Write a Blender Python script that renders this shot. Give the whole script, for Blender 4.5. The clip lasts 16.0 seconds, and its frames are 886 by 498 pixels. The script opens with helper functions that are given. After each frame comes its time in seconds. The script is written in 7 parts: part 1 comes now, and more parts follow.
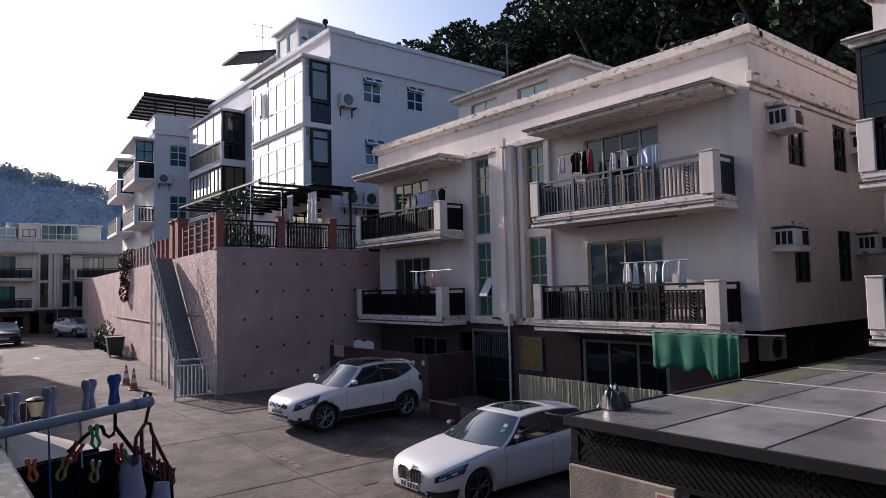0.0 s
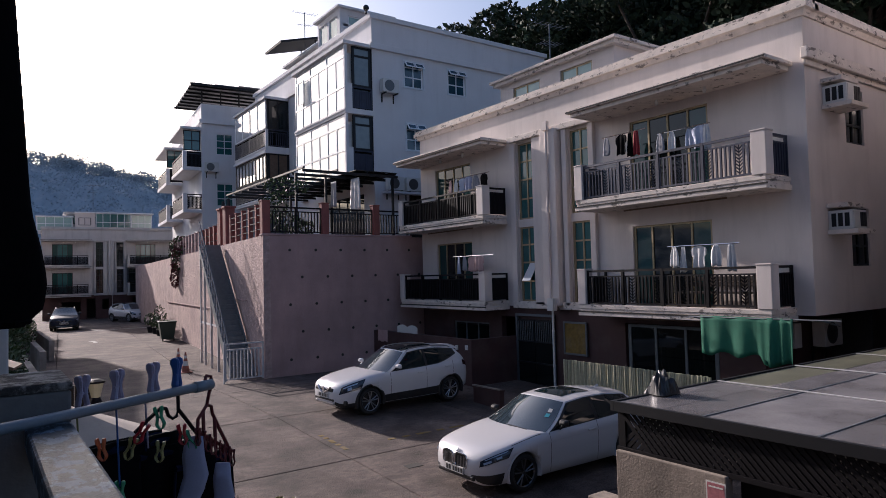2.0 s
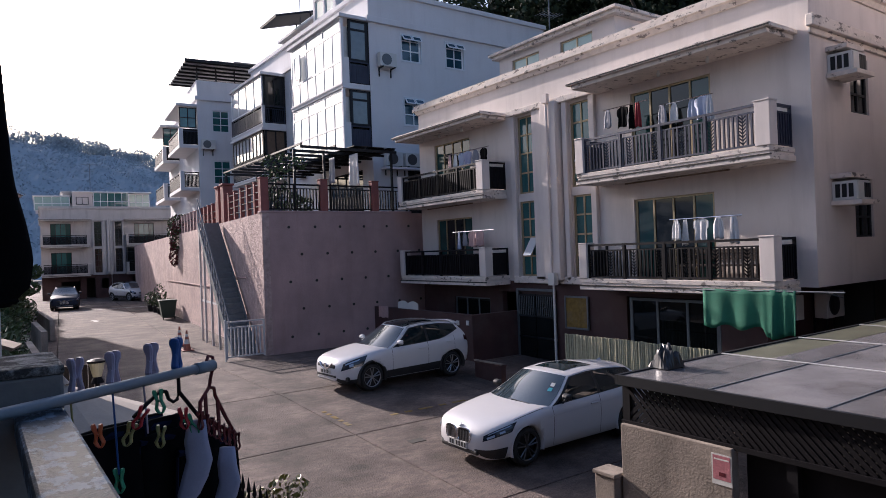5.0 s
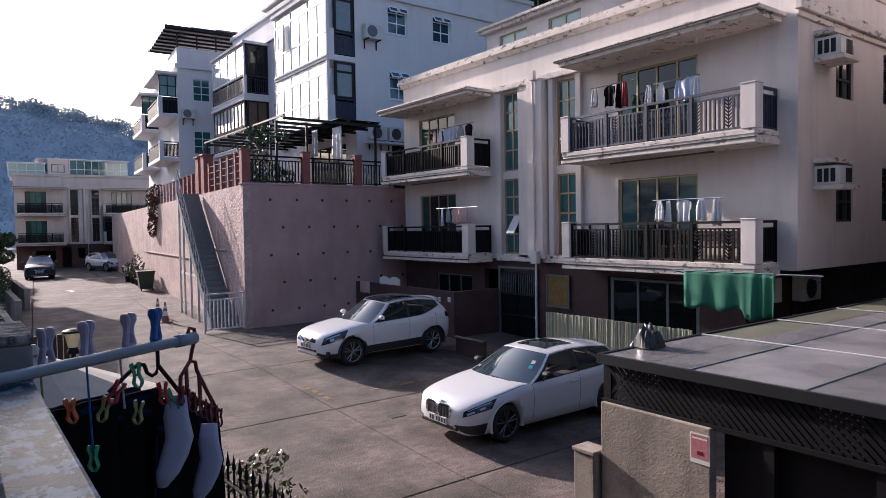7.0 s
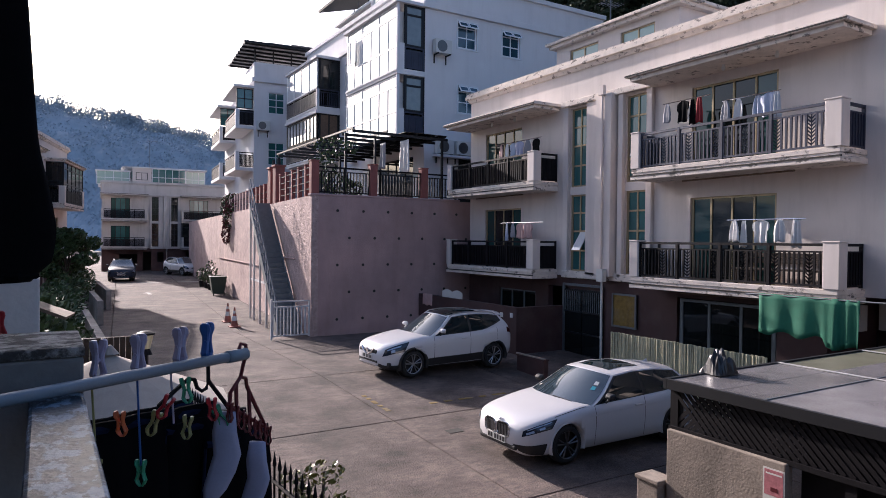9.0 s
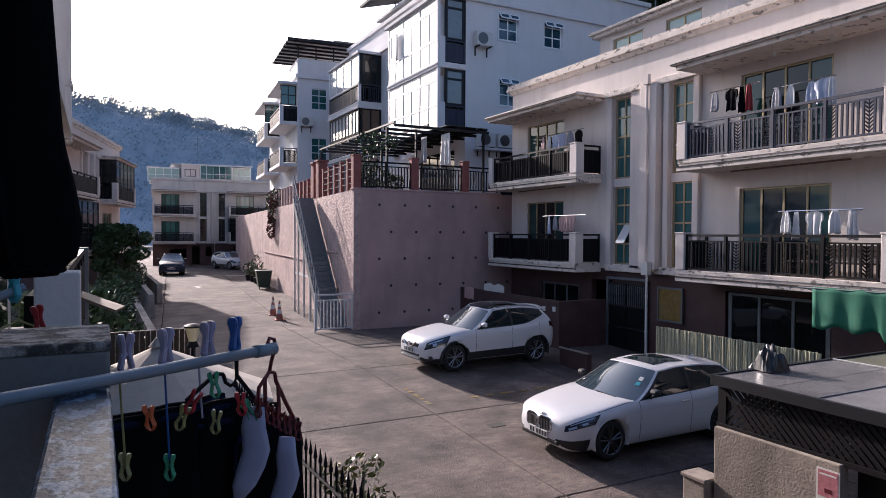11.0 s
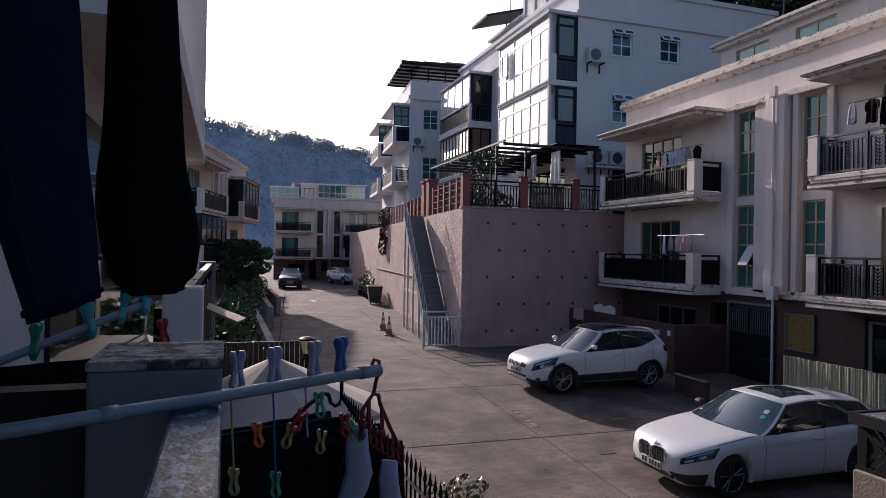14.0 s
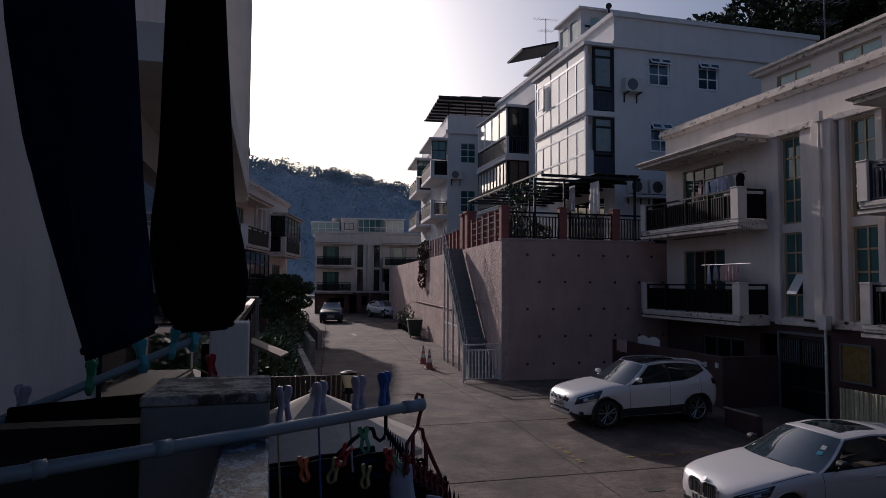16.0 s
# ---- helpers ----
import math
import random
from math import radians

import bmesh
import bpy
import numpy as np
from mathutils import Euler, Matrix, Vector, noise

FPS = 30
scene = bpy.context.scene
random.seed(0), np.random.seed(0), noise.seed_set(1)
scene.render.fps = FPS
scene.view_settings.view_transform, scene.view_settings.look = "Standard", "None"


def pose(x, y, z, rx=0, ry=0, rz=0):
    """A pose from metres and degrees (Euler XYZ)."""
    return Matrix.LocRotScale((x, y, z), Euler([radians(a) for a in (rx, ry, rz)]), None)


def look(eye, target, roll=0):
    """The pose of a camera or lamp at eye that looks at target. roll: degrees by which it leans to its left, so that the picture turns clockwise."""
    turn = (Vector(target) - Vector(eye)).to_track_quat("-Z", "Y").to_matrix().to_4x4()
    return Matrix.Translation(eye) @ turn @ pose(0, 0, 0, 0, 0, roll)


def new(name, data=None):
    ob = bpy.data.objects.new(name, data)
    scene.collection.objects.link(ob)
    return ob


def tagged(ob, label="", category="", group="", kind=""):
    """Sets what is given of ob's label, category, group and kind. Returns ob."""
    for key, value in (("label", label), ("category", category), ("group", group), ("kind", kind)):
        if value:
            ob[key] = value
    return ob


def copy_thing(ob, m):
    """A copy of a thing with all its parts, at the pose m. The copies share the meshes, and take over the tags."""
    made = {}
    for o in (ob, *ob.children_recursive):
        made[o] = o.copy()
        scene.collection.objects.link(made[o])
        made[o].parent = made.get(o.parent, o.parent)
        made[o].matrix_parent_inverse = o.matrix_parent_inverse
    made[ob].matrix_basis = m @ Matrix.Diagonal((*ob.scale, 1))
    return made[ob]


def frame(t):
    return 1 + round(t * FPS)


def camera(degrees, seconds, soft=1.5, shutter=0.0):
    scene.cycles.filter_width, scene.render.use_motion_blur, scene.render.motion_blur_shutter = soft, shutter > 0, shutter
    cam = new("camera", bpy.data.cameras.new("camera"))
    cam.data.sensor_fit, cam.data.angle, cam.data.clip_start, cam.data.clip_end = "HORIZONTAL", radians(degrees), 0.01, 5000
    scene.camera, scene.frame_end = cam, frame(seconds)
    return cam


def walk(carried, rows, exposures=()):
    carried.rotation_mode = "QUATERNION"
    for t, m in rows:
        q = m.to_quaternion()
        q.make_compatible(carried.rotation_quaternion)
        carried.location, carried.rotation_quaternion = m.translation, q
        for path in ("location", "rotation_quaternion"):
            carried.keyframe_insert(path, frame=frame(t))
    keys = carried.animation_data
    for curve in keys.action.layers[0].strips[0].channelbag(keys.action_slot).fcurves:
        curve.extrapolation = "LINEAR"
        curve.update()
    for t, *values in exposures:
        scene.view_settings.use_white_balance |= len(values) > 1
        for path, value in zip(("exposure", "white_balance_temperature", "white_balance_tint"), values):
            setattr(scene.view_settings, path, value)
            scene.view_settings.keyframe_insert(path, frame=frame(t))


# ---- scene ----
cam = camera(67.7, 16.0, soft=0.6)

PATH = [
    (0, (-7.933, -21.888, 3.338), (-6.68, -20.334, 3.459), -1.3),
    (0.5, (-7.945, -21.926, 3.348), (-6.7, -20.373, 3.536), -1.5),
    (1, (-7.941, -21.884, 3.338), (-6.717, -20.308, 3.483), -1.7),
    (1.5, (-7.946, -21.883, 3.337), (-6.756, -20.278, 3.441), -1.5),
    (2, (-7.949, -21.857, 3.337), (-6.796, -20.225, 3.416), -1.5),
    (2.5, (-7.952, -21.86, 3.337), (-6.825, -20.209, 3.408), -1.4),
    (3, (-7.94, -21.852, 3.334), (-6.81, -20.203, 3.394), -1.5),
    (3.5, (-7.927, -21.855, 3.333), (-6.816, -20.193, 3.374), -1.1),
    (4, (-7.921, -21.837, 3.334), (-6.819, -20.168, 3.353), -1.1),
    (4.2, (-7.92, -21.824, 3.336), (-6.797, -20.169, 3.368), -2.0),
    (6.3, (-7.921, -21.673, 3.316), (-6.735, -20.063, 3.282), -1.1),
    (6.5, (-7.928, -21.686, 3.318), (-6.754, -20.066, 3.289), -1.2),
    (7, (-7.903, -21.668, 3.318), (-6.706, -20.068, 3.252), -0.9),
    (7.5, (-7.898, -21.645, 3.316), (-6.704, -20.041, 3.257), -1.0),
    (8, (-7.888, -21.609, 3.324), (-6.744, -19.969, 3.287), 0.1),
    (8.5, (-7.893, -21.658, 3.334), (-6.819, -19.971, 3.319), 0.8),
    (8.7, (-7.879, -21.633, 3.333), (-6.824, -19.934, 3.316), 0.7),
    (10.8, (-7.809, -21.602, 3.333), (-6.836, -19.856, 3.273), 0.3),
    (11, (-7.808, -21.595, 3.33), (-6.882, -19.823, 3.285), 0.3),
    (11.5, (-7.798, -21.575, 3.334), (-6.955, -19.762, 3.334), 0.8),
    (12, (-7.789, -21.568, 3.333), (-6.944, -19.755, 3.312), 1.9),
    (12.5, (-7.786, -21.556, 3.332), (-7.011, -19.713, 3.293), 1.7),
    (13, (-7.784, -21.545, 3.334), (-7.034, -19.691, 3.306), 1.4),
    (13.5, (-7.792, -21.551, 3.335), (-7.111, -19.671, 3.327), 1.4),
    (14, (-7.788, -21.557, 3.34), (-7.163, -19.657, 3.346), 1.0),
    (14.5, (-7.788, -21.558, 3.336), (-7.195, -19.648, 3.342), 0.8),
    (15, (-7.793, -21.561, 3.339), (-7.252, -19.635, 3.37), 1.0),
    (15.5, (-7.794, -21.565, 3.34), (-7.266, -19.636, 3.38), 0.4),
    (16, (-7.797, -21.568, 3.343), (-7.287, -19.637, 3.446), 0.3),
]
EXPO = [(0, 0.68, 5530, 18), (0.5, 0.36, 5530, 18), (1, 0.1, 5530, 18), (2, 0.46, 5530, 18), (4, 0.74, 5530, 18), (6.5, 1.06, 5530, 18), (7, 1.08, 5530, 18), (8, 1.1, 5530, 18), (11, 1.04, 5530, 18), (11.5, 0.8, 5530, 18), (12.5, 0.72, 5530, 18), (14, 0.42, 5530, 18), (15.5, -0.03, 5530, 18), (16, -0.6, 5530, 18)]
walk(cam, [(t, look(eye, aim, roll)) for t, eye, aim, roll in PATH], EXPO)

SUN_AZ, SUN_EL = 8.0, 20.5
SUN, SKY = 4.6, 0.10

# ---- world and sun ----
world = bpy.data.worlds.new("sky")
scene.world = world
world.use_nodes = True
wn = world.node_tree
sky = wn.nodes.new("ShaderNodeTexSky")
sky.sky_type = 'NISHITA'
sky.sun_disc = False
sky.sun_elevation = radians(SUN_EL)
sky.sun_rotation = radians(-SUN_AZ)
sky.air_density, sky.dust_density, sky.ozone_density = 1.0, 4.0, 1.0
wn.links.new(sky.outputs[0], wn.nodes["Background"].inputs[0])
wn.nodes["Background"].inputs[1].default_value = SKY

sun = new("sun", bpy.data.lights.new("sun", 'SUN'))
sun.data.energy, sun.data.angle, sun.data.color = SUN, radians(0.9), (1.0, 0.82, 0.64)
to_sun = Vector((-math.sin(radians(SUN_AZ)) * math.cos(radians(SUN_EL)), math.cos(radians(SUN_AZ)) * math.cos(radians(SUN_EL)), math.sin(radians(SUN_EL))))
sun.matrix_world = look(to_sun * 60, (0, 0, 0))


# ---- materials ----
def material(name, color, rough=0.8, metal=0.0, vary=0.15, scale=3.0, stain=0.0, stain_color=(0.12, 0.11, 0.10), streak=False,
             bump=0.15, grain=60.0, coat=0.0, island=0.0, spec=0.5,
             spots=None, cut=(0.5, 0.78), relief=0.01, blotch=0.0):
    """A surface with two scales of variation, stains or rain streaks, and fine relief."""
    m = bpy.data.materials.new(name)
    m.use_nodes = True
    t = m.node_tree
    N, L = t.nodes, t.links
    b = N["Principled BSDF"]
    geo = N.new("ShaderNodeNewGeometry")
    n1 = N.new("ShaderNodeTexNoise")
    n1.inputs["Scale"].default_value, n1.inputs["Detail"].default_value = scale, 6
    n2 = N.new("ShaderNodeTexNoise")
    n2.inputs["Scale"].default_value, n2.inputs["Detail"].default_value = grain, 4
    for n in (n1, n2):
        L.new(geo.outputs["Position"], n.inputs["Vector"])
    mul = N.new("ShaderNodeMath")
    mul.operation = 'MULTIPLY_ADD'
    L.new(n2.outputs["Fac"], mul.inputs[0])
    mul.inputs[1].default_value = 0.5
    L.new(n1.outputs["Fac"], mul.inputs[2])
    ramp = N.new("ShaderNodeMapRange")
    ramp.inputs["From Min"].default_value, ramp.inputs["From Max"].default_value = 0.45, 1.05
    ramp.inputs["To Min"].default_value, ramp.inputs["To Max"].default_value = 1 - vary, 1 + vary * 0.6
    L.new(mul.outputs[0], ramp.inputs["Value"])
    col = N.new("ShaderNodeMix")
    col.data_type, col.blend_type = 'RGBA', 'MULTIPLY'
    col.inputs["Factor"].default_value = 1
    col.inputs["A"].default_value = (*color, 1)
    L.new(ramp.outputs[0], col.inputs["B"])
    out = col.outputs["Result"]
    if stain:
        n3 = N.new("ShaderNodeTexNoise")
        n3.inputs["Scale"].default_value, n3.inputs["Detail"].default_value = 1.0, 8
        n3.inputs["Roughness"].default_value = 0.65
        mp = N.new("ShaderNodeMapping")
        mp.inputs["Scale"].default_value = spots or ((2.6, 2.6, 0.35) if streak else (1.1, 1.1, 1.1))
        L.new(geo.outputs["Position"], mp.inputs["Vector"])
        L.new(mp.outputs[0], n3.inputs["Vector"])
        r3 = N.new("ShaderNodeMapRange")
        r3.inputs["From Min"].default_value, r3.inputs["From Max"].default_value = cut
        r3.inputs["To Min"].default_value, r3.inputs["To Max"].default_value = 0, stain
        L.new(n3.outputs["Fac"], r3.inputs["Value"])
        mx = N.new("ShaderNodeMix")
        mx.data_type = 'RGBA'
        L.new(r3.outputs[0], mx.inputs["Factor"])
        L.new(out, mx.inputs["A"])
        mx.inputs["B"].default_value = (*stain_color, 1)
        out = mx.outputs["Result"]
    if blotch:
        n4 = N.new("ShaderNodeTexNoise")
        n4.inputs["Scale"].default_value, n4.inputs["Detail"].default_value, n4.inputs["Roughness"].default_value = 0.42, 12, 0.72
        L.new(geo.outputs["Position"], n4.inputs["Vector"])
        r5 = N.new("ShaderNodeMapRange")
        r5.inputs["From Min"].default_value, r5.inputs["From Max"].default_value = 0.40, 0.60
        r5.inputs["To Min"].default_value, r5.inputs["To Max"].default_value = 1 - blotch, 1 + blotch * 0.4
        L.new(n4.outputs["Fac"], r5.inputs["Value"])
        m4 = N.new("ShaderNodeMix")
        m4.data_type, m4.blend_type = 'RGBA', 'MULTIPLY'
        m4.inputs["Factor"].default_value = 1
        L.new(out, m4.inputs["A"])
        L.new(r5.outputs[0], m4.inputs["B"])
        out = m4.outputs["Result"]
    if island:
        info = N.new("ShaderNodeObjectInfo")
        r4 = N.new("ShaderNodeMapRange")
        r4.inputs["To Min"].default_value, r4.inputs["To Max"].default_value = 1 - island, 1 + island
        if island < 0.3:
            L.new(info.outputs["Random"], r4.inputs["Value"])
        else:
            L.new(geo.outputs["Random Per Island"], r4.inputs["Value"])
        mi = N.new("ShaderNodeMix")
        mi.data_type, mi.blend_type = 'RGBA', 'MULTIPLY'
        mi.inputs["Factor"].default_value = 1
        L.new(out, mi.inputs["A"])
        L.new(r4.outputs[0], mi.inputs["B"])
        out = mi.outputs["Result"]
    L.new(out, b.inputs["Base Color"])
    b.inputs["Roughness"].default_value = rough
    b.inputs["Metallic"].default_value = metal
    b.inputs["Coat Weight"].default_value = coat
    b.inputs["Coat Roughness"].default_value = 0.03
    b.inputs["Specular IOR Level"].default_value = spec
    if bump:
        bp = N.new("ShaderNodeBump")
        bp.inputs["Strength"].default_value = bump
        bp.inputs["Distance"].default_value = relief
        L.new(n2.outputs["Fac"], bp.inputs["Height"])
        L.new(bp.outputs[0], b.inputs["Normal"])
    return m


M = {
    "cream": material("cream_paint", (0.67, 0.60, 0.555), 0.85, vary=0.10, scale=1.2, stain=0.26, streak=True, stain_color=(0.25, 0.21, 0.18)),
    "cream_trim": material("cream_trim", (0.70, 0.62, 0.55), 0.85, vary=0.2, scale=5, stain=0.8, stain_color=(0.06, 0.048, 0.04), spots=(4.0, 4.0, 7.5), cut=(0.56, 0.63)),
    "dull_cream": material("dull_cream_paint", (0.47, 0.45, 0.44), 0.9, vary=0.15, scale=1.2, stain=0.4, streak=True, stain_color=(0.16, 0.14, 0.12)),
    "white": material("white_paint", (0.70, 0.69, 0.70), 0.85, vary=0.07, scale=0.8, stain=0.18, streak=True, stain_color=(0.35, 0.33, 0.32)),
    "maroon": material("maroon_paint", (0.06, 0.027, 0.026), 0.7, vary=0.25, scale=2, stain=0.3),
    "pink": material("pink_concrete", (0.45, 0.31, 0.295), 0.92, blotch=0.12, vary=0.2, scale=1.0, stain=0.30, streak=True, stain_color=(0.22, 0.13, 0.115), bump=0.5, grain=28),
    "pink_rough": material("pink_roughcast", (0.52, 0.385, 0.355), 0.95, vary=0.28, scale=5, stain=0.3, stain_color=(0.2, 0.12, 0.1), bump=1.0, grain=11, relief=0.06, blotch=0.2),
    "terracotta": material("terracotta_paint", (0.26, 0.085, 0.07), 0.8, vary=0.2, scale=4, stain=0.2),
    "concrete": material("concrete_paving", (0.150, 0.112, 0.096), 0.9, relief=0.03, blotch=0.42, vary=0.85, scale=1.3, stain=0.62, stain_color=(0.060, 0.048, 0.043), spots=(4.5, 10.0, 6.0), cut=(0.42, 0.66), bump=1.0, grain=34, island=0.08),
    "joint": material("joint_dirt", (0.05, 0.045, 0.04), 0.95, vary=0.3),
    "wall_conc": material("old_concrete", (0.34, 0.285, 0.235), 0.92, blotch=0.35, relief=0.02, vary=0.25, scale=3, stain=0.85, streak=True, stain_color=(0.12, 0.10, 0.085), bump=0.3, grain=45),
    "cap": material("weathered_cap", (0.30, 0.30, 0.29), 0.9, vary=0.5, scale=30, stain=0.95, stain_color=(0.025, 0.025, 0.025), spots=(22, 22, 22), cut=(0.44, 0.56), bump=0.8, grain=90),
    # Light concrete; the shade under the house is put into this darker base.
    "post": material("shaded_grey_white_post", (0.15, 0.155, 0.158), 0.9, vary=0.25, scale=6, stain=0.4, streak=True),
    "iron": material("black_iron", (0.010, 0.009, 0.011), 0.6, 0.0, vary=0.2, bump=0.05, spec=0.15),
    "blue_iron": material("grey_blue_iron", (0.034, 0.038, 0.064), 0.5, 0.2, vary=0.2, bump=0.05),
    "frame_gold": material("bronze_frame", (0.34, 0.27, 0.16), 0.45, 0.4, vary=0.1, bump=0.03),
    "frame_white": material("white_frame", (0.7, 0.72, 0.74), 0.5, vary=0.05, bump=0.02),
    "frame_bright": material("bright_white_frame", (0.82, 0.84, 0.86), 0.4, vary=0.04, bump=0.02),
    "glass_blue": material("blue_grey_glass", (0.03, 0.075, 0.11), 0.04, vary=0.3, scale=1.5, bump=0.0, spec=0.7),
    "frame_dark": material("dark_frame", (0.016, 0.017, 0.020), 0.5, 0.0, vary=0.1, bump=0.02, spec=0.25),
    "glass": material("teal_glass", (0.035, 0.12, 0.12), 0.04, vary=0.3, scale=1.5, bump=0.0, spec=0.8),
    "glass_dark": material("dark_glass", (0.008, 0.011, 0.012), 0.04, vary=0.3, bump=0.0, spec=0.5),
    "glass_door": material("green_door_glass", (0.014, 0.055, 0.052), 0.04, vary=0.3, scale=1.5, bump=0.0, spec=0.6),
    "glass_side": material("grey_curtained_glass", (0.16, 0.19, 0.20), 0.05, vary=0.15, scale=5, bump=0.0, spec=0.7),
    # Whitish base paints in blinds and the sky that the panes reflect.
    "glass_pale": material("sky_tinted_pale_glass", (0.62, 0.64, 0.66), 0.06, vary=0.05, bump=0.0, spec=1.0, coat=1.0),
    "glass_green": material("green_glass", (0.30, 0.42, 0.38), 0.06, vary=0.1, bump=0.0, spec=0.8),
    "curtain": material("teal_curtain", (0.07, 0.20, 0.20), 0.9, vary=0.2, scale=6),
    "curtain_white": material("white_curtain", (0.6, 0.6, 0.58), 0.9, vary=0.1, scale=6),
    "plastic_white": material("white_plastic", (0.62, 0.61, 0.58), 0.5, vary=0.08, bump=0.02),
    # Near-black colour standing in for shade inside rooms, shed and balcony.
    "inner_shade": material("painted_inner_shade", (0.03, 0.028, 0.026), 0.9),
    "car_white": material("white_car_paint", (0.62, 0.61, 0.62), 0.35, vary=0.02, bump=0.0, coat=0.6),
    "car_silver": material("dark_car_paint", (0.022, 0.032, 0.055), 0.6, 0.0, vary=0.02, bump=0.0, spec=0.2),
    "car_glass": material("car_glass", (0.010, 0.018, 0.020), 0.03, vary=0.1, bump=0.0, spec=0.5),
    "screen_glass": material("windscreen_glass", (0.035, 0.05, 0.06), 0.05, vary=0.3, scale=3, bump=0.0, spec=0.9, coat=1.0),
    "turquoise": material("turquoise", (0.05, 0.32, 0.40), 0.4, vary=0.12, scale=15, bump=0.05),
    "black_trim": material("black_trim", (0.015, 0.015, 0.016), 0.5, vary=0.1, bump=0.02),
    "tyre": material("tyre_rubber", (0.018, 0.018, 0.018), 0.85, vary=0.2),
    "alloy": material("alloy_rim", (0.35, 0.35, 0.36), 0.3, 0.9, vary=0.05, bump=0.0),
    "chrome": material("chrome", (0.7, 0.7, 0.72), 0.12, 1.0, vary=0.02, bump=0.0),
    "lamp_glass": material("headlamp_glass", (0.02, 0.028, 0.045), 0.06, vary=0.3, scale=20, bump=0.0, spec=0.6),
    "lamp_tube": material("headlamp_tube", (0.35, 0.45, 0.6), 0.2, vary=0.1, bump=0.0),
    "gate_paint": material("pale_gate_paint", (0.52, 0.51, 0.51), 0.6, vary=0.15, scale=8, stain=0.25),
    "pier_paint": material("smooth_grey_render", (0.62, 0.59, 0.57), 0.9, vary=0.12, scale=2, stain=0.25, streak=True, bump=0.15),
    "dark_alloy": material("dark_alloy", (0.12, 0.12, 0.125), 0.35, 0.8, vary=0.05, bump=0.0),
    "dark_red_lamp": material("dark_red_lamp", (0.05, 0.006, 0.008), 0.15, vary=0.1, bump=0.0),
    "red_lamp": material("red_lamp", (0.25, 0.01, 0.01), 0.15, vary=0.1, bump=0.0),
    "leaf": material("leaf", (0.045, 0.075, 0.022), 0.6, vary=0.3, island=0.45, bump=0.0),
    "leaf_far": material("far_foliage", (0.030, 0.048, 0.022), 0.8, vary=0.4, scale=0.3, island=0.5, bump=0.0),
    # Pale blue base carries the haze of the distance, not leaf colour.
    "leaf_hill": material("haze_painted_hill_foliage", (0.33, 0.385, 0.43), 1.0, vary=0.14, scale=0.11, island=0.0, bump=0.0),
    "bark": material("bark", (0.08, 0.06, 0.045), 0.95, vary=0.3),
    "galv": material("grey_painted_steel", (0.15, 0.165, 0.18), 0.5, 0.4, vary=0.2, scale=8),
    "bamboo": material("bamboo", (0.42, 0.40, 0.27), 0.7, vary=0.25, scale=12, island=0.2),
    "green_cloth": material("green_cloth", (0.012, 0.13, 0.075), 0.8, vary=0.25, scale=4),
    "navy_cloth": material("navy_cloth", (0.007, 0.012, 0.034), 0.95, vary=0.3, scale=20, grain=300, spec=0.1),
    "black_cloth": material("black_cloth", (0.0035, 0.0035, 0.0045), 0.95, vary=0.3, scale=20, grain=300, spec=0.1),
    "roof_sheet": material("shed_roof_sheet", (0.22, 0.21, 0.215), 0.24, vary=0.4, scale=1.5, stain=0.7, stain_color=(0.05, 0.045, 0.045), bump=0.15, island=0.28, spec=0.6),
    "solar": material("solar_panel_back", (0.20, 0.205, 0.215), 0.5, vary=0.3, scale=2, bump=0.0, island=0.2),
    "bin_green": material("green_plastic", (0.03, 0.05, 0.035), 0.6, vary=0.2),
    "orange": material("orange_plastic", (0.30, 0.10, 0.07), 0.7, vary=0.3),
    "notice_pink": material("notice_pink", (0.40, 0.14, 0.16), 0.7, vary=0.3, scale=25),
    "cover_black": material("black_plastic_sheet", (0.012, 0.012, 0.014), 0.35, vary=0.3, scale=6, bump=0.2, grain=20),
    "lamp_shade": material("cream_lamp_glass", (0.62, 0.56, 0.36), 0.3, vary=0.08, bump=0.0),
    "canvas": material("beige_canvas", (0.42, 0.37, 0.32), 0.9, vary=0.12, scale=8),
    "wood": material("weathered_wood", (0.16, 0.11, 0.075), 0.8, vary=0.3, scale=10),
    "wood_dark": material("dark_stained_wood", (0.045, 0.032, 0.025), 0.85, vary=0.3, scale=10),
    "yellow": material("worn_yellow_paint", (0.20, 0.13, 0.03), 0.9, vary=0.4, scale=12, stain=0.9, stain_color=(0.17, 0.15, 0.13)),
    "paint_line": material("worn_white_line", (0.45, 0.44, 0.42), 0.9, vary=0.3, scale=12),
}


# ---- builders ----
def box(bm, a, b):
    """A box from corner a to corner b."""
    lo, hi = [min(p, q) for p, q in zip(a, b)], [max(p, q) for p, q in zip(a, b)]
    v = [bm.verts.new((x, y, z)) for z in (lo[2], hi[2]) for y in (lo[1], hi[1]) for x in (lo[0], hi[0])]
    for f in ((0, 2, 3, 1), (4, 5, 7, 6), (0, 1, 5, 4), (2, 6, 7, 3), (0, 4, 6, 2), (1, 3, 7, 5)):
        bm.faces.new([v[i] for i in f])
    return v


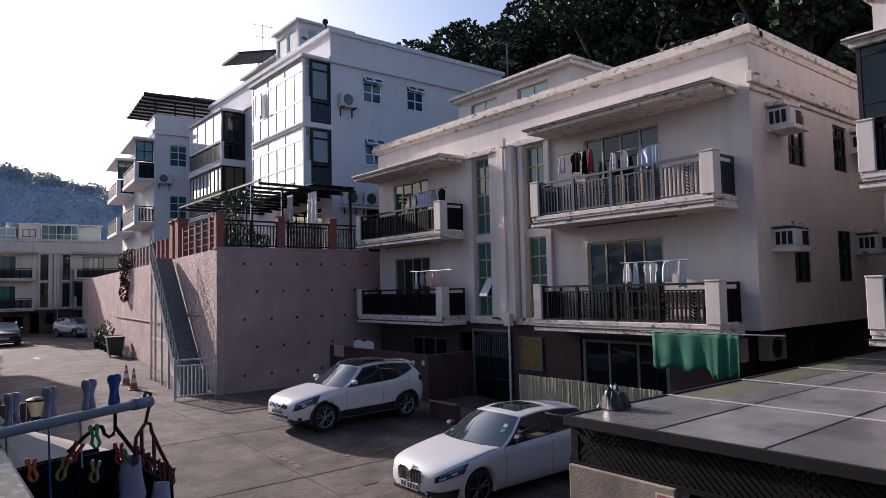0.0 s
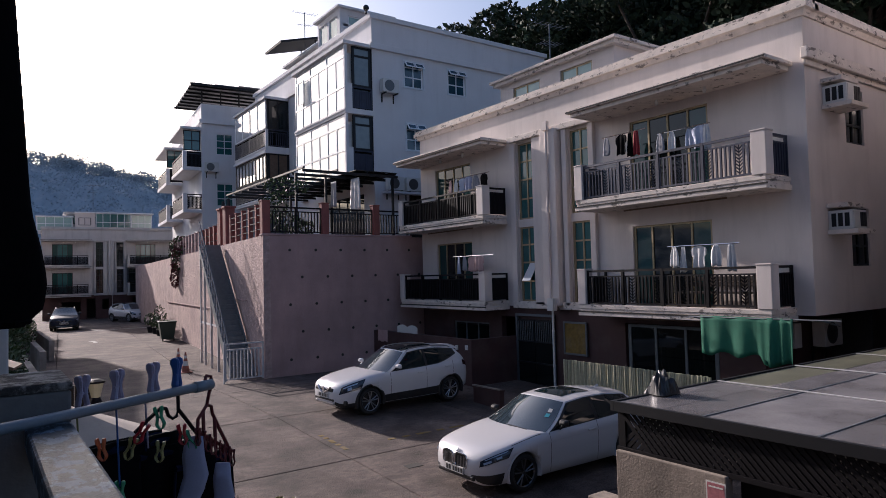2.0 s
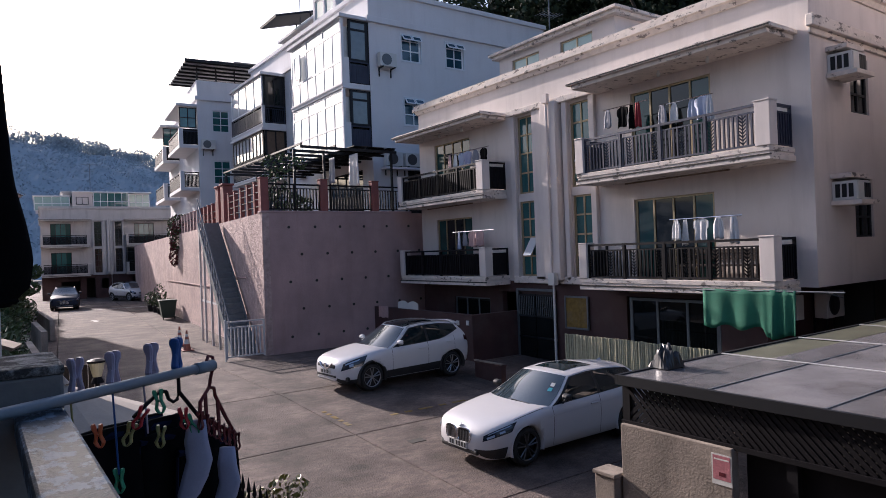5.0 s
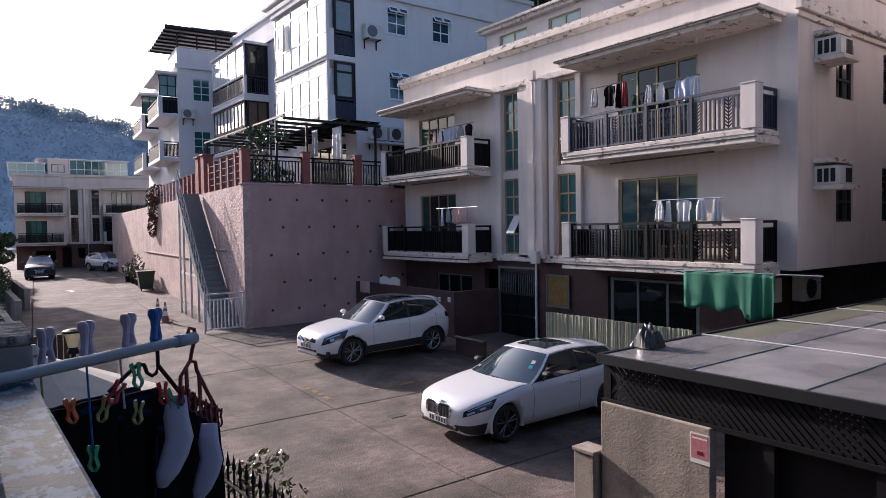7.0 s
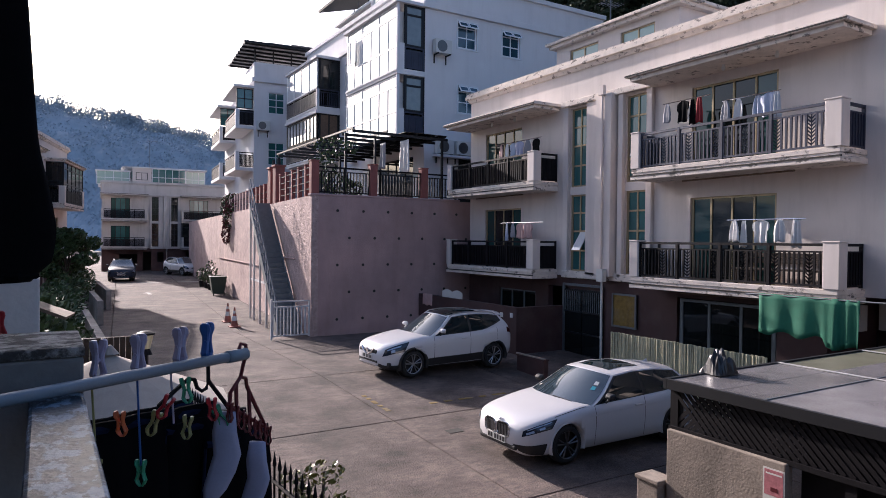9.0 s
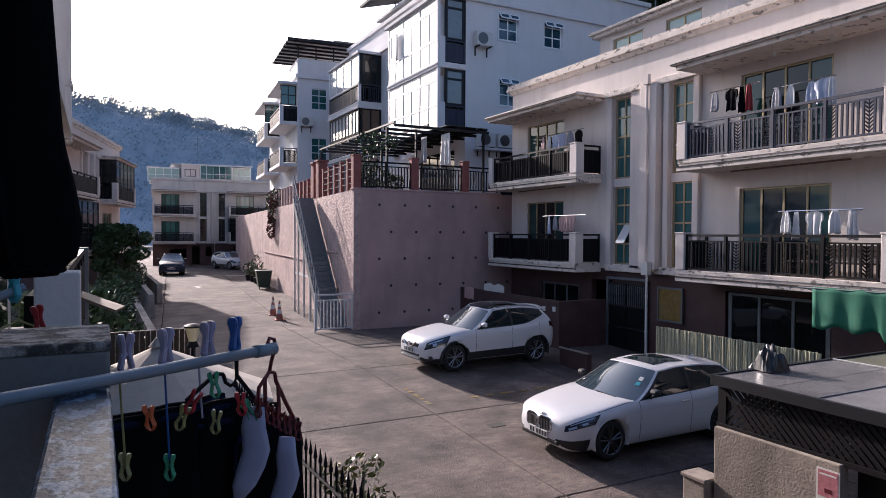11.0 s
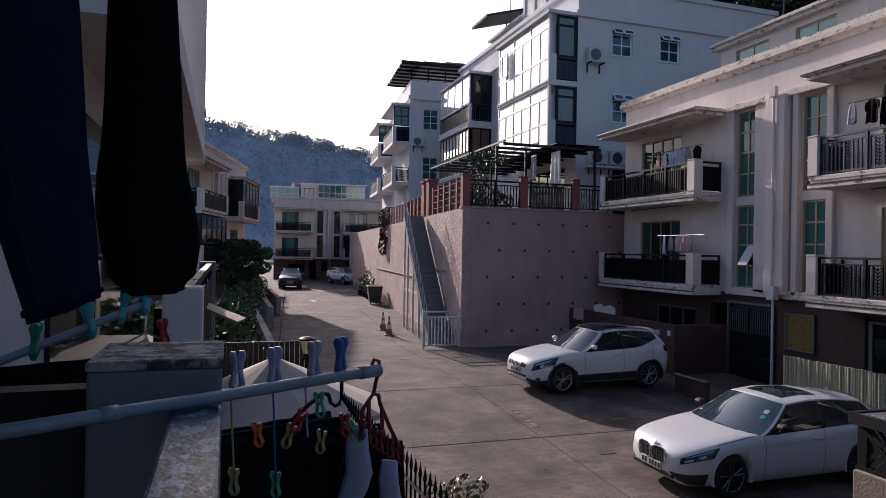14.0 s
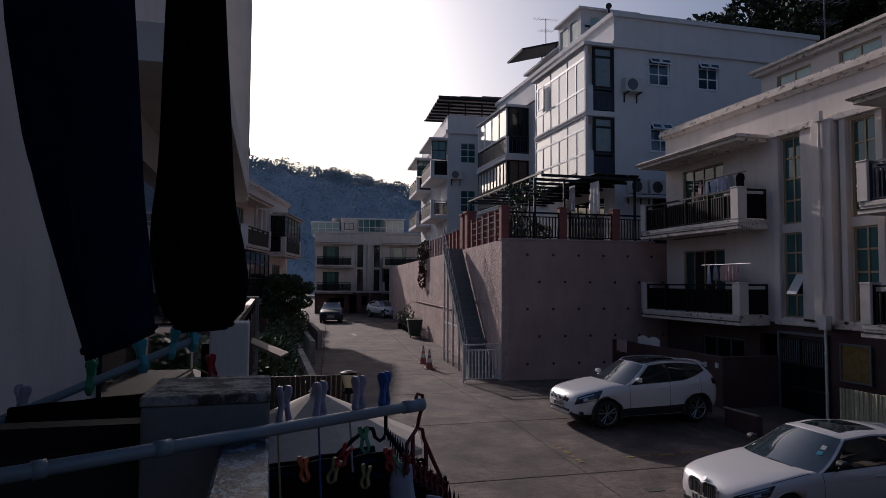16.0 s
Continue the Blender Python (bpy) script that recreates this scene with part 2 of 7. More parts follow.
def rod(bm, p, q, r, n=8, r2=None):
    """A round bar from p to q."""
    p, q = Vector(p), Vector(q)
    m = (q - p).to_track_quat('Z', 'Y').to_matrix()
    r2 = r if r2 is None else r2
    rings = []
    for c, rr in ((p, r), (q, r2)):
        rings.append([bm.verts.new(c + m @ Vector((rr * math.cos(6.28319 * i / n), rr * math.sin(6.28319 * i / n), 0))) for i in range(n)])
    for i in range(n):
        bm.faces.new((rings[0][i], rings[0][(i + 1) % n], rings[1][(i + 1) % n], rings[1][i]))
    bm.faces.new(rings[0][::-1])
    bm.faces.new(rings[1])


def tube(bm, pts, r, n=6):
    """A round bar bent through the points."""
    pts = [Vector(p) for p in pts]
    if (pts[0] - pts[-1]).length < 1e-6:
        pts = pts[:-1] + [pts[-1] + (pts[-2] - pts[-1]) * 0.02]
    rings = []
    up = Vector((0.31, 0.17, 0.94))
    for i, p in enumerate(pts):
        t = (pts[min(i + 1, len(pts) - 1)] - pts[max(i - 1, 0)]).normalized()
        u = t.cross(up).normalized()
        v = t.cross(u)
        rings.append([bm.verts.new(p + (u * math.cos(6.28319 * k / n) + v * math.sin(6.28319 * k / n)) * r) for k in range(n)])
    for a, b in zip(rings, rings[1:]):
        for k in range(n):
            bm.faces.new((a[k], a[(k + 1) % n], b[(k + 1) % n], b[k]))
    bm.faces.new(rings[0][::-1])
    bm.faces.new(rings[-1])


def mesh_of(bm, name, mat, smooth=False):
    bmesh.ops.recalc_face_normals(bm, faces=bm.faces)
    me = bpy.data.meshes.new(name)
    bm.to_mesh(me)
    bm.free()
    me.materials.append(M[mat])
    if smooth:
        for p in me.polygons:
            p.use_smooth = True
    return me


def part(name, bm, mat, parent, label="", smooth=False, bevel=0.0):
    """One mesh object under a thing or a part."""
    ob = new(name, mesh_of(bm, name, mat, smooth) if isinstance(bm, bmesh.types.BMesh) else bm)
    ob.parent = parent
    if bevel:
        mod = ob.modifiers.new("bevel", 'BEVEL')
        mod.width, mod.segments = bevel, 2
    return tagged(ob, label)


def boxes(*pairs):
    bm = bmesh.new()
    for a, b in pairs:
        box(bm, a, b)
    return bm


def thing(name, label, category, m=None, group="", kind=""):
    ob = new(name)
    ob.empty_display_size = 0.2
    if m is not None:
        ob.matrix_world = m
    return tagged(ob, label, category, group, kind)


def solid(name, bm, mat, label, category, m=None, group="", kind="", smooth=False, bevel=0.0):
    """A thing that is one mesh."""
    ob = part(name, bm, mat, None, smooth=smooth, bevel=bevel)
    if m is not None:
        ob.matrix_world = m
    return tagged(ob, label, category, group, kind)


def pierced(u0, u1, z0, z1, holes, place, depth):
    """A wall from u0 to u1 and z0 to z1 with rectangular openings (ua, ub, za, zb); place(u, z, d) gives the point d inside."""
    us = [u for u in sorted({u0, u1, *(h[0] for h in holes), *(h[1] for h in holes)}) if u0 <= u <= u1]
    zs = [z for z in sorted({z0, z1, *(h[2] for h in holes), *(h[3] for h in holes)}) if z0 <= z <= z1]
    bm = bmesh.new()
    made = {}

    def vert(i, j, k):
        if (i, j, k) not in made:
            made[i, j, k] = bm.verts.new(place(us[i], zs[j], depth * k))
        return made[i, j, k]

    def full(i, j):
        if not (0 <= i < len(us) - 1 and 0 <= j < len(zs) - 1):
            return False
        c, d = (us[i] + us[i + 1]) / 2, (zs[j] + zs[j + 1]) / 2
        return not any(h[0] < c < h[1] and h[2] < d < h[3] for h in holes)

    for i in range(len(us) - 1):
        for j in range(len(zs) - 1):
            if full(i, j):
                for k in (0, 1):
                    bm.faces.new([vert(i, j, k), vert(i + 1, j, k), vert(i + 1, j + 1, k), vert(i, j + 1, k)])
                for (di, dj), (p, q) in (((-1, 0), ((i, j), (i, j + 1))), ((1, 0), ((i + 1, j), (i + 1, j + 1))), ((0, -1), ((i, j), (i + 1, j))), ((0, 1), ((i, j + 1), (i + 1, j + 1)))):
                    if not full(i + di, j + dj):
                        bm.faces.new([vert(*p, 0), vert(*q, 0), vert(*q, 1), vert(*p, 1)])
    return bm


def glazing(name, parent, u0, u1, z0, z1, place, cols, rows, frame_mat, glass_mat, label="", bar=0.05, open_pane=None, splits=None):
    """A window or glazed door with a frame, mullions and single panes, set 6 cm into its opening."""
    w = new(name)
    w.parent = parent
    tagged(w, label)
    us = [u0 + (u1 - u0) * i / cols for i in range(cols + 1)]
    zs = splits or [z0 + (z1 - z0) * i / rows for i in range(rows + 1)]
    bm = bmesh.new()
    for i, u in enumerate(us):
        s = bar if 0 < i < cols else bar * 1.4
        c = min(max(u, u0 + s / 2), u1 - s / 2)
        box(bm, place(c - s / 2, z0, 0.05), place(c + s / 2, z1, 0.11))
    for z in zs:
        c = min(max(z, z0 + bar / 2), z1 - bar / 2)
        box(bm, place(u0, c - bar / 2, 0.053), place(u1, c + bar / 2, 0.107))
    part("frame", bm, frame_mat, w)
    for i in range(cols):
        for j in range(len(zs) - 1):
            bm = bmesh.new()
            box(bm, place(us[i] + bar / 2, zs[j] + bar / 2, 0.078), place(us[i + 1] - bar / 2, zs[j + 1] - bar / 2, 0.086))
            g = "glass_door" if name == "balcony_door" and i in (0, cols - 1) else glass_mat
            if open_pane == (i, j):
                bm.free()
                bm = bmesh.new()
                a, b2 = us[i] + bar / 2, us[i + 1] - bar / 2
                lo, hi = zs[j] + bar / 2, zs[j + 1] - bar / 2
                vs = [bm.verts.new(place(*p)) for p in ((a, hi, 0.04), (b2, hi, 0.04), (b2, lo, -0.32), (a, lo, -0.32), (a, hi, 0.065), (b2, hi, 0.065), (b2, lo, -0.295), (a, lo, -0.295))]
                for f in ((0, 1, 2, 3), (7, 6, 5, 4), (0, 4, 5, 1), (1, 5, 6, 2), (2, 6, 7, 3), (3, 7, 4, 0)):
                    bm.faces.new([vs[k] for k in f])
                g = "glass_pale"
            part("pane", bm, g, w)
    return w


def baluster_mesh(h, mat, r=0.019):
    bm = bmesh.new()
    box(bm, (-r, -r, 0), (r, r, h))
    return mesh_of(bm, "baluster", mat)


def leaf_panel_mesh(h, mat):
    """A wrought leaf ornament between two balusters, one cut plate."""
    bm = bmesh.new()
    levels = [0.0]
    for k in range(8):
        z = h * (0.04 + 0.112 * k)
        levels += [z, z + 0.040]
    levels.append(h)
    lf, rt = ([bm.verts.new((0.0, y, z)) for z in levels] for y in (-0.013, 0.013))
    for k in range(len(levels) - 1):
        bm.faces.new((lf[k], rt[k], rt[k + 1], lf[k + 1]))
    for k in range(8):
        z = levels[1 + 2 * k]
        for col, sg in ((lf, -1), (rt, 1)):
            lo, hi = col[1 + 2 * k], col[2 + 2 * k]
            a = bm.verts.new((0.0, sg * 0.066, z + 0.046))
            b = bm.verts.new((0.0, sg * 0.052, z + 0.074))
            tip = bm.verts.new((0.0, sg * 0.092, z + 0.096))
            leaf = [(lo, a, b, hi), (a, tip, b)]
            for f in leaf:
                bm.faces.new(f if sg > 0 else f[::-1])
    bmesh.ops.solidify(bm, geom=bm.faces[:], thickness=0.016)
    return mesh_of(bm, "ornament", mat)


def railing(parent, p, q, z0, z1, mat, joined=False, step=0.104, ornament=True):
    """An iron railing between two points of the plan: rails, balusters and leaf ornaments."""
    r = new("railing")
    r.parent = parent
    p, q = Vector((*p, 0)), Vector((*q, 0))
    d = (q - p)
    n = max(2, round(d.length / (step * 0.8 if joined else step)))
    ang = math.atan2(d.y, d.x) - math.pi / 2
    for nm, z, hh, w in (("bottom_rail", z0 + 0.05, 0.04, 0.02), ("middle_rail", z1 - 0.16, 0.034, 0.018), ("top_rail", z1 - 0.02, 0.055, 0.032)):
        bm = bmesh.new()
        off = Vector((-d.y, d.x, 0)).normalized() * w
        pts = [p - off, q - off, q + off, p + off]
        lo = [bm.verts.new((v.x, v.y, z - hh / 2)) for v in pts]
        hi = [bm.verts.new((v.x, v.y, z + hh / 2)) for v in pts]
        bm.faces.new(lo[::-1]), bm.faces.new(hi)
        for i in range(4):
            bm.faces.new((lo[i], lo[(i + 1) % 4], hi[(i + 1) % 4], hi[i]))
        part(nm, bm, mat, r)
    posts = max(1, round(d.length / 1.25))
    bm = bmesh.new()
    box(bm, (-0.034, -0.034, z0), (0.034, 0.034, z1 + 0.01))
    post_me = mesh_of(bm, "rail_post", mat)
    for k in range(posts + 1):
        c = p + d * k / posts
        part("rail_post", post_me, mat, r).location = (c.x, c.y, 0)
    h = z1 - z0 - 0.22
    if joined:
        bm = bmesh.new()
        for k in range(1, n):
            c = p + d * k / n
            box(bm, (c.x - 0.031, c.y - 0.031, z0 + 0.06), (c.x + 0.031, c.y + 0.031, z1 - 0.16))
        tagged(part("baluster_infill", bm, mat, r), kind="stuff")
        return r
    if n <= 8 and ornament:
        off = d.normalized() * 0.03
        bm = bmesh.new()
        a, b = p + off, q - off
        vs = [bm.verts.new((v.x, v.y, z)) for v, z in ((a, z0 + 0.07), (b, z0 + 0.07), (b, z1 - 0.17), (a, z1 - 0.17))]
        bm.faces.new(vs)
        back = part("panel", bm, mat, r)
        mod = back.modifiers.new("t", 'SOLIDIFY')
        mod.thickness = 0.006
    me, orn = baluster_mesh(h, mat), leaf_panel_mesh(h, mat)
    for k in range(1, n):
        c = p + d * k / n
        if ornament and n > 8 and (k % 7) == 3:
            o = part("ornament", orn, mat, r)
        else:
            o = part("baluster", me, mat, r)
        o.matrix_local = pose(c.x, c.y, z0 + 0.06, 0, 0, math.degrees(ang))
    return r


# ---- ground and large structure ----
ground = tagged(new("ground"), "grey concrete yard and road reaching into the distance", "ground", kind="structure")
bm = bmesh.new()
bmesh.ops.create_grid(bm, x_segments=8, y_segments=8, size=900)
for v in bm.verts:
    v.co.z = -0.42
part("ground_sheet", bm, "joint", ground)


def street(y):
    """How far the street has swung to the right at y."""
    return 0.09 * max(0.0, y)


def fall(y):
    """The yard falls gently towards the near end."""
    return -0.36 * min(1.0, max(0.0, (-5.5 - y) / 8.0))


def slab(x0, x1, y0, y1, sh=0.0):
    """One cast slab of paving with a worn edge."""
    bm = bmesh.new()
    g = 0.012
    s0, s1 = (street(y0), street(y1)) if sh else (0, 0)
    pts = [(x0 + g + s0, y0 + g), (x1 - g + s0, y0 + g), (x1 - g + s1, y1 - g), (x0 + g + s1, y1 - g)]
    lo = [bm.verts.new((x, y, -0.5)) for x, y in pts]
    mid = [bm.verts.new((x, y, fall(y) - 0.008)) for x, y in pts]
    c = Vector((sum(p[0] for p in pts) / 4, sum(p[1] for p in pts) / 4))
    top = [bm.verts.new((x + (0.010 if x < c.x else -0.010), y + (0.010 if y < c.y else -0.010), fall(y))) for x, y in pts]
    for a, b in ((lo, mid), (mid, top)):
        for i in range(4):
            bm.faces.new((a[i], a[(i + 1) % 4], b[(i + 1) % 4], b[i]))
    bm.faces.new(top)
    return bm


xs = [-42, -30, -18, -10.3, -6.15, -1.95, 2.2, 6.4, 14, 26, 40]
ys = [-45, -32, -22.2, -18.2, -14.2, -10.1, -6.15, -2.0, 2.2]
for xa, xb in zip(xs, xs[1:]):
    for ya, yb in zip(ys, ys[1:]):
        part("paving_slab", slab(xa, xb, ya, yb), "concrete", ground)
xs2 = [-42, -26, -14, -6.15, -1.95, 2.2, 14, 26, 40]
ys2 = [2.2, 6.6, 11, 15.5, 20, 25, 30, 35.5, 42, 50, 70, 110]
for xa, xb in zip(xs2, xs2[1:]):
    for ya, yb in zip(ys2, ys2[1:]):
        part("paving_slab", slab(xa, xb, ya, yb, 1), "concrete", ground)


# the house type of this estate: front at x = 0 looking to -x, length along y
FL = (2.30, 5.05)
LEN = 14.55
BALC = ((0.35, 5.59), (9.52, 14.60))


def house(name, label, m, paint="cream", trim="cream_trim", rail_mats=("iron", "iron"), far=False, base=-0.3, low="maroon", depth=11.0,
          enclosed=None, attic=True, gold="frame_gold", side_windows=(), ground_doors=True, glass="glass", group=""):
    h = thing(name, label, "house", m, group)
    P = lambda u, z, d: (d, u, z)
    holes = []
    for f, (ua, ub) in ((f, b) for f in FL for b in BALC):
        holes.append((ua + 1.9, ub - 1.05, f + 0.12, f + 2.18))
    strips = []
    for ua in (5.92, 8.18):
        for f, top in ((2.45, 4.78), (5.02, 7.42)):
            holes.append((ua, ua + 0.78, f, top))
            strips.append((ua, ua + 0.78, f, top))
    part("front_wall", pierced(0, LEN, 2.3, 8.55, holes, P, 0.2), paint, h)
    S = lambda u, z, d: (u, d, z)
    sh = [(a, b, c, d) for a, b, c, d in side_windows]
    part("near_wall", pierced(0.2, depth, 2.3, 8.55, sh, S, 0.2), paint, h)
    part("far_wall", boxes(((0.2, LEN - 0.2, 2.3), (depth, LEN, 8.55))), paint, h)
    part("back_wall", boxes(((depth, 0, base), (depth + 0.2, LEN, 8.55))), paint, h)
    part("floor_slab", boxes(((0.2, 0.2, 2.3), (depth, LEN - 0.2, 2.45))), paint, h)
    part("upper_floor_slab", boxes(((0.2, 0.2, 4.88), (depth, LEN - 0.2, 5.02))), paint, h)
    part("roof_slab", boxes(((0.2, 0.2, 7.9), (depth, LEN - 0.2, 8.1))), trim, h)
    # Unseen panel, near-black in place of the rooms' own shade.
    part("rear_shade_panel", boxes(((2.6, 0.25, 2.46), (2.7, LEN - 0.25, 7.88))), "inner_shade", h)
    # cornice band and parapet coping
    part("near_cornice", boxes(((-0.16, -0.16, 7.62), (depth, -0.003, 7.86)), ((-0.07, -0.07, 7.5), (depth, -0.003, 7.619))), trim, h, bevel=0.02)
    part("far_cornice", boxes(((-0.16, LEN + 0.003, 7.62), (depth, LEN + 0.16, 7.86))), trim, h, bevel=0.02)
    for nm, a, b in (("front_coping", (0, 0, 1), (0.22, LEN, 1)), ("near_coping", (0.24, 0, 1), (depth + 0.2, 0.22, 1)), ("far_coping", (0.24, LEN - 0.22, 1), (depth + 0.2, LEN, 1))):
        bm = bmesh.new()
        prev = None
        for z, o in ((8.55, 0.05), (8.66, 0.10), (8.68, 0.17), (8.80, 0.17), (8.82, 0.12), (8.90, 0.12)):
            x0 = a[0] - o if nm == "front_coping" else a[0]
            ring = [bm.verts.new(p) for p in ((x0, a[1] - o, z), (b[0] + (o if nm == "front_coping" else 0), a[1] - o, z), (b[0] + (o if nm == "front_coping" else 0), b[1] + o, z), (x0, b[1] + o, z))]
            if prev:
                for i in range(4):
                    bm.faces.new((prev[i], prev[(i + 1) % 4], ring[(i + 1) % 4], ring[i]))
            else:
                bm.faces.new(ring[::-1])
            prev = ring
        bm.faces.new(prev)
        part(nm, bm, trim, h)
    # pilasters between the stair windows
    for a, b, o in ((5.70, 5.90, 0.12), (6.72, 6.90, 0.14), (7.0, 7.62, 0.30), (7.72, 8.16, 0.14), (8.98, 9.2, 0.12)):
        part("pilaster", boxes(((-o, a, 2.36), (-0.003, b, 7.56))), paint, h, bevel=0.02)
    part("base_band", boxes(((-0.14, 5.7, 2.24), (-0.003, 9.2, 2.46))), trim, h, bevel=0.02)
    part("top_band", boxes(((-0.2, 5.68, 7.48), (-0.003, 9.22, 7.66))), trim, h, bevel=0.02)
    for ua, ub, a, b in strips:
        glazing("stair_window", h, ua, ub, a, b, P, 2, 4, gold, glass, open_pane=None if far else (0, 1) if (a < 3) == (ua > 8) else None,
                splits=[a, a + 0.62 * (b - a) / 2.3, a + 1.2 * (b - a) / 2.3, a + 1.75 * (b - a) / 2.3, b])
        bm = bmesh.new()
        n = 14
        vs = [[bm.verts.new((0.22 + 0.03 * math.sin(k * 2.2), ua + (ub - ua) * k / n, z)) for k in range(n + 1)] for z in (a, b)]
        for k in range(n):
            bm.faces.new((vs[0][k], vs[0][k + 1], vs[1][k + 1], vs[1][k]))
        part("curtain", bm, "curtain", h)
    # drain pipe
    bm = bmesh.new()
    rod(bm, (-0.36, 7.22, base), (-0.36, 7.22, 2.4), 0.032, 10)
    for z in (0.6, 1.6):
        rod(bm, (-0.36, 7.22, z), (-0.36, 7.22, z + 0.06), 0.042, 10)
    box(bm, (-0.46, 7.10, 2.22), (-0.303, 7.34, 2.58))
    part("drain_pipe", bm, "plastic_white" if not far else paint, h)
    bm = bmesh.new()
    rod(bm, (-0.345, 7.30, 2.58), (-0.345, 7.30, 7.7), 0.036, 8)
    box(bm, (-0.42, 7.20, 7.52), (-0.303, 7.40, 7.78))
    part("upper_pipe", bm, paint, h)
    for i, (ua, ub) in enumerate(BALC):
        for j, f in enumerate(FL):
            top = f + 1.07
            enc = enclosed and (i, j) in enclosed
            bm = boxes(((-1.02, ua, f - 0.12), (-0.003, ub, f + 0.0)), ((-0.98, ua + 0.04, f + 0.0), (-0.003, ub - 0.04, f + 0.06)))
            part("balcony_slab", bm, trim, h, bevel=0.012)
            bm = boxes(((-1.0, ua + 0.02, f + 0.06), (-0.85, ub - 0.02, f + 0.17)), ((-0.85, ua + 0.02, f + 0.06), (-0.003, ua + 0.17, f + 0.17)), ((-0.85, ub - 0.17, f + 0.06), (-0.003, ub - 0.02, f + 0.17)))
            part("balcony_kerb", bm, trim, h, bevel=0.012)
            part("drip_line", boxes(((-1.032, ua - 0.012, f - 0.030), (-0.99, ub + 0.012, f + 0.004))), "joint", h)
            for a, b in ((ua, ua + 0.31), (ub - 0.26, ub)):
                bm = boxes(((-1.02, a - 0.01, f + 0.17), (-0.72, b, top)), ((-1.035, a - 0.022, top), (-0.705, b + 0.012, top + 0.035)))
                part("pier", bm, paint, h, bevel=0.012)
            rm = rail_mats[j] if i == 0 else "iron"
            railing(h, (-0.92, ua + 0.31), (-0.92, ub - 0.26), f + 0.17, top - 0.02, rm, far)
            railing(h, (-0.72, ua + 0.10), (0.0, ua + 0.10), f + 0.17, top - 0.02, rm, far)
            railing(h, (-0.72, ub - 0.10), (0.0, ub - 0.10), f + 0.17, top - 0.02, rm, far)
            glazing("balcony_door", h, ua + 1.9, ub - 1.05, f + 0.12, f + 2.18, P, 4, 1, gold, "glass_dark" if not far else "glass")
            if not far and i == 1:
                part("rail_screen", boxes(((-0.885, ua + 0.33, f + 0.2), (-0.875, ub - 0.28, top - 0.2))), "iron", h)
            if not far:
                bm = bmesh.new()
                rod(bm, (-0.5, ua + 1.2, f - 0.17), (-0.5, ub - 1.2, f - 0.19), 0.022, 6)
                part("waste_pipe", bm, "wood", h)
                bm = bmesh.new()
                vs = [[bm.verts.new((0.24 + 0.04 * math.sin(k * 1.9), ub - 1.75 + 0.7 * k / 12, z)) for k in range(13)] for z in (f + 0.14, f + 2.16)]
                for k in range(12):
                    bm.faces.new((vs[0][k], vs[0][k + 1], vs[1][k + 1], vs[1][k]))
                part("curtain", bm, "curtain", h)
            if enc:
                fm, gm, lower = enc_style = enclosed[(i, j)]
                Q = lambda u, z, d: (-1.02 + d, u, z)
                zb, zt = f + (0.17 if lower else 1.1), f + 2.55
                glazing("balcony_glazing", h, ua + 0.05, ub - 0.05, zb, zt, Q, 5, 3, fm, gm, splits=[zb, zb + (zt - zb) * (0.45 if lower else 0.2), zb + (zt - zb) * 0.8, zt])
                for uu, tag in ((ua, 1), (ub, -1)):
                    R = lambda u, z, d, uu=uu, tag=tag: (u, uu + tag * d, z)
                    glazing("side_glazing", h, -0.95, -0.02, f + 1.1, zt, R, 1, 3, "frame_dark", "glass_dark", splits=[f + 1.1, f + 1.35, zt - 0.4, zt])
        # canopy over the upper balcony
        bm = boxes(((-1.05, ua - 0.03, 7.46), (-0.003, ub + 0.03, 7.56)), ((-1.14, ua - 0.12, 7.56), (-0.003, ub + 0.12, 7.64)))
        box(bm, (-1.08, ua - 0.06, 7.64), (-0.003, ub + 0.06, 7.67))
        part("canopy", bm, trim, h, bevel=0.01)
        part("drip_line", boxes(((-1.147, ua - 0.126, 7.575), (-1.13, ub + 0.126, 7.61))), "joint", h)
        for k in range(0, 3):
            bm = bmesh.new()
            y = ua + 1.6 + 1.3 * k
            rod(bm, (-0.55, y, 7.465), (-0.55, y, 7.40), 0.03, 8)
            rod(bm, (-0.55, y, 7.40), (-0.55, y, 7.32), 0.05, 8, 0.03)
            if k < 2:
                part("ceiling_lamp", bm, "plastic_white", h)
            else:
                bm.free()
    for a, b, c, d in side_windows:
        glazing("side_window", h, a, b, c, d, S, 2, 3, "frame_dark", "glass_dark", splits=[c, c + 0.35 * (d - c), c + 0.75 * (d - c), d])
    # ground floor
    part("ground_front", pierced(0, LEN, base, 2.3, [(-0.1, 1.1, base - 1, 2.31), (9.0, 9.95, base, 1.95), (7.55, 8.3, 0.9, 1.9), (2.2, 4.9, base, 1.95), (10.6, 12.6, 0.5, 1.7)] if ground_doors else [], P, 0.2), low, h)
    if ground_doors and not far:
        glazing("ground_window", h, 10.6, 12.6, 0.5, 1.7, P, 3, 1, "galv", "glass_dark")
        glazing("hatch_window", h, 7.55, 8.3, 0.9, 1.9, P, 1, 2, "galv", "glass_dark")
    part("ground_near_wall", boxes(((0.2, 1.1, base), (depth, 1.3, 2.3))), low, h)
    part("ground_far_wall", boxes(((0.2, LEN - 0.2, base), (depth, LEN, 2.3))), low, h)
    # The ground floor gets the same added shade panel.
    part("ground_shade_panel", boxes(((3.0, 0.2, base), (3.1, LEN - 0.2, 2.3))), "inner_shade", h)
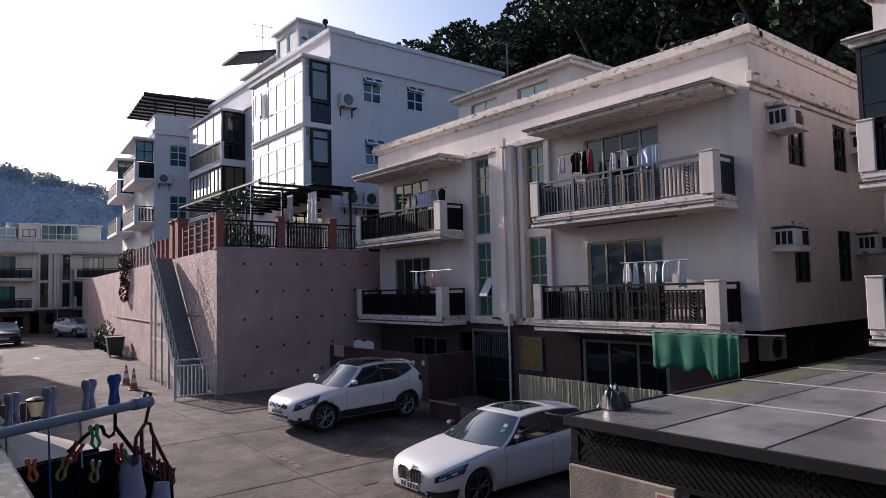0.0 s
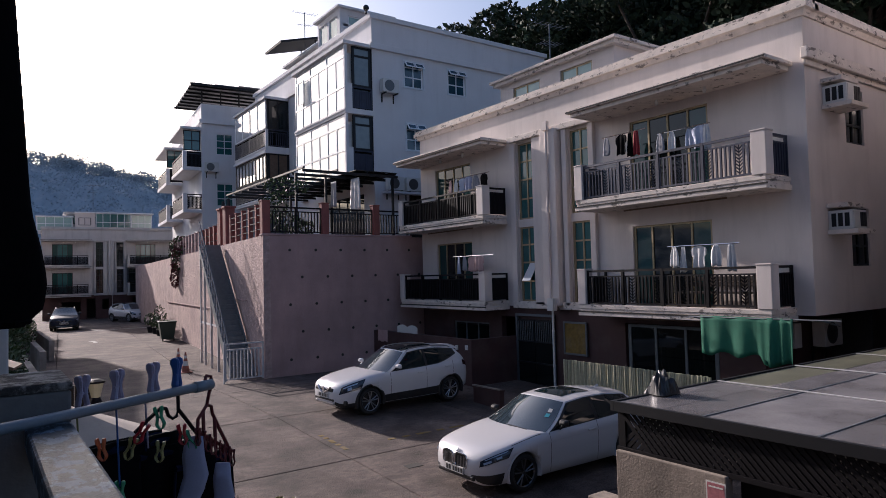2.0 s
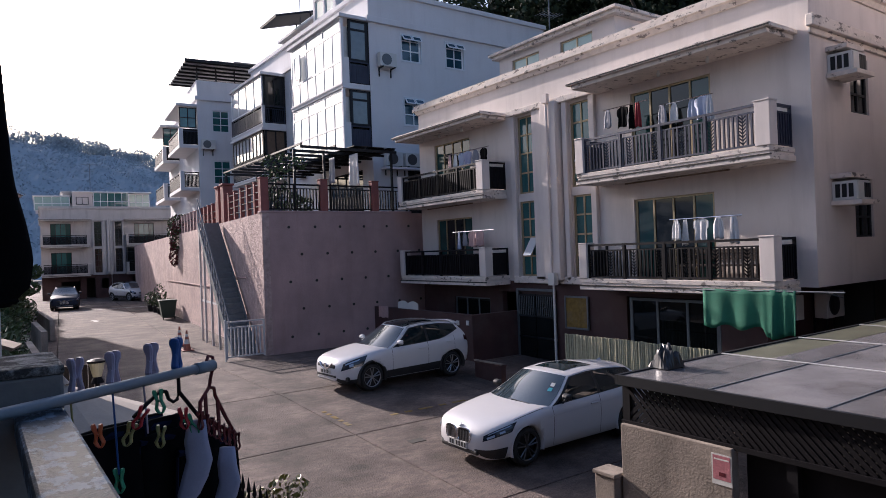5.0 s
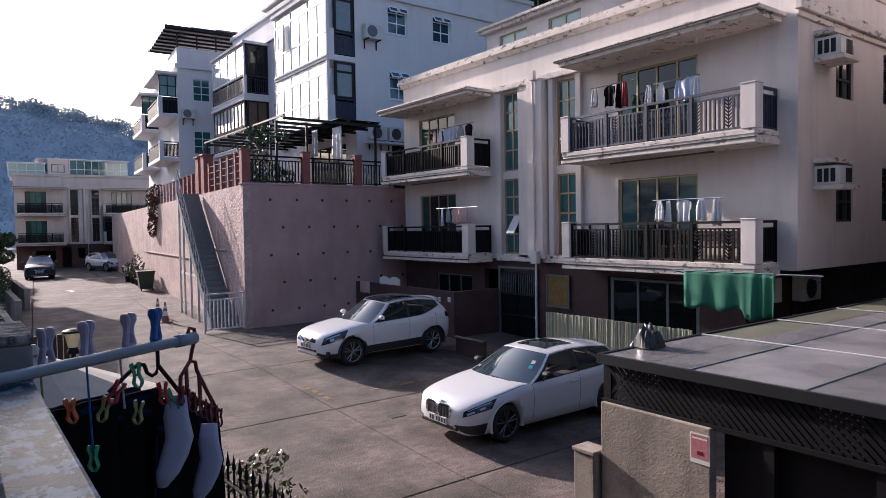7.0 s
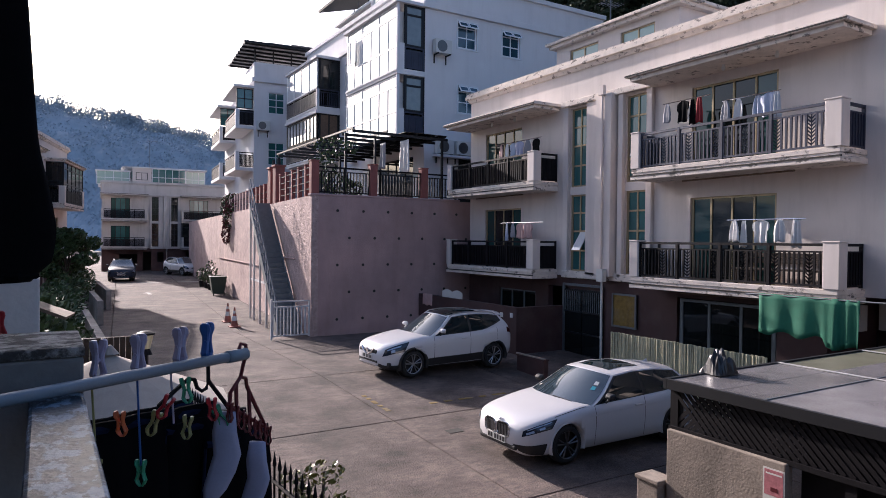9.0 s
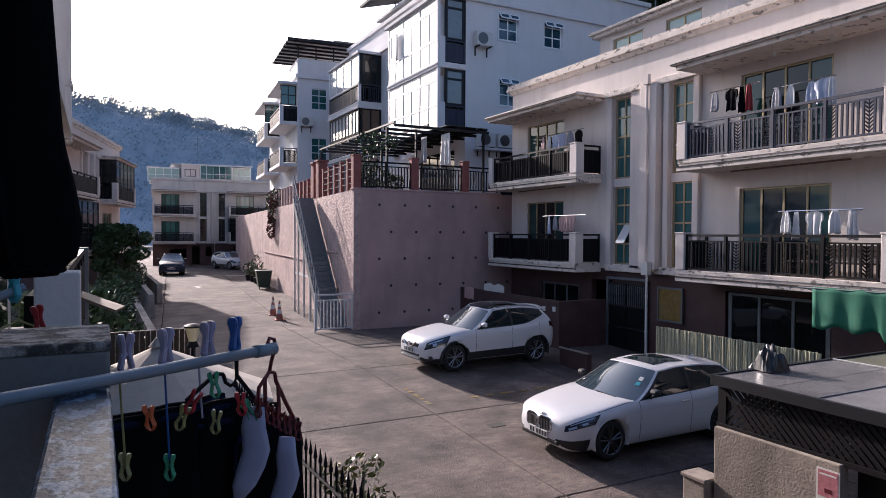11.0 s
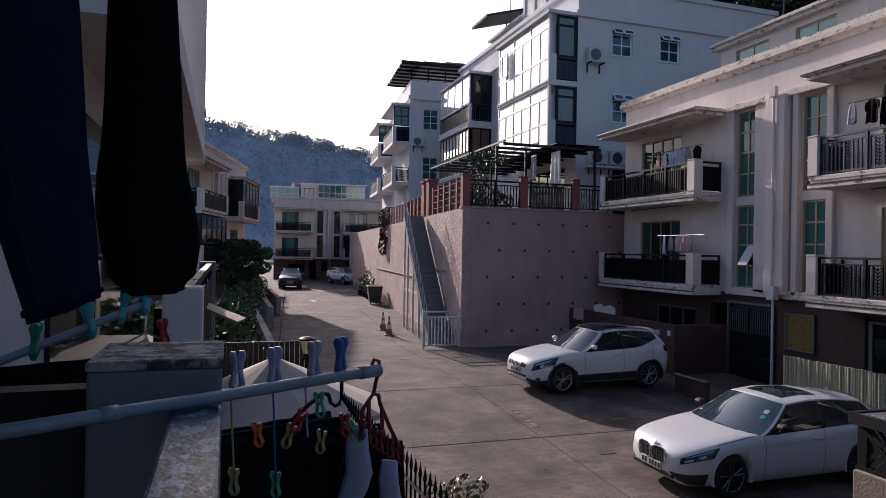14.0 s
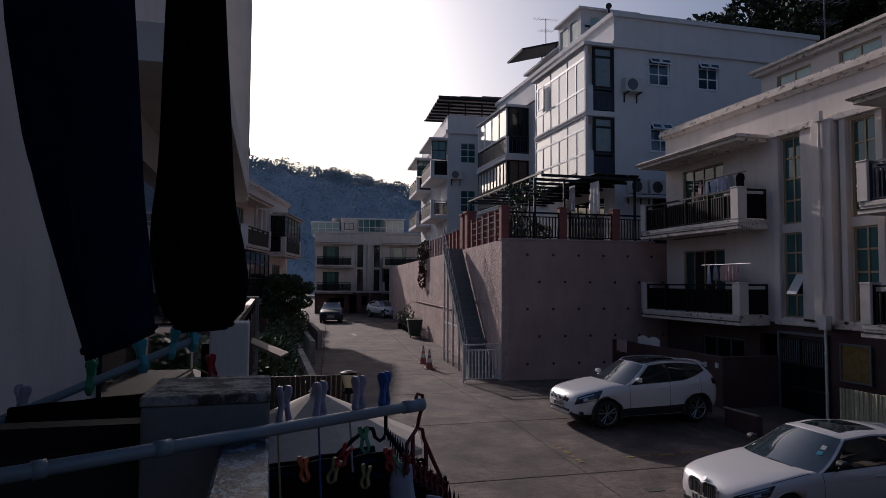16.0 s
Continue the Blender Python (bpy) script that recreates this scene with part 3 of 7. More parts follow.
    if attic:
        part("attic_wall", pierced(6.6, 12.0, 8.1, 10.3, [(7.5, 8.9, 9.35, 10.1), (9.9, 11.3, 9.35, 10.1)], lambda u, z, d: (2.0 + d, u, z), 0.2), paint, h)
        part("attic_side", boxes(((2.2, 6.6, 8.1), (7.0, 6.8, 10.3)), ((2.2, 11.8, 8.1), (7.0, 12.0, 10.3)), ((6.8, 6.8, 8.1), (7.0, 11.8, 10.3))), paint, h)
        part("attic_roof", boxes(((1.8, 6.4, 10.3), (7.2, 12.2, 10.42)), ((1.7, 6.3, 10.42), (7.3, 12.3, 10.52))), trim, h, bevel=0.015)
        for a, b in ((7.5, 8.9), (9.9, 11.3)):
            glazing("attic_window", h, a, b, 9.35, 10.1, lambda u, z, d: (2.0 + d, u, z), 2, 1, gold, "glass_green")
    return h


A_SIDE = [(1.75, 2.65, 6.05, 7.3), (4.35, 5.25, 6.15, 7.35), (1.78, 2.68, 3.3, 4.6), (4.3, 5.2, 3.3, 4.6)]
house("house", "cream rendered three-storey house with balconies and laundry", pose(6.1, -15.15, 0), rail_mats=("iron", "blue_iron"), side_windows=A_SIDE)
# next house of the same row
house("house", "cream house with a dark glazed upper balcony beside the shed", pose(6.1, -17.55 - LEN, 0), far=True,
      enclosed={(1, 1): ("frame_dark", "glass_dark", False)})

# pink retaining terrace
terrace = tagged(new("terrace_wall"), "pink painted concrete retaining wall with weep holes", "retaining wall", kind="structure")
TZ = 4.85
part("front_face", boxes(((0.25, 0.0, -0.1), (16.0, 0.3, TZ))), "pink", terrace)
bm = bmesh.new()
n = 20
ring = []
for k in range(n + 1):
    y = 44.0 * k / n
    x = street(y)
    ring.append([bm.verts.new((xx, y, z)) for xx, z in ((x, -0.1), (x, TZ), (x + 0.25, TZ), (x + 0.25, -0.1))])
for a, b in zip(ring, ring[1:]):
    for i in range(4):
        bm.faces.new((a[i], a[(i + 1) % 4], b[(i + 1) % 4], b[i]))
bm.faces.new(ring[0][::-1]), bm.faces.new(ring[-1])
part("side_face", bm, "pink_rough", terrace)
bm = bmesh.new()
rows = []
for k in range(13):
    y = 0.28 + 45.7 * k / 12
    rows.append([bm.verts.new(p) for p in ((street(y) + 0.2, y, TZ - 0.3), (street(y) + 0.2, y, TZ - 0.02), (28, y, TZ - 0.02), (28, y, TZ - 0.3))])
for a, b in zip(rows, rows[1:]):
    for i in range(4):
        bm.faces.new((a[i], a[(i + 1) % 4], b[(i + 1) % 4], b[i]))
bm.faces.new(rows[0]), bm.faces.new(rows[-1][::-1])
part("terrace_top", bm, "concrete", terrace)
part("coping", boxes(((-0.03, -0.03, TZ), (6.0, 0.32, TZ + 0.07))), "pink", terrace, bevel=0.015)
bm = bmesh.new()
rod(bm, (0, 0, 0), (0, -0.012, 0), 0.05, 10)
hole = mesh_of(bm, "weep_hole", "joint")
for r in range(5):
    for k in range(7):
        ob = part("weep_hole", hole, "joint", terrace)
        ob.location = (0.95 + k * 0.98 + (0.45 if r % 2 else 0), -0.003, 0.55 + r * 0.95)

# white house on the terrace
W = thing("white_house", "white three-storey house with glazed balconies on the terrace", "house", pose(6.52, 3.76, TZ))
WL, WD = 15.2, 10.5
S = lambda u, z, d: (u, d, z)
P = lambda u, z, d: (d, u, z)
wins = [(1.68, 2.73, 7.25, 8.45), (4.18, 5.23, 7.25, 8.45), (7.53, 8.58, 7.25, 8.45), (1.73, 2.78, 4.3, 5.55), (1.8, 3.3, 0.2, 2.3)]
part("near_wall", pierced(0.2, WD, 0, 10.1, wins, S, 0.2), "white", W)
strip = [(6.0, 7.0, a, b) for a, b in ((3.2, 5.3), (5.9, 8.2))] + [(8.0, 9.0, a, b) for a, b in ((3.2, 5.3), (5.9, 8.2))]
doors_w = [(1.0, 4.6, 0.1, 2.3), (10.6, 14.0, 0.1, 2.3)]
part("front_wall", pierced(0, WL, 0, 10.1, strip + doors_w, P, 0.2), "white", W)
part("other_walls", boxes(((0.2, WL - 0.2, 0), (WD, WL, 10.1)), ((WD, 0, 0), (WD + 0.2, WL, 10.1))), "white", W)
# Near-black sheets added for the shade behind this house's openings.
part("inside", boxes(((2.5, 0.25, 0.0), (2.6, WL - 0.25, 9.8)), ((0.25, 0.25, 8.9), (WD, WL - 0.25, 9.1))), "inner_shade", W)
bm = boxes(((-0.14, -0.14, 8.72), (WD + 0.2, -0.003, 8.98)), ((-0.14, 0.0, 8.72), (-0.003, WL, 8.98)))
part("cornice", bm, "white", W, bevel=0.02)
bm = boxes(((-0.12, -0.12, 10.1), (0.25, WL + 0.1, 10.32)), ((0.25, -0.12, 10.1), (WD + 0.3, 0.25, 10.32)))
part("parapet_coping", bm, "white", W, bevel=0.02)
for a, b, c, d in wins[:4]:
    w = glazing("casement_window", W, a, b, c, d, S, 2, 3, "frame_bright", "glass_blue", splits=[c, c + 0.4 * (d - c), c + 0.78 * (d - c), d])
    part("surround", boxes(((a - 0.06, -0.03, c - 0.06), (b + 0.06, -0.003, c)), ((a - 0.06, -0.03, d), (b + 0.06, -0.003, d + 0.06)), ((a - 0.06, -0.03, c), (a, -0.003, d)), ((b, -0.03, c), (b + 0.06, -0.003, d))), "frame_white", w)
    for u in (a, (a + b) / 2):
        e = (b - a) / 2
        z0, z1 = c + 0.76 * (d - c), d - 0.02
        for nm, i, mt, th in (("vent_sash", 0.0, "frame_bright", 0.03), ("vent_pane", 0.055, "glass_blue", 0.04)):
            bm = bmesh.new()
            f = i / (z1 - z0)
            bm.faces.new([bm.verts.new(p) for p in ((u + 0.02 + i, -0.03 - 0.20 * f, z1 - i), (u + e - 0.02 - i, -0.03 - 0.20 * f, z1 - i), (u + e - 0.02 - i, -0.23 + 0.20 * f, z0 + i), (u + 0.02 + i, -0.23 + 0.20 * f, z0 + i))])
            mod = part(nm, bm, mt, w).modifiers.new("t", 'SOLIDIFY')
            mod.thickness, mod.offset = th, 0
glazing("door", W, 1.8, 3.3, 0.2, 2.3, S, 2, 1, "frame_dark", "glass_dark")
for a, b, c, d in strip:
    glazing("stair_window", W, a, b, c, d, P, 2, 3, "frame_white", "glass")
for a, b, c, d in doors_w:
    glazing("terrace_door", W, a, b, c, d, P, 4, 1, "frame_dark", "glass_dark")
# glazed bays
BAYS = ((2.95, 5.64), (5.77, 8.70))
for y0, y1, pale in ((0.0, 5.6, True), (9.7, 15.1, False)):
    for z, zt in BAYS:
        Q = lambda u, zz, d: (-1.37 + d, u, zz)
        R = lambda u, zz, d, y0=y0: (u, y0 + d, zz)
        part("bay_slab", boxes(((-1.37, y0, z - 0.1), (-0.003, y1, z + 0.14)), ((-1.41, y0 - 0.04, z + 0.02), (-1.371, y1, z + 0.10))), "white", W, bevel=0.01)
        if pale:
            zm = z + 1.12
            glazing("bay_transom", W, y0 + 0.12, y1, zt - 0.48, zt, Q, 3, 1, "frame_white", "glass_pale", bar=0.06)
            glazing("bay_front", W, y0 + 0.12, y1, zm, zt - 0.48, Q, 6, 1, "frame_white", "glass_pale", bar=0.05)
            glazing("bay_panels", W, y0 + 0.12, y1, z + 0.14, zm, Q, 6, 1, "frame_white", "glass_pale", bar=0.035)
            part("bay_corner", boxes(((-1.37, y0, z + 0.14), (-1.25, y0 + 0.11, zt)), ((-1.249, y0, z + 0.14), (-1.02, y0 + 0.08, zm + 0.12))), "white", W)
            part("curtain", boxes(((-1.15, y0 + 0.2, zm), (-0.1, y0 + 0.23, zt - 0.3))), "curtain_white", W)
            if z > 4:
                Q2 = lambda u, zz, d: (-1.52 + d, u, zz)
                glazing("open_casement", W, y1 - 1.35, y1 - 0.65, zm + 0.15, zt - 0.52, Q2, 1, 1, "frame_white", "glass_pale", bar=0.05)
            glazing("bay_side", W, -1.0, -0.03, zm + 0.02, zt, R, 1, 2, "frame_dark", "glass_side", bar=0.09, splits=[zm + 0.02, zt - 0.42, zt])
        else:
            zm = z + 1.10
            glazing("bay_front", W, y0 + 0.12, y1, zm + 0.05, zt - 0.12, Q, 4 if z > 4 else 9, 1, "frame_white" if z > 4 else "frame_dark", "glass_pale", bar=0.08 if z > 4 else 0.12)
            railing(W, (-1.33, y0 + 0.1), (-1.33, y1 - 0.1), z + 0.16, zm, "blue_iron", True, step=0.16)
            part("bay_infill", boxes(((-1.26, y0 + 0.12, z + 0.14), (-1.22, y1, zm))), "glass_dark", W)
            part("bay_top", boxes(((-1.44, y0 - 0.06, zt - 0.12), (-0.003, y1 + 0.05, zt + 0.02))), "white", W)
            glazing("bay_side", W, -1.22, -0.03, zm + 0.02, zt - 0.12, R, 2, 1, "frame_dark", "glass_dark" if z > 4 else "wood", bar=0.07)
            part("bay_corner", boxes(((-1.37, y0, z + 0.14), (-1.23, y0 + 0.11, zm))), "white", W)
        part("side_infill", boxes(((-1.0 if pale else -1.22, y0 + 0.14, z + 0.14), (-0.03, y0 + 0.17, zm))), "glass_dark", W)
        railing(W, (-0.98 if pale else -1.2, y0 + 0.06), (-0.05, y0 + 0.06), z + 0.16, zm, "blue_iron", False, step=0.11)
        part("side_post", boxes(((-0.035, y0 + 0.02, z + 0.14), (-0.003, y0 + 0.1, zt))), "frame_dark", W)
part("bay_canopy", boxes(((-1.47, -0.1, 8.71), (-0.15, 5.75, 8.86))), "white", W, bevel=0.015)
part("pilaster", boxes(((-0.25, 7.1, 2.6), (-0.003, 7.9, 8.7))), "white", W)
# attic
part("attic_front", pierced(5.2, 13.0, 9.1, 11.6, [(5.6, 7.0, 10.4, 11.4), (7.9, 9.3, 10.4, 11.2), (10.6, 12.0, 10.4, 11.2)], lambda u, z, d: (1.4 + d, u, z), 0.2), "white", W)
part("attic_sides", boxes(((1.6, 5.2, 9.1), (6, 5.4, 11.6)), ((1.6, 12.8, 9.1), (6, 13, 11.6)), ((5.8, 5.4, 9.1), (6, 12.8, 11.6))), "white", W)
part("attic_roof", boxes(((1.1, 4.9, 11.6), (6.3, 13.3, 11.75))), "white", W, bevel=0.015)
for a, b, t in ((5.6, 7.0, 11.4), (7.9, 9.3, 11.2), (10.6, 12.0, 11.2)):
    glazing("attic_window", W, a, b, 10.4, t, lambda u, z, d: (1.4 + d, u, z), 2, 1, "frame_white", "glass_green")
part("attic_room", pierced(4.9, 7.6, 9.1, 12.5, [(5.2, 6.2, 11.2, 12.2), (6.4, 7.4, 11.2, 12.2)], lambda u, z, d: (0.9 + d, u, z), 0.2), "white", W)
part("attic_room_side", pierced(1.1, 4.0, 9.1, 12.5, [(1.4, 3.0, 11.2, 12.2)], lambda u, z, d: (u, 4.9 + d, z), 0.2), "white", W)
part("attic_room_back", boxes(((3.8, 5.1, 9.1), (4.0, 7.6, 12.5))), "white", W)
part("attic_room_roof", boxes(((0.7, 4.7, 12.5), (4.2, 7.8, 12.62))), "white", W, bevel=0.015)
glazing("attic_window", W, 5.2, 6.2, 11.2, 12.2, lambda u, z, d: (0.9 + d, u, z), 1, 1, "frame_white", "glass_green")
glazing("attic_window", W, 6.4, 7.4, 11.2, 12.2, lambda u, z, d: (0.9 + d, u, z), 1, 1, "frame_white", "glass_green")
glazing("attic_window", W, 1.4, 3.0, 11.2, 12.2, lambda u, z, d: (u, 4.9 + d, z), 2, 1, "frame_white", "glass_green")
bm = bmesh.new()
vs = [bm.verts.new(p) for p in ((-0.3, 9.9, 12.0), (-0.3, 12.4, 12.0), (2.2, 12.4, 12.7), (2.2, 9.9, 12.7))]
bm.faces.new(vs)
mod = part("roof_awning", bm, "frame_dark", W).modifiers.new("t", 'SOLIDIFY')
mod.thickness = 0.12
for y in (10.1, 12.2):
    bm = bmesh.new()
    rod(bm, (1.9, y, 10.0), (1.9, y, 12.6), 0.04, 6)
    part("awning_post", bm, "frame_dark", W)

# house further up the street with a solar roof
X = thing("far_white_house", "white house with open balconies and a solar panel roof", "house", pose(4.0, 22.0, TZ + 0.2, 0, 0, -5))
part("body", pierced(0, 13.0, 0, 9.9, [(0.9, 2.0, 3.2, 4.7), (0.9, 2.0, 6.6, 8.0)], lambda u, z, d: (u, d, z), 0.2), "white", X)
part("front_wall", boxes(((0, 0.2, 0), (0.2, 13, 9.9))), "white", X)
part("back_wall", boxes(((0.2, 12.8, 0), (10, 13, 9.9)), ((0.2, 0.2, 9.3), (10, 12.8, 9.5))), "white", X)
part("cornice", boxes(((-0.15, -0.15, 8.6), (10, -0.003, 8.85)), ((-0.15, 0, 8.6), (-0.003, 13, 8.85))), "white", X)
for c, d in ((3.2, 4.7), (6.6, 8.0)):
    glazing("side_window", X, 0.9, 2.0, c, d, S, 2, 3, "frame_white", "glass")
for y0, y1 in ((0.1, 5.0), (7.6, 12.6)):
    for z in (2.75, 5.5):
        part("balcony_slab", boxes(((-1.15, y0, z), (-0.003, y1, z + 0.22))), "white", X)
        part("pier", boxes(((-1.15, y0, z + 0.22), (-0.9, y0 + 0.25, z + 1.25))), "white", X)
        railing(X, (-1.05, y0 + 0.3), (-1.05, y1), z + 0.22, z + 1.2, "iron", True)
        railing(X, (-0.9, y0 + 0.08), (0, y0 + 0.08), z + 0.22, z + 1.2, "iron", True)
    part("bay_panel", boxes(((-1.1, y0 + 0.10, 5.75), (-0.02, y0 + 0.13, 6.75))), "blue_iron", X)
    glazing("bay_glazing", X, -1.1, -0.05, 6.8, 8.1, lambda u, z, d, y0=y0: (u, y0 + d, z), 2, 2, "frame_dark", "glass")
    part("canopy", boxes(((-1.3, y0 - 0.2, 8.15), (-0.003, y1 + 0.2, 8.3))), "white", X)
for y in (-0.85, 5.95):
    part("solar_edge", boxes(((-0.8, y, 10.86), (5.3, y + 0.05, 11.0))), "frame_dark", X)
for k in range(5):
    bm = bmesh.new()
    rod(bm, (0.1 + 1.2 * k, 0.3, 9.4), (0.1 + 1.2 * k, 0.3, 10.85), 0.05, 6)
    part("solar_post", bm, "frame_dark", X)
for i in range(4):
    for j in range(5):
        part("solar_panel", boxes(((-0.75 + 1.50 * i, -0.8 + 1.36 * j, 10.94 + 0.07 * i), (0.72 + 1.50 * i, 0.53 + 1.36 * j, 10.985 + 0.07 * i))), "solar", X)
for i in range(8):
    part("purlin", boxes(((-0.75, -0.6 + 0.9 * i, 10.80), (5.2, -0.54 + 0.9 * i, 10.93))), "frame_dark", X)

# house across the end of the street
house("house", "pale house with dark balconies closing the street", pose(-2.9, 50.5, 0, 0, 0, 86) @ pose(0, -11.6, 0) @ Matrix.Diagonal((1, 0.80, 1, 1)), paint="dull_cream", trim="dull_cream", far=True, gold="frame_dark", low="maroon", ground_doors=True, group="estate houses", glass="glass_dark",
      enclosed={(0, 0): ("frame_dark", "glass_dark", True)})
T = thing("rooftop_conservatory", "pale green glazed rooftop room", "conservatory", pose(-3.4, 50.5, 8.6, 0, 0, -4))
glazing("front", T, 0.0, 3.0, 0, 1.35, lambda u, z, d: (u, d + 1.2, z), 4, 2, "frame_white", "glass_green")
glazing("front", T, 5.0, 8.2, 0, 1.75, lambda u, z, d: (u, d + 1.0, z), 5, 2, "frame_white", "glass")
glazing("side", T, 8.25, 10.2, 0, 1.7, lambda u, z, d: (u, d + 1.6, z), 3, 2, "frame_white", "glass_green")
part("roof", boxes(((-0.1, 1.1, 1.35), (3.1, 6, 1.43))), "frame_white", T)
part("roof", boxes(((3.2, 0.9, 1.76), (10.3, 6, 1.86))), "frame_white", T)
part("middle_wall", boxes(((3.2, 1.05, 0), (4.95, 1.2, 1.76))), "cream", T)
glazing("window", T, 3.5, 4.6, 0.55, 1.3, lambda u, z, d: (u, d + 0.98, z), 2, 1, "frame_dark", "glass_dark")
part("back", boxes(((0.1, 5.9, 0), (9.6, 6, 1.3))), "white", T)
# houses of the camera's own side
house("house", "cream house with a dark glazed far balcony", pose(-6.54, 25.95, 0, 0, 0, 167), far=True,
      enclosed={(0, 1): ("frame_dark", "glass_dark", True), (1, 0): ("frame_dark", "glass_dark", True)})

house("house", "cream house further along the camera's side", pose(-7.6, 45.5, 0, 0, 0, 174), far=True, attic=False)


# ---- cars ----
def curve(rows, col):
    """A smooth function of the first column through one column of the rows."""
    xs, ys = np.array([r[0] for r in rows], float), np.array([r[col] for r in rows], float)
    fine = np.linspace(xs[0], xs[-1], 240)
    v = np.interp(fine, xs, ys)
    for _ in range(14):
        v[1:-1] = 0.25 * v[:-2] + 0.5 * v[1:-1] + 0.25 * v[2:]
    return lambda d: float(np.interp(d, fine, v))


def sheet_of(fn, us, vs):
    """A surface from fn(u, v) over two lists of parameters."""
    bm = bmesh.new()
    g = [[bm.verts.new(fn(u, v)) for v in vs] for u in us]
    for a, b in zip(g, g[1:]):
        for k in range(len(vs) - 1):
            bm.faces.new((a[k], b[k], b[k + 1], a[k + 1]))
    return bm


def lerp(a, b, f):
    return a + (b - a) * f


def car(name, label, m, paint, low, cab, wb, fo, half, wheel_r, kind):
    """low: distance from the nose, half width, sill height, fender height, height along the middle.
    cab: dict of the pillars' feet and heads, cantrail rows (distance, height, half width) and bows of the screens."""
    c = thing(name, label, "car", m)
    X0 = wb / 2 + fo
    L = low[-1][0]
    fw, fs, ff, fh = (curve(low, k) for k in (1, 2, 3, 4))
    ds = np.unique(np.concatenate([np.linspace(0, 0.3, 11), np.linspace(0.3, L - 0.25, 50), np.linspace(L - 0.25, L, 8)]))

    def section(d):
        w, zs, zf, zh = fw(d), fs(d), ff(d), fh(d)
        h, up = zf - zs, zh - zf
        return [(0, zs), (w * 0.84, zs), (w * 0.945, zs + 0.05), (w * 0.975, zs + 0.28 * h), (w, zs + 0.60 * h), (w * 0.992, zs + 0.84 * h), (w * 0.945, zf),
                (w * 0.84, zf + 0.45 * up), (w * 0.62, zf + 0.76 * up), (w * 0.42, zf + 0.90 * up), (w * 0.2, zf + 0.98 * up), (0, zh)]

    G = np.array([section(d) for d in ds])

    def at(d, k, side, out=0.0):
        sec = section(d)
        j = int(min(max(k, 0), 10.999))
        a, b = Vector(sec[j]), Vector(sec[j + 1])
        p, t = a.lerp(b, k - j), (b - a).normalized()
        return Vector((X0 - d, side * (p.x + t.y * out), p.y - t.x * out))

    def patch(nm, d0, d1, k0, k1, side, mat, out=0.006, nd=10, nk=6, lean0=0.0, lean1=0.0, parent=None, label=""):
        fn = lambda u, v: at(lerp(d0 + lean0 * v, d1 + lean1 * v, u), lerp(k0, k1, v), side, out)
        return part(nm, sheet_of(fn, np.linspace(0, 1, nd + 1), np.linspace(0, 1, nk + 1)), mat, parent or c, label, smooth=True)

    # cabin: side, windscreen, roof and tailgate meet along the same pillars
    a0, a1, r0, r1 = cab["a"][0], cab["a"][1], cab["d"][0], cab["d"][1]
    zc, ht = curve(cab["rail"], 1), curve(cab["rail"], 2)
    hb = lambda d: fw(d) * 0.945 - 0.004
    bf, br, crown = cab["bow"][0], cab["bow"][1], cab["crown"]
    dA = lambda v: lerp(a0, a1, v ** 0.94)
    dD = lambda v: lerp(r0, r1, v ** 1.2)

    def side(d, v, s, out=0.0):
        y = lerp(hb(d), ht(d), v ** 1.35)
        return Vector((X0 - d, s * (y + out), lerp(ff(d) - 0.012, zc(d), v) + out * 0.35))

    def screen(yf, v, out=0.0, back=False):
        d = dD(v) if back else dA(v)
        p = side(d, v, 1)
        bulge = 1 - abs(yf) ** 2.3
        bow = lerp(br, br * 0.6, v) if back else lerp(bf, bf * 0.5, v)
        x = p.x + (-(bow * bulge + out) if back else (bow * bulge + out))
        return Vector((x, yf * p.y, p.z + crown * bulge * lerp(0.55 if not back else 0.2, 1, v) + out * 0.5))

    def roof(f, yf, out=0.0):
        p, q = screen(yf, 1), screen(yf, 1, back=True)
        d = lerp(dA(1), dD(1), f)
        return Vector((lerp(p.x, q.x, f), yf * ht(d), zc(d) + crown * (1 - abs(yf) ** 2.3) + out))

    bm = bmesh.new()
    rings = []
    for i, d in enumerate(ds):
        rings.append([bm.verts.new((X0 - d, y, z)) for y, z in G[i]] + [bm.verts.new((X0 - d, -y, z)) for y, z in G[i][1:-1][::-1]])
    for a, b in zip(rings, rings[1:]):
        for i in range(len(a)):
            j = (i + 1) % len(a)
            bm.faces.new((a[i], a[j], b[j], b[i]))
    bm.faces.new(rings[0][::-1]), bm.faces.new(rings[-1])
    body = part("body", bm, paint, c, smooth=True)
    bm = bmesh.new()
    for sx in (wb / 2, -wb / 2):
        for s in (1, -1):
            rod(bm, (sx, s * 0.58, wheel_r), (sx, s * 1.2, wheel_r), wheel_r + 0.045, 40)
    cutter = part("cutter", bm, "black_trim", None)
    mod = body.modifiers.new("cut", 'BOOLEAN')
    mod.object, mod.operation, mod.solver = cutter, 'DIFFERENCE', 'EXACT'
    body.matrix_world = c.matrix_world
    cutter.matrix_world = c.matrix_world
    dg = bpy.context.evaluated_depsgraph_get()
    cut = bpy.data.meshes.new_from_object(body.evaluated_get(dg))
    body.modifiers.clear()
    body.data = cut
    bpy.data.objects.remove(cutter)
    body.matrix_local = Matrix()
    ones, yfs = np.linspace(0, 1, 13), np.linspace(-1, 1, 17)
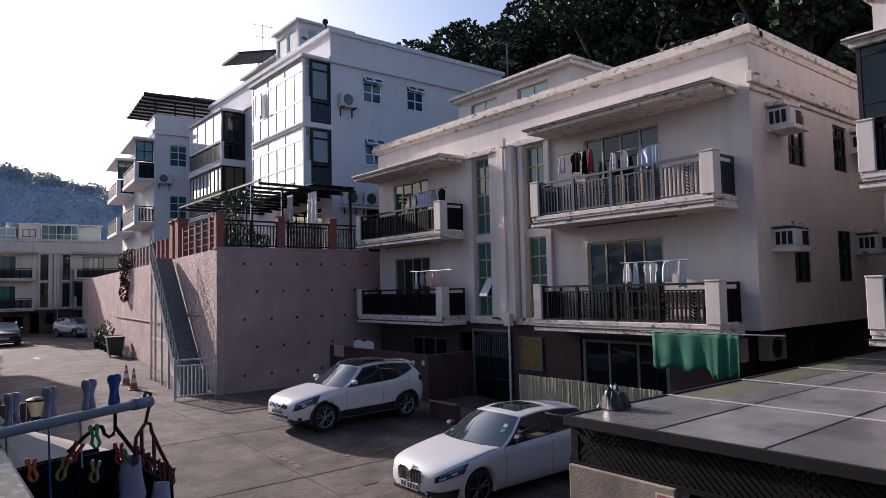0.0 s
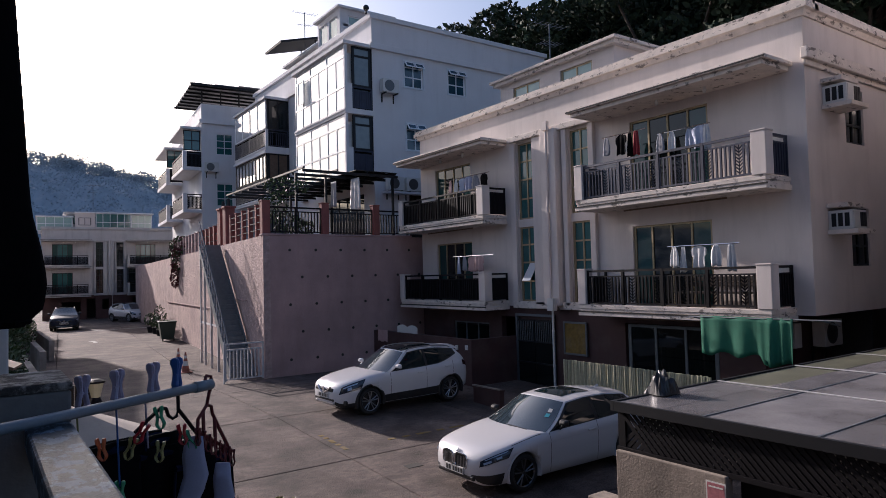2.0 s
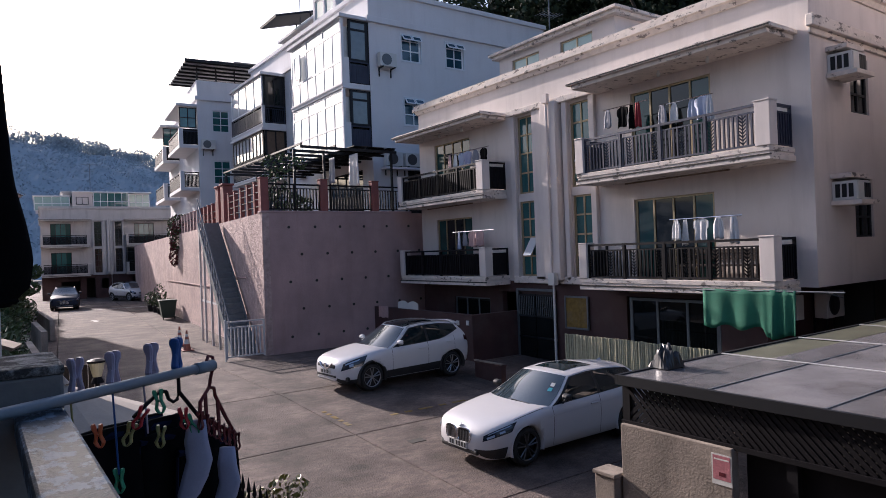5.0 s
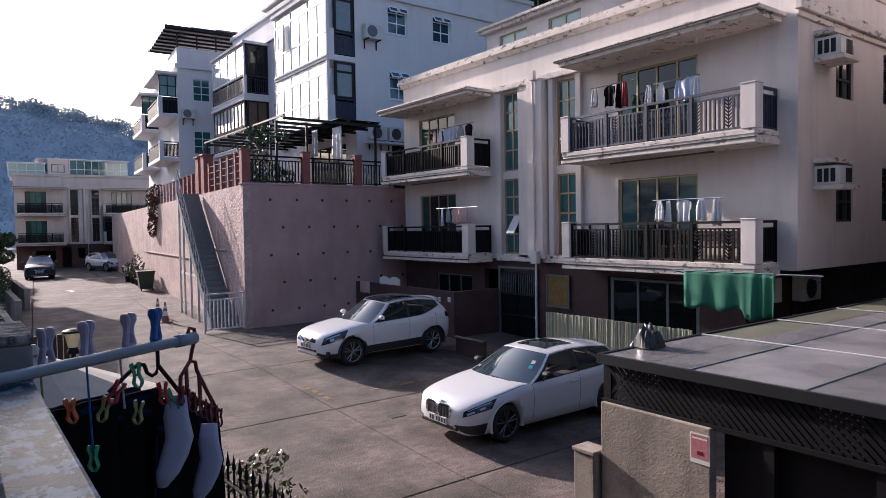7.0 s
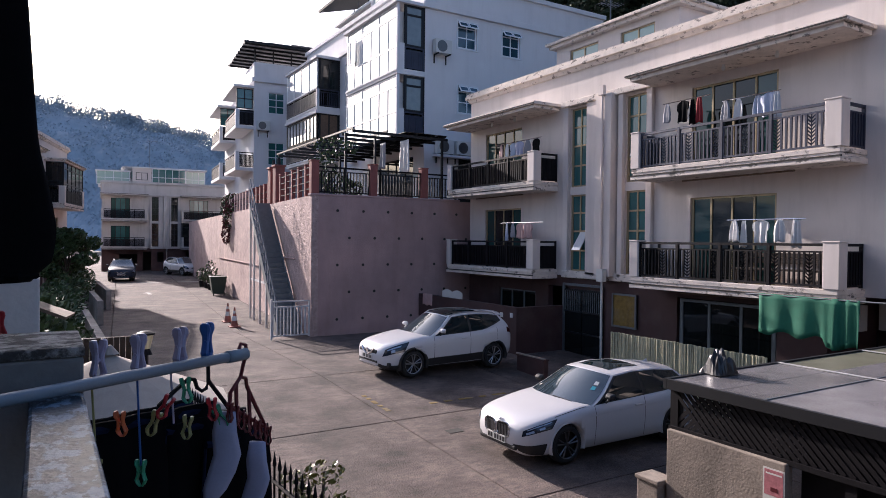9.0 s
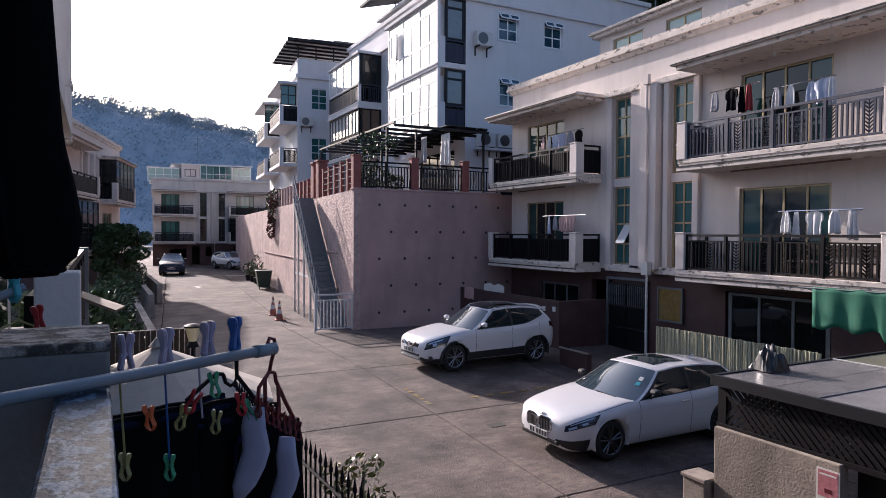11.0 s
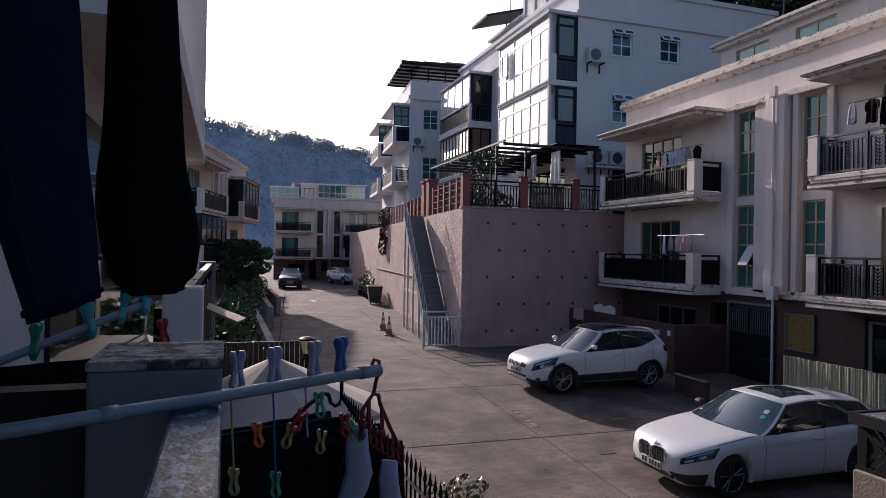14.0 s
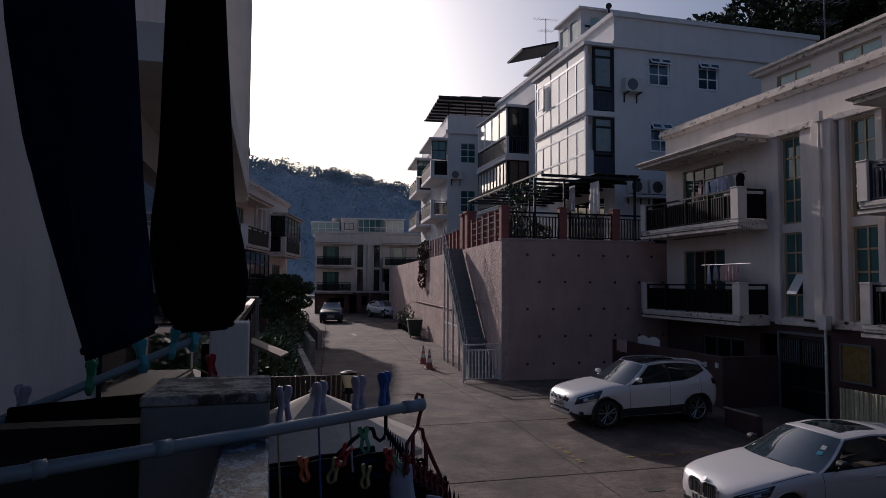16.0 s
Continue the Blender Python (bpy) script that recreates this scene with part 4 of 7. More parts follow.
    for s in (1, -1):
        part("cabin_side", sheet_of(lambda u, v, s=s: side(lerp(dA(v), dD(v), u), v, s), np.linspace(0, 1, 31), ones), paint, c, smooth=True)
    part("screen_surround", sheet_of(lambda u, v: screen(u, v), yfs, ones), paint, c, smooth=True)
    part("tailgate", sheet_of(lambda u, v: screen(u, v, back=True), yfs, ones), paint, c, smooth=True)
    part("roof", sheet_of(lambda u, v: roof(u, v), np.linspace(0, 1, 21), yfs), paint, c, smooth=True)
    part("windscreen", sheet_of(lambda u, v: screen(u * 0.955, v, 0.006), yfs, np.linspace(0.02, 0.965, 10)), "screen_glass", c, smooth=True)
    part("tailgate_glass", sheet_of(lambda u, v: screen(u * 0.86, v, 0.006, True), yfs, np.linspace(0.16, 0.92, 8)), "car_glass", c, smooth=True)

    def window(nm, d0, d1, v0, v1, s, mat, out):
        """Glass on the cabin's side; d0 and d1 give the front and rear edge at v, v0 and v1 the lower and upper edge at u."""
        def fn(u, q):
            v = lerp(v0(u), v1(u), q)
            return side(lerp(d0(v), d1(v), u), v, s, out)
        return part(nm, sheet_of(fn, np.linspace(0, 1, 19), np.linspace(0, 1, 9)), mat, c, smooth=True)

    for sx in (wb / 2, -wb / 2):
        for s in (1, -1):
            bm = bmesh.new()
            rod(bm, (sx, s * 0.5, wheel_r), (sx, s * 0.62, wheel_r), wheel_r + 0.042, 32)
            part("wheel_liner", bm, "black_trim", c)
            bm = bmesh.new()
            lip = []
            e = fw(fo if sx > 0 else fo + wb) * 0.985
            for q in range(25):
                t = math.pi * (q - 2) / 20
                rr = wheel_r + 0.04
                lip.append([bm.verts.new((sx + r2 * math.cos(t), s * yy, wheel_r + r2 * math.sin(t))) for r2, yy in ((rr, e - 0.16), (rr, e + 0.012), (rr + (0.055 if kind == "suv" else 0.014), e + 0.008), (rr + (0.06 if kind == "suv" else 0.018), e - 0.10))])
            for a, b in zip(lip, lip[1:]):
                for i in range(3):
                    bm.faces.new((a[i], a[i + 1], b[i + 1], b[i]))
            part("wheel_arch", bm, "black_trim" if kind == "suv" else paint, c, smooth=True)
            w = new("wheel")
            w.parent = c
            w.matrix_local = pose(sx, s * (half - 0.03), wheel_r, 0, 0, 0 if s > 0 else 180)
            bm = bmesh.new()
            n = 36
            prof_t = [(-0.215, wheel_r * 0.66), (-0.2, wheel_r * 0.93), (-0.17, wheel_r), (-0.05, wheel_r), (-0.015, wheel_r * 0.94), (0.0, wheel_r * 0.84), (-0.012, wheel_r * 0.73)]
            rr = [[bm.verts.new((r2 * math.cos(6.28319 * q / n), y, r2 * math.sin(6.28319 * q / n))) for y, r2 in prof_t] for q in range(n)]
            for q in range(n):
                for i in range(len(prof_t) - 1):
                    bm.faces.new((rr[q][i], rr[q][i + 1], rr[(q + 1) % n][i + 1], rr[(q + 1) % n][i]))
            part("tyre", bm, "tyre", w, smooth=True)
            bm = bmesh.new()
            rod(bm, (0, -0.12, 0), (0, -0.10, 0), wheel_r * 0.70, 30)
            part("brake_disc", bm, "black_trim", w)
            bm = bmesh.new()
            ro = wheel_r * 0.735
            for q in range(30):
                t0, t1 = 6.28319 * q / 30, 6.28319 * (q + 1) / 30
                vs = [bm.verts.new((r2 * math.cos(t), y, r2 * math.sin(t))) for t in (t0, t1) for r2, y in ((ro, -0.010), (ro * 0.93, -0.03))]
                bm.faces.new((vs[0], vs[1], vs[3], vs[2]))
            rod(bm, (0, -0.06, 0), (0, -0.02, 0), ro * 0.16, 12)
            for q in range(5):
                for off in (-0.20, 0.20):
                    t = 6.28319 * q / 5 + 0.3
                    p0 = Vector((ro * 0.14 * math.cos(t + off), -0.03, ro * 0.14 * math.sin(t + off)))
                    p1 = Vector((ro * 0.95 * math.cos(t + off), -0.02, ro * 0.95 * math.sin(t + off)))
                    rod(bm, p0, p1, 0.011, 4, 0.017)
            part("rim", bm, "dark_alloy" if kind == "hatch" else "alloy", w)
    return dict(c=c, patch=patch, at=at, side=side, roof=roof, window=window, dA=dA, dD=dD, fw=fw, ff=ff, X0=X0, screen=screen)


def slab_box(bm, x, y, z, dx, dy, dz):
    box(bm, (x - dx / 2, y - dy / 2, z - dz / 2), (x + dx / 2, y + dy / 2, z + dz / 2))


def plate(c, x, z, back=False):
    """A number plate with plain bars."""
    pl = part("number_plate", boxes(((x - 0.012, -0.26, z - 0.058), (x + 0.012, 0.26, z + 0.058))), "plastic_white", c)
    for k in range(6):
        y = -0.2 + 0.078 * k + (0.03 if k > 1 else 0)
        part("bar", boxes(((x + (-0.015 if back else 0.012), y - 0.022, z - 0.04), (x + (-0.012 if back else 0.016), y + 0.022, z + 0.04))), "black_trim", pl)


def mirror(k, d, s, mat, paint_cap):
    """A door mirror: a rounded housing on a short arm, with its glass."""
    q = k["side"](d, 0.05, s, 0.12)
    bm = bmesh.new()
    vs = box(bm, (-0.055, -0.10, -0.065), (0.055, 0.10, 0.065))
    for v in vs:
        if v.co.x > 0:
            v.co.y *= 0.72
            v.co.z *= 0.62
    bmesh.ops.translate(bm, verts=bm.verts, vec=q + Vector((0, 0, 0.085)))
    mr = part("wing_mirror", bm, paint_cap, k["c"], bevel=0.032)
    part("mirror_glass", boxes(((q.x - 0.058, q.y - 0.075, q.z + 0.04), (q.x - 0.0545, q.y + 0.075, q.z + 0.13))), "car_glass", mr)
    bm = bmesh.new()
    rod(bm, k["side"](d + 0.02, 0.04, s, -0.01), q + Vector((0, 0, 0.05)), 0.022, 8)
    part("mirror_arm", bm, "black_trim", mr)


def handle(k, d, z_k, s, paint):
    q = k["at"](d, z_k, s, 0.022)
    bm = bmesh.new()
    slab_box(bm, q.x, q.y, q.z, 0.19, 0.03, 0.032)
    part("door_handle", bm, paint, k["c"], bevel=0.012)
    k["patch"]("handle_recess", d - 0.06, d + 0.06, z_k - 0.12, z_k + 0.12, s, "black_trim" if paint == "car_silver" else paint, 0.003, 4, 3)


SUV_LOW = [(0, 0.46, 0.36, 0.60, 0.70), (0.05, 0.64, 0.27, 0.68, 0.78), (0.13, 0.745, 0.235, 0.745, 0.85), (0.28, 0.83, 0.22, 0.81, 0.905), (0.5, 0.88, 0.215, 0.865, 0.955), (0.85, 0.90, 0.21, 0.93, 1.02), (1.2, 0.905, 0.21, 0.985, 1.07), (1.5, 0.905, 0.21, 1.015, 1.05),
           (2.6, 0.905, 0.21, 1.05, 1.06), (3.3, 0.905, 0.22, 1.09, 1.10), (3.8, 0.895, 0.26, 1.13, 1.14), (4.05, 0.865, 0.31, 1.12, 1.13), (4.17, 0.81, 0.36, 1.03, 1.04), (4.25, 0.71, 0.42, 0.90, 0.91)]
SUV_CAB = dict(a=(1.40, 2.14), d=(4.10, 3.86), rail=[(1.3, 1.30, 0.64), (2.0, 1.455, 0.615), (2.6, 1.525, 0.615), (3.2, 1.52, 0.60), (3.7, 1.465, 0.575), (4.3, 1.37, 0.55)], bow=(0.26, 0.10), crown=0.06)
HATCH_LOW = [(0, 0.44, 0.27, 0.50, 0.60), (0.05, 0.62, 0.21, 0.585, 0.675), (0.13, 0.73, 0.185, 0.65, 0.735), (0.27, 0.81, 0.175, 0.71, 0.785), (0.5, 0.865, 0.17, 0.765, 0.84), (0.85, 0.89, 0.17, 0.83, 0.90), (1.2, 0.90, 0.17, 0.885, 0.95), (1.5, 0.90, 0.17, 0.915, 0.935),
             (2.5, 0.90, 0.17, 0.955, 0.965), (3.2, 0.90, 0.175, 0.985, 0.995), (3.8, 0.885, 0.20, 1.01, 1.02), (4.1, 0.855, 0.25, 0.995, 1.0), (4.24, 0.80, 0.30, 0.92, 0.93), (4.32, 0.70, 0.36, 0.82, 0.83)]
HATCH_CAB = dict(a=(1.42, 2.14), d=(4.14, 3.84), rail=[(1.3, 1.16, 0.62), (2.0, 1.32, 0.605), (2.6, 1.38, 0.605), (3.2, 1.36, 0.585), (3.7, 1.30, 0.56), (4.3, 1.19, 0.53)], bow=(0.26, 0.10), crown=0.05)


def finish_suv(name, label, m, paint):
    k = car(name, label, m, paint, SUV_LOW, SUV_CAB, 2.646, 0.88, 0.905, 0.345, "suv")
    c, patch, side, roof, at, dA, X0 = k["c"], k["patch"], k["side"], k["roof"], k["at"], k["dA"], k["X0"]
    yfs = np.linspace(-0.84, 0.84, 15)
    part("panoramic_roof", sheet_of(lambda u, v: roof(u, v, 0.005), np.linspace(0.0, 0.62, 12), yfs), "car_glass", c, smooth=True)
    rise = lambda u: 0.07 + 0.50 * max(0.0, (u - 0.66) / 0.34) ** 1.4
    for s in (1, -1):
        k["window"]("window_trim", lambda v: dA(v) + 0.10, lambda v: 3.90 - 0.10 * v, lambda u: rise(u) - 0.045, lambda u: 0.95 - 0.10 * max(0, u - 0.8), s, "black_trim", 0.004)
        k["window"]("front_side_window", lambda v: dA(v) + 0.15, lambda v: 2.66 + 0.02 * v, lambda u: 0.07, lambda u: 0.91, s, "car_glass", 0.008)
        k["window"]("rear_side_window", lambda v: 2.74 + 0.02 * v, lambda v: 3.80 - 0.06 * v, lambda u: 0.07 + 0.48 * max(0.0, (u - 0.30) / 0.70) ** 1.5, lambda u: 0.91 - 0.08 * u, s, "car_glass", 0.008)
        hl = patch("headlamp", 0.07, 0.60, 4.5, 6.1, s, "lamp_glass", 0.010, nd=14, lean0=0.06, lean1=0.16)
        patch("lamp_tube", 0.16, 0.48, 5.5, 5.8, s, "lamp_tube", 0.015, lean1=0.06, parent=hl)
        patch("lamp_unit", 0.24, 0.34, 4.75, 5.3, s, "lamp_tube", 0.015, parent=hl)
        patch("bumper_cladding", 0.03, 0.50, 1.2, 2.7, s, "black_trim", 0.008)
        patch("tail_lamp", 3.98, 4.22, 4.9, 5.9, s, "dark_red_lamp", 0.008)
        patch("sill_cladding", 1.30, 3.10, 1.2, 3.1, s, "black_trim", 0.008)
        patch("sill_strip", 1.34, 3.06, 1.55, 1.8, s, "chrome", 0.014)
        for d in (1.50, 2.68, 3.62):
            patch("door_seam", d, d + 0.012, 2.6, 6.0, s, "black_trim", 0.002, 1, 8)
        patch("body_crease", 1.0, 4.0, 4.35, 4.5, s, paint, 0.012, nd=20, nk=2)
        handle(k, 2.46, 5.0, s, paint)
        handle(k, 3.42, 5.15, s, paint)
        mirror(k, 1.70, s, "black_trim", paint)
        bm = bmesh.new()
        rail = [side(d, 1.0, s, -0.01) + Vector((0, 0, 0.05 if 2.25 < d < 3.75 else 0.0)) for d in np.linspace(2.16, 3.78, 14)]
        tube(bm, rail, 0.017, 6)
        part("roof_rail", bm, "alloy", c)
        q = at(0.20, 2.9, s, 0.006)
        bm = bmesh.new()
        rod(bm, (q.x - 0.03, q.y, q.z), (q.x + 0.035, q.y + s * 0.01, q.z), 0.055, 16)
        part("fog_lamp", bm, "black_trim", c)
    part("rear_spoiler", sheet_of(lambda u, v: roof(1.0, v) + Vector((-0.20 * u + 0.02, 0, -0.035 * u + 0.012 + 0.025 * u * (1 - abs(v)))), np.linspace(0, 1, 5), np.linspace(-0.95, 0.95, 15)), paint, c, smooth=True).modifiers.new("t", 'SOLIDIFY').thickness = 0.035
    nose = X0
    part("grille", boxes(((nose - 0.07, -0.46, 0.60), (nose + 0.004, 0.46, 0.715))), "black_trim", c, bevel=0.04)
    for s in (1, -1):
        bm = bmesh.new()
        tube(bm, [(nose - 0.01, s * 0.33, 0.74), (nose + 0.016, s * 0.20, 0.64), (nose + 0.018, s * 0.06, 0.585)], 0.022, 8)
        part("grille_trim", bm, "chrome", c)
    bm = bmesh.new()
    rod(bm, (nose, 0, 0.67), (nose + 0.022, 0, 0.67), 0.062, 20)
    part("badge", bm, "chrome", c)
    part("lower_intake", boxes(((nose - 0.14, -0.50, 0.385), (nose + 0.006, 0.50, 0.465))), "black_trim", c, bevel=0.03)
    part("skid_strip", boxes(((nose - 0.12, -0.50, 0.315), (nose + 0.005, 0.50, 0.35))), "alloy", c, bevel=0.015)
    plate(c, nose + 0.014, 0.525)
    bm = bmesh.new()
    tube(bm, [k["screen"](0.5, 0.03, 0.02), k["screen"](0.0, 0.10, 0.02)], 0.009)
    part("wiper", bm, "black_trim", c)
    return c


def finish_hatch(name, label, m, paint):
    k = car(name, label, m, paint, HATCH_LOW, HATCH_CAB, 2.67, 0.85, 0.9, 0.325, "hatch")
    c, patch, side, roof, at, dA, X0 = k["c"], k["patch"], k["side"], k["roof"], k["at"], k["dA"], k["X0"]
    part("sunroof", sheet_of(lambda u, v: roof(u, v, 0.005), np.linspace(0.10, 0.52, 10), np.linspace(-0.66, 0.66, 11)), "car_glass", c, smooth=True)
    for s in (1, -1):
        k["window"]("window_trim", lambda v: dA(v) + 0.02, lambda v: 3.98 - 0.20 * v, lambda u: 0.02 + 0.16 * max(0.0, (u - 0.85) / 0.15), lambda u: 0.95, s, "black_trim", 0.004)
        k["window"]("front_side_window", lambda v: dA(v) + 0.10, lambda v: 2.66 + 0.03 * v, lambda u: 0.07, lambda u: 0.91, s, "car_glass", 0.008)
        k["window"]("rear_side_window", lambda v: 2.74 + 0.03 * v, lambda v: 3.86 - 0.20 * v, lambda u: 0.07 + 0.12 * max(0.0, (u - 0.7) / 0.3), lambda u: 0.91, s, "car_glass", 0.008)
        hl = patch("headlamp", 0.06, 0.50, 4.8, 5.95, s, "lamp_glass", 0.010, nd=14, lean0=0.02, lean1=0.14)
        patch("lamp_tube", 0.12, 0.47, 5.62, 5.78, s, "lamp_tube", 0.015, lean1=0.06, parent=hl)
        patch("lamp_tube", 0.10, 0.20, 4.95, 5.3, s, "lamp_tube", 0.015, parent=hl)
        patch("lamp_tube", 0.28, 0.38, 5.0, 5.35, s, "lamp_tube", 0.015, parent=hl)
        patch("bonnet_seam", 0.62, 1.30, 6.35, 6.50, s, "black_trim", 0.002, 14, 1)
        patch("corner_intake", 0.05, 0.38, 1.9, 3.4, s, "black_trim", 0.010, lean0=-0.05, lean1=0.04)
        patch("tail_lamp", 3.98, 4.28, 4.8, 6.0, s, "red_lamp", 0.008)
        patch("sill", 1.3, 3.1, 1.1, 1.6, s, "black_trim", 0.004)
        for d in (1.46, 2.68, 3.60):
            patch("door_seam", d, d + 0.010, 2.1, 6.0, s, "black_trim", 0.002, 1, 8)
        patch("body_crease", 1.3, 4.0, 4.75, 4.88, s, paint, 0.010, nd=20, nk=2)
        handle(k, 2.50, 4.98, s, paint)
        handle(k, 3.46, 5.08, s, paint)
        mirror(k, 1.72, s, "black_trim", "black_trim")
    nose = X0
    for s in (1, -1):
        ring = [(s * (0.185 + 0.165 * math.copysign(abs(math.cos(t)) ** 0.6, math.cos(t))), 0.55 + 0.122 * math.copysign(abs(math.sin(t)) ** 0.6, math.sin(t))) for t in np.linspace(0, 6.28319, 25)]
        bm = bmesh.new()
        bm.faces.new([bm.verts.new((nose + 0.022 - 0.07 * abs(y), y, z)) for y, z in ring[:-1]])
        kd = part("kidney_grille", bm, "black_trim", c)
        bm = bmesh.new()
        tube(bm, [(nose + 0.022 - 0.07 * abs(y), y, z) for y, z in ring], 0.014, 6)
        part("kidney_surround", bm, "chrome", kd)
        for j in range(7):
            y = s * (0.065 + 0.040 * j)
            part("slat", boxes(((nose + 0.018 - 0.07 * abs(y), y - 0.004, 0.46), (nose + 0.030 - 0.07 * abs(y), y + 0.004, 0.63))), "alloy", kd)
    bm = bmesh.new()
    rod(bm, (nose - 0.055, 0, 0.690), (nose - 0.035, 0, 0.708), 0.040, 18)
    part("badge", bm, "chrome", c)
    part("lower_intake", boxes(((nose - 0.14, -0.52, 0.255), (nose + 0.006, 0.52, 0.345))), "black_trim", c, bevel=0.03)
    plate(c, nose + 0.016, 0.385)
    for a, b in ((0.62, 0.72), (0.48, 0.58)):
        part("tax_disc", sheet_of(lambda u, v: k["screen"](u, v, 0.012), np.linspace(0.70, 0.80, 3), np.linspace(a, b, 3)), "plastic_white" if a > 0.6 else "turquoise", c)
    bm = bmesh.new()
    tube(bm, [k["screen"](0.6, 0.03, 0.02), k["screen"](0.05, 0.07, 0.02)], 0.009)
    part("wiper", bm, "black_trim", c)
    bm = bmesh.new()
    q = roof(0.86, 0)
    vs = [bm.verts.new(q + Vector(p)) for p in ((0.09, 0, 0), (-0.07, -0.03, 0), (-0.07, 0.03, 0), (-0.06, 0, 0.06))]
    for f in ((0, 1, 3), (0, 3, 2), (1, 2, 3), (0, 2, 1)):
        bm.faces.new([vs[i] for i in f])
    part("roof_antenna", bm, paint, c)
    return c


finish_suv("suv", "white crossover car with a dark glass roof", pose(1.19, -6.50, -0.04, 0, 0, 183) @ Matrix.Scale(0.955, 4), "car_white")
finish_hatch("hatchback", "white hatchback with a dark sunroof and kidney grille", pose(0.80, -12.66, -0.30, 0, 0, 180) @ Matrix.Scale(0.97, 4), "car_white")
finish_suv("suv", "dark blue off-road car parked at the street end", pose(-2.5, 35.6, 0, 0, 0, -97) @ Matrix.Scale(1.05, 4), "car_silver")
finish_suv("suv", "white car parked before the end house", pose(3.1, 42.0, 0, 0, 0, -70) @ Matrix.Scale(1.02, 4), "car_white")


# ---- terrace stairs, gate and railings ----
stairs = thing("outdoor_stairs", "grey steel stairs rising along the pink wall", "stairs", pose(0, 1.0, 0, 0, 0, -5.14))
N_ST, RUN, RISE = 26, 0.212, 0.1865
for k in range(N_ST):
    part("step", boxes(((-0.80, k * RUN, (k + 1) * RISE - 0.035), (-0.06, k * RUN + RUN + 0.02, (k + 1) * RISE)), ((-0.80, k * RUN, k * RISE), (-0.06, k * RUN + 0.012, (k + 1) * RISE - 0.035))), "galv", stairs)
SL = math.degrees(math.atan2(RISE, RUN))
for x in (-0.86, -0.06):
    bm = bmesh.new()
    vs = [bm.verts.new(p) for p in ((x, -0.15, -0.0), (x, 0.25, 0.0), (x, N_ST * RUN, N_ST * RISE - 0.3), (x, N_ST * RUN, N_ST * RISE + 0.04), (x, -0.15, 0.17))]
    vt = [bm.verts.new(v.co + Vector((0.05, 0, 0))) for v in vs]
    bm.faces.new(vs), bm.faces.new(vt[::-1])
    for i in range(5):
        bm.faces.new((vs[i], vs[(i + 1) % 5], vt[(i + 1) % 5], vt[i]))
    part("stringer", bm, "galv", stairs)
bm = bmesh.new()
tube(bm, [(-0.84, 0.0, 1.0), (-0.84, N_ST * RUN, N_ST * RISE + 1.0)], 0.024, 8)
part("handrail", bm, "galv", stairs)
bm = bmesh.new()
tube(bm, [(-0.84, 0.0, 0.55), (-0.84, N_ST * RUN, N_ST * RISE + 0.55)], 0.016, 6)
part("middle_rail", bm, "galv", stairs)
for k in range(0, N_ST + 1, 2):
    bm = bmesh.new()
    rod(bm, (-0.84, k * RUN, k * RISE), (-0.84, k * RUN, k * RISE + 1.0), 0.016, 6)
    part("rail_post", bm, "gate_paint", stairs)
for k in (9, 15, 21, 25):
    bm = bmesh.new()
    box(bm, (-0.87, k * RUN - 0.04, 0), (-0.79, k * RUN + 0.04, k * RISE))
    part("support_post", bm, "gate_paint", stairs)
bm = boxes(((-0.84, 9 * RUN, 1.62), (-0.80, 25 * RUN, 1.70)))
part("brace", bm, "gate_paint", stairs)

gate = thing("metal_gate", "pale grey barred steel gate at the stair foot", "gate", pose(-1.38, -0.12, 0))
bm = boxes(((0, -0.025, 0.08), (0.05, 0.025, 1.28)), ((1.24, -0.025, 0.08), (1.29, 0.025, 1.28)))
part("stile", boxes(((0, -0.025, 0.06), (0.05, 0.025, 1.28))), "gate_paint", gate)
part("stile", boxes(((1.25, -0.025, 0.06), (1.30, 0.025, 1.28))), "gate_paint", gate)
for z in (0.1, 1.05, 1.24):
    part("cross_rail", boxes(((0.05, -0.02, z), (1.25, 0.02, z + 0.045))), "gate_paint", gate)
for k in range(9):
    part("bar", boxes(((0.155 + 0.12 * k, -0.018, 0.145), (0.195 + 0.12 * k, 0.018, 1.05))), "gate_paint", gate)
bm.free()
part("gate_foot", boxes(((-0.04, -0.04, 0), (0.0, 0.04, 1.34))), "gate_paint", gate)

tr = thing("terrace_railing", "terracotta posts with iron rails along the terrace edge", "railing", pose(0, 0, TZ))
for x in (0.14, 2.35, 4.45):
    part("post", boxes(((x - 0.14, 0.02, 0.07), (x + 0.14, 0.28, 1.18)), ((x - 0.155, 0.005, 1.18), (x + 0.155, 0.295, 1.22))), "terracotta", tr, bevel=0.01)
for a, b in ((0.28, 2.21), (2.49, 4.31), (4.59, 5.9)):
    railing(tr, (a, 0.15), (b, 0.15), 0.09, 1.02, "iron", False, 0.12, False)
for k in range(1, 6):
    y = 0.15 + 1.02 * k
    x = street(y) + 0.13
    part("post", boxes(((x - 0.075, y - 0.075, 0.0), (x + 0.075, y + 0.075, 1.12)), ((x - 0.09, y - 0.09, 1.12), (x + 0.09, y + 0.09, 1.16))), "terracotta", tr, bevel=0.01)
    for z in (0.25, 0.5, 0.75, 1.0):
        part("rail", boxes(((x - 0.06, y - 0.92, z), (x - 0.03, y - 0.10, z + 0.035))), "iron", tr)
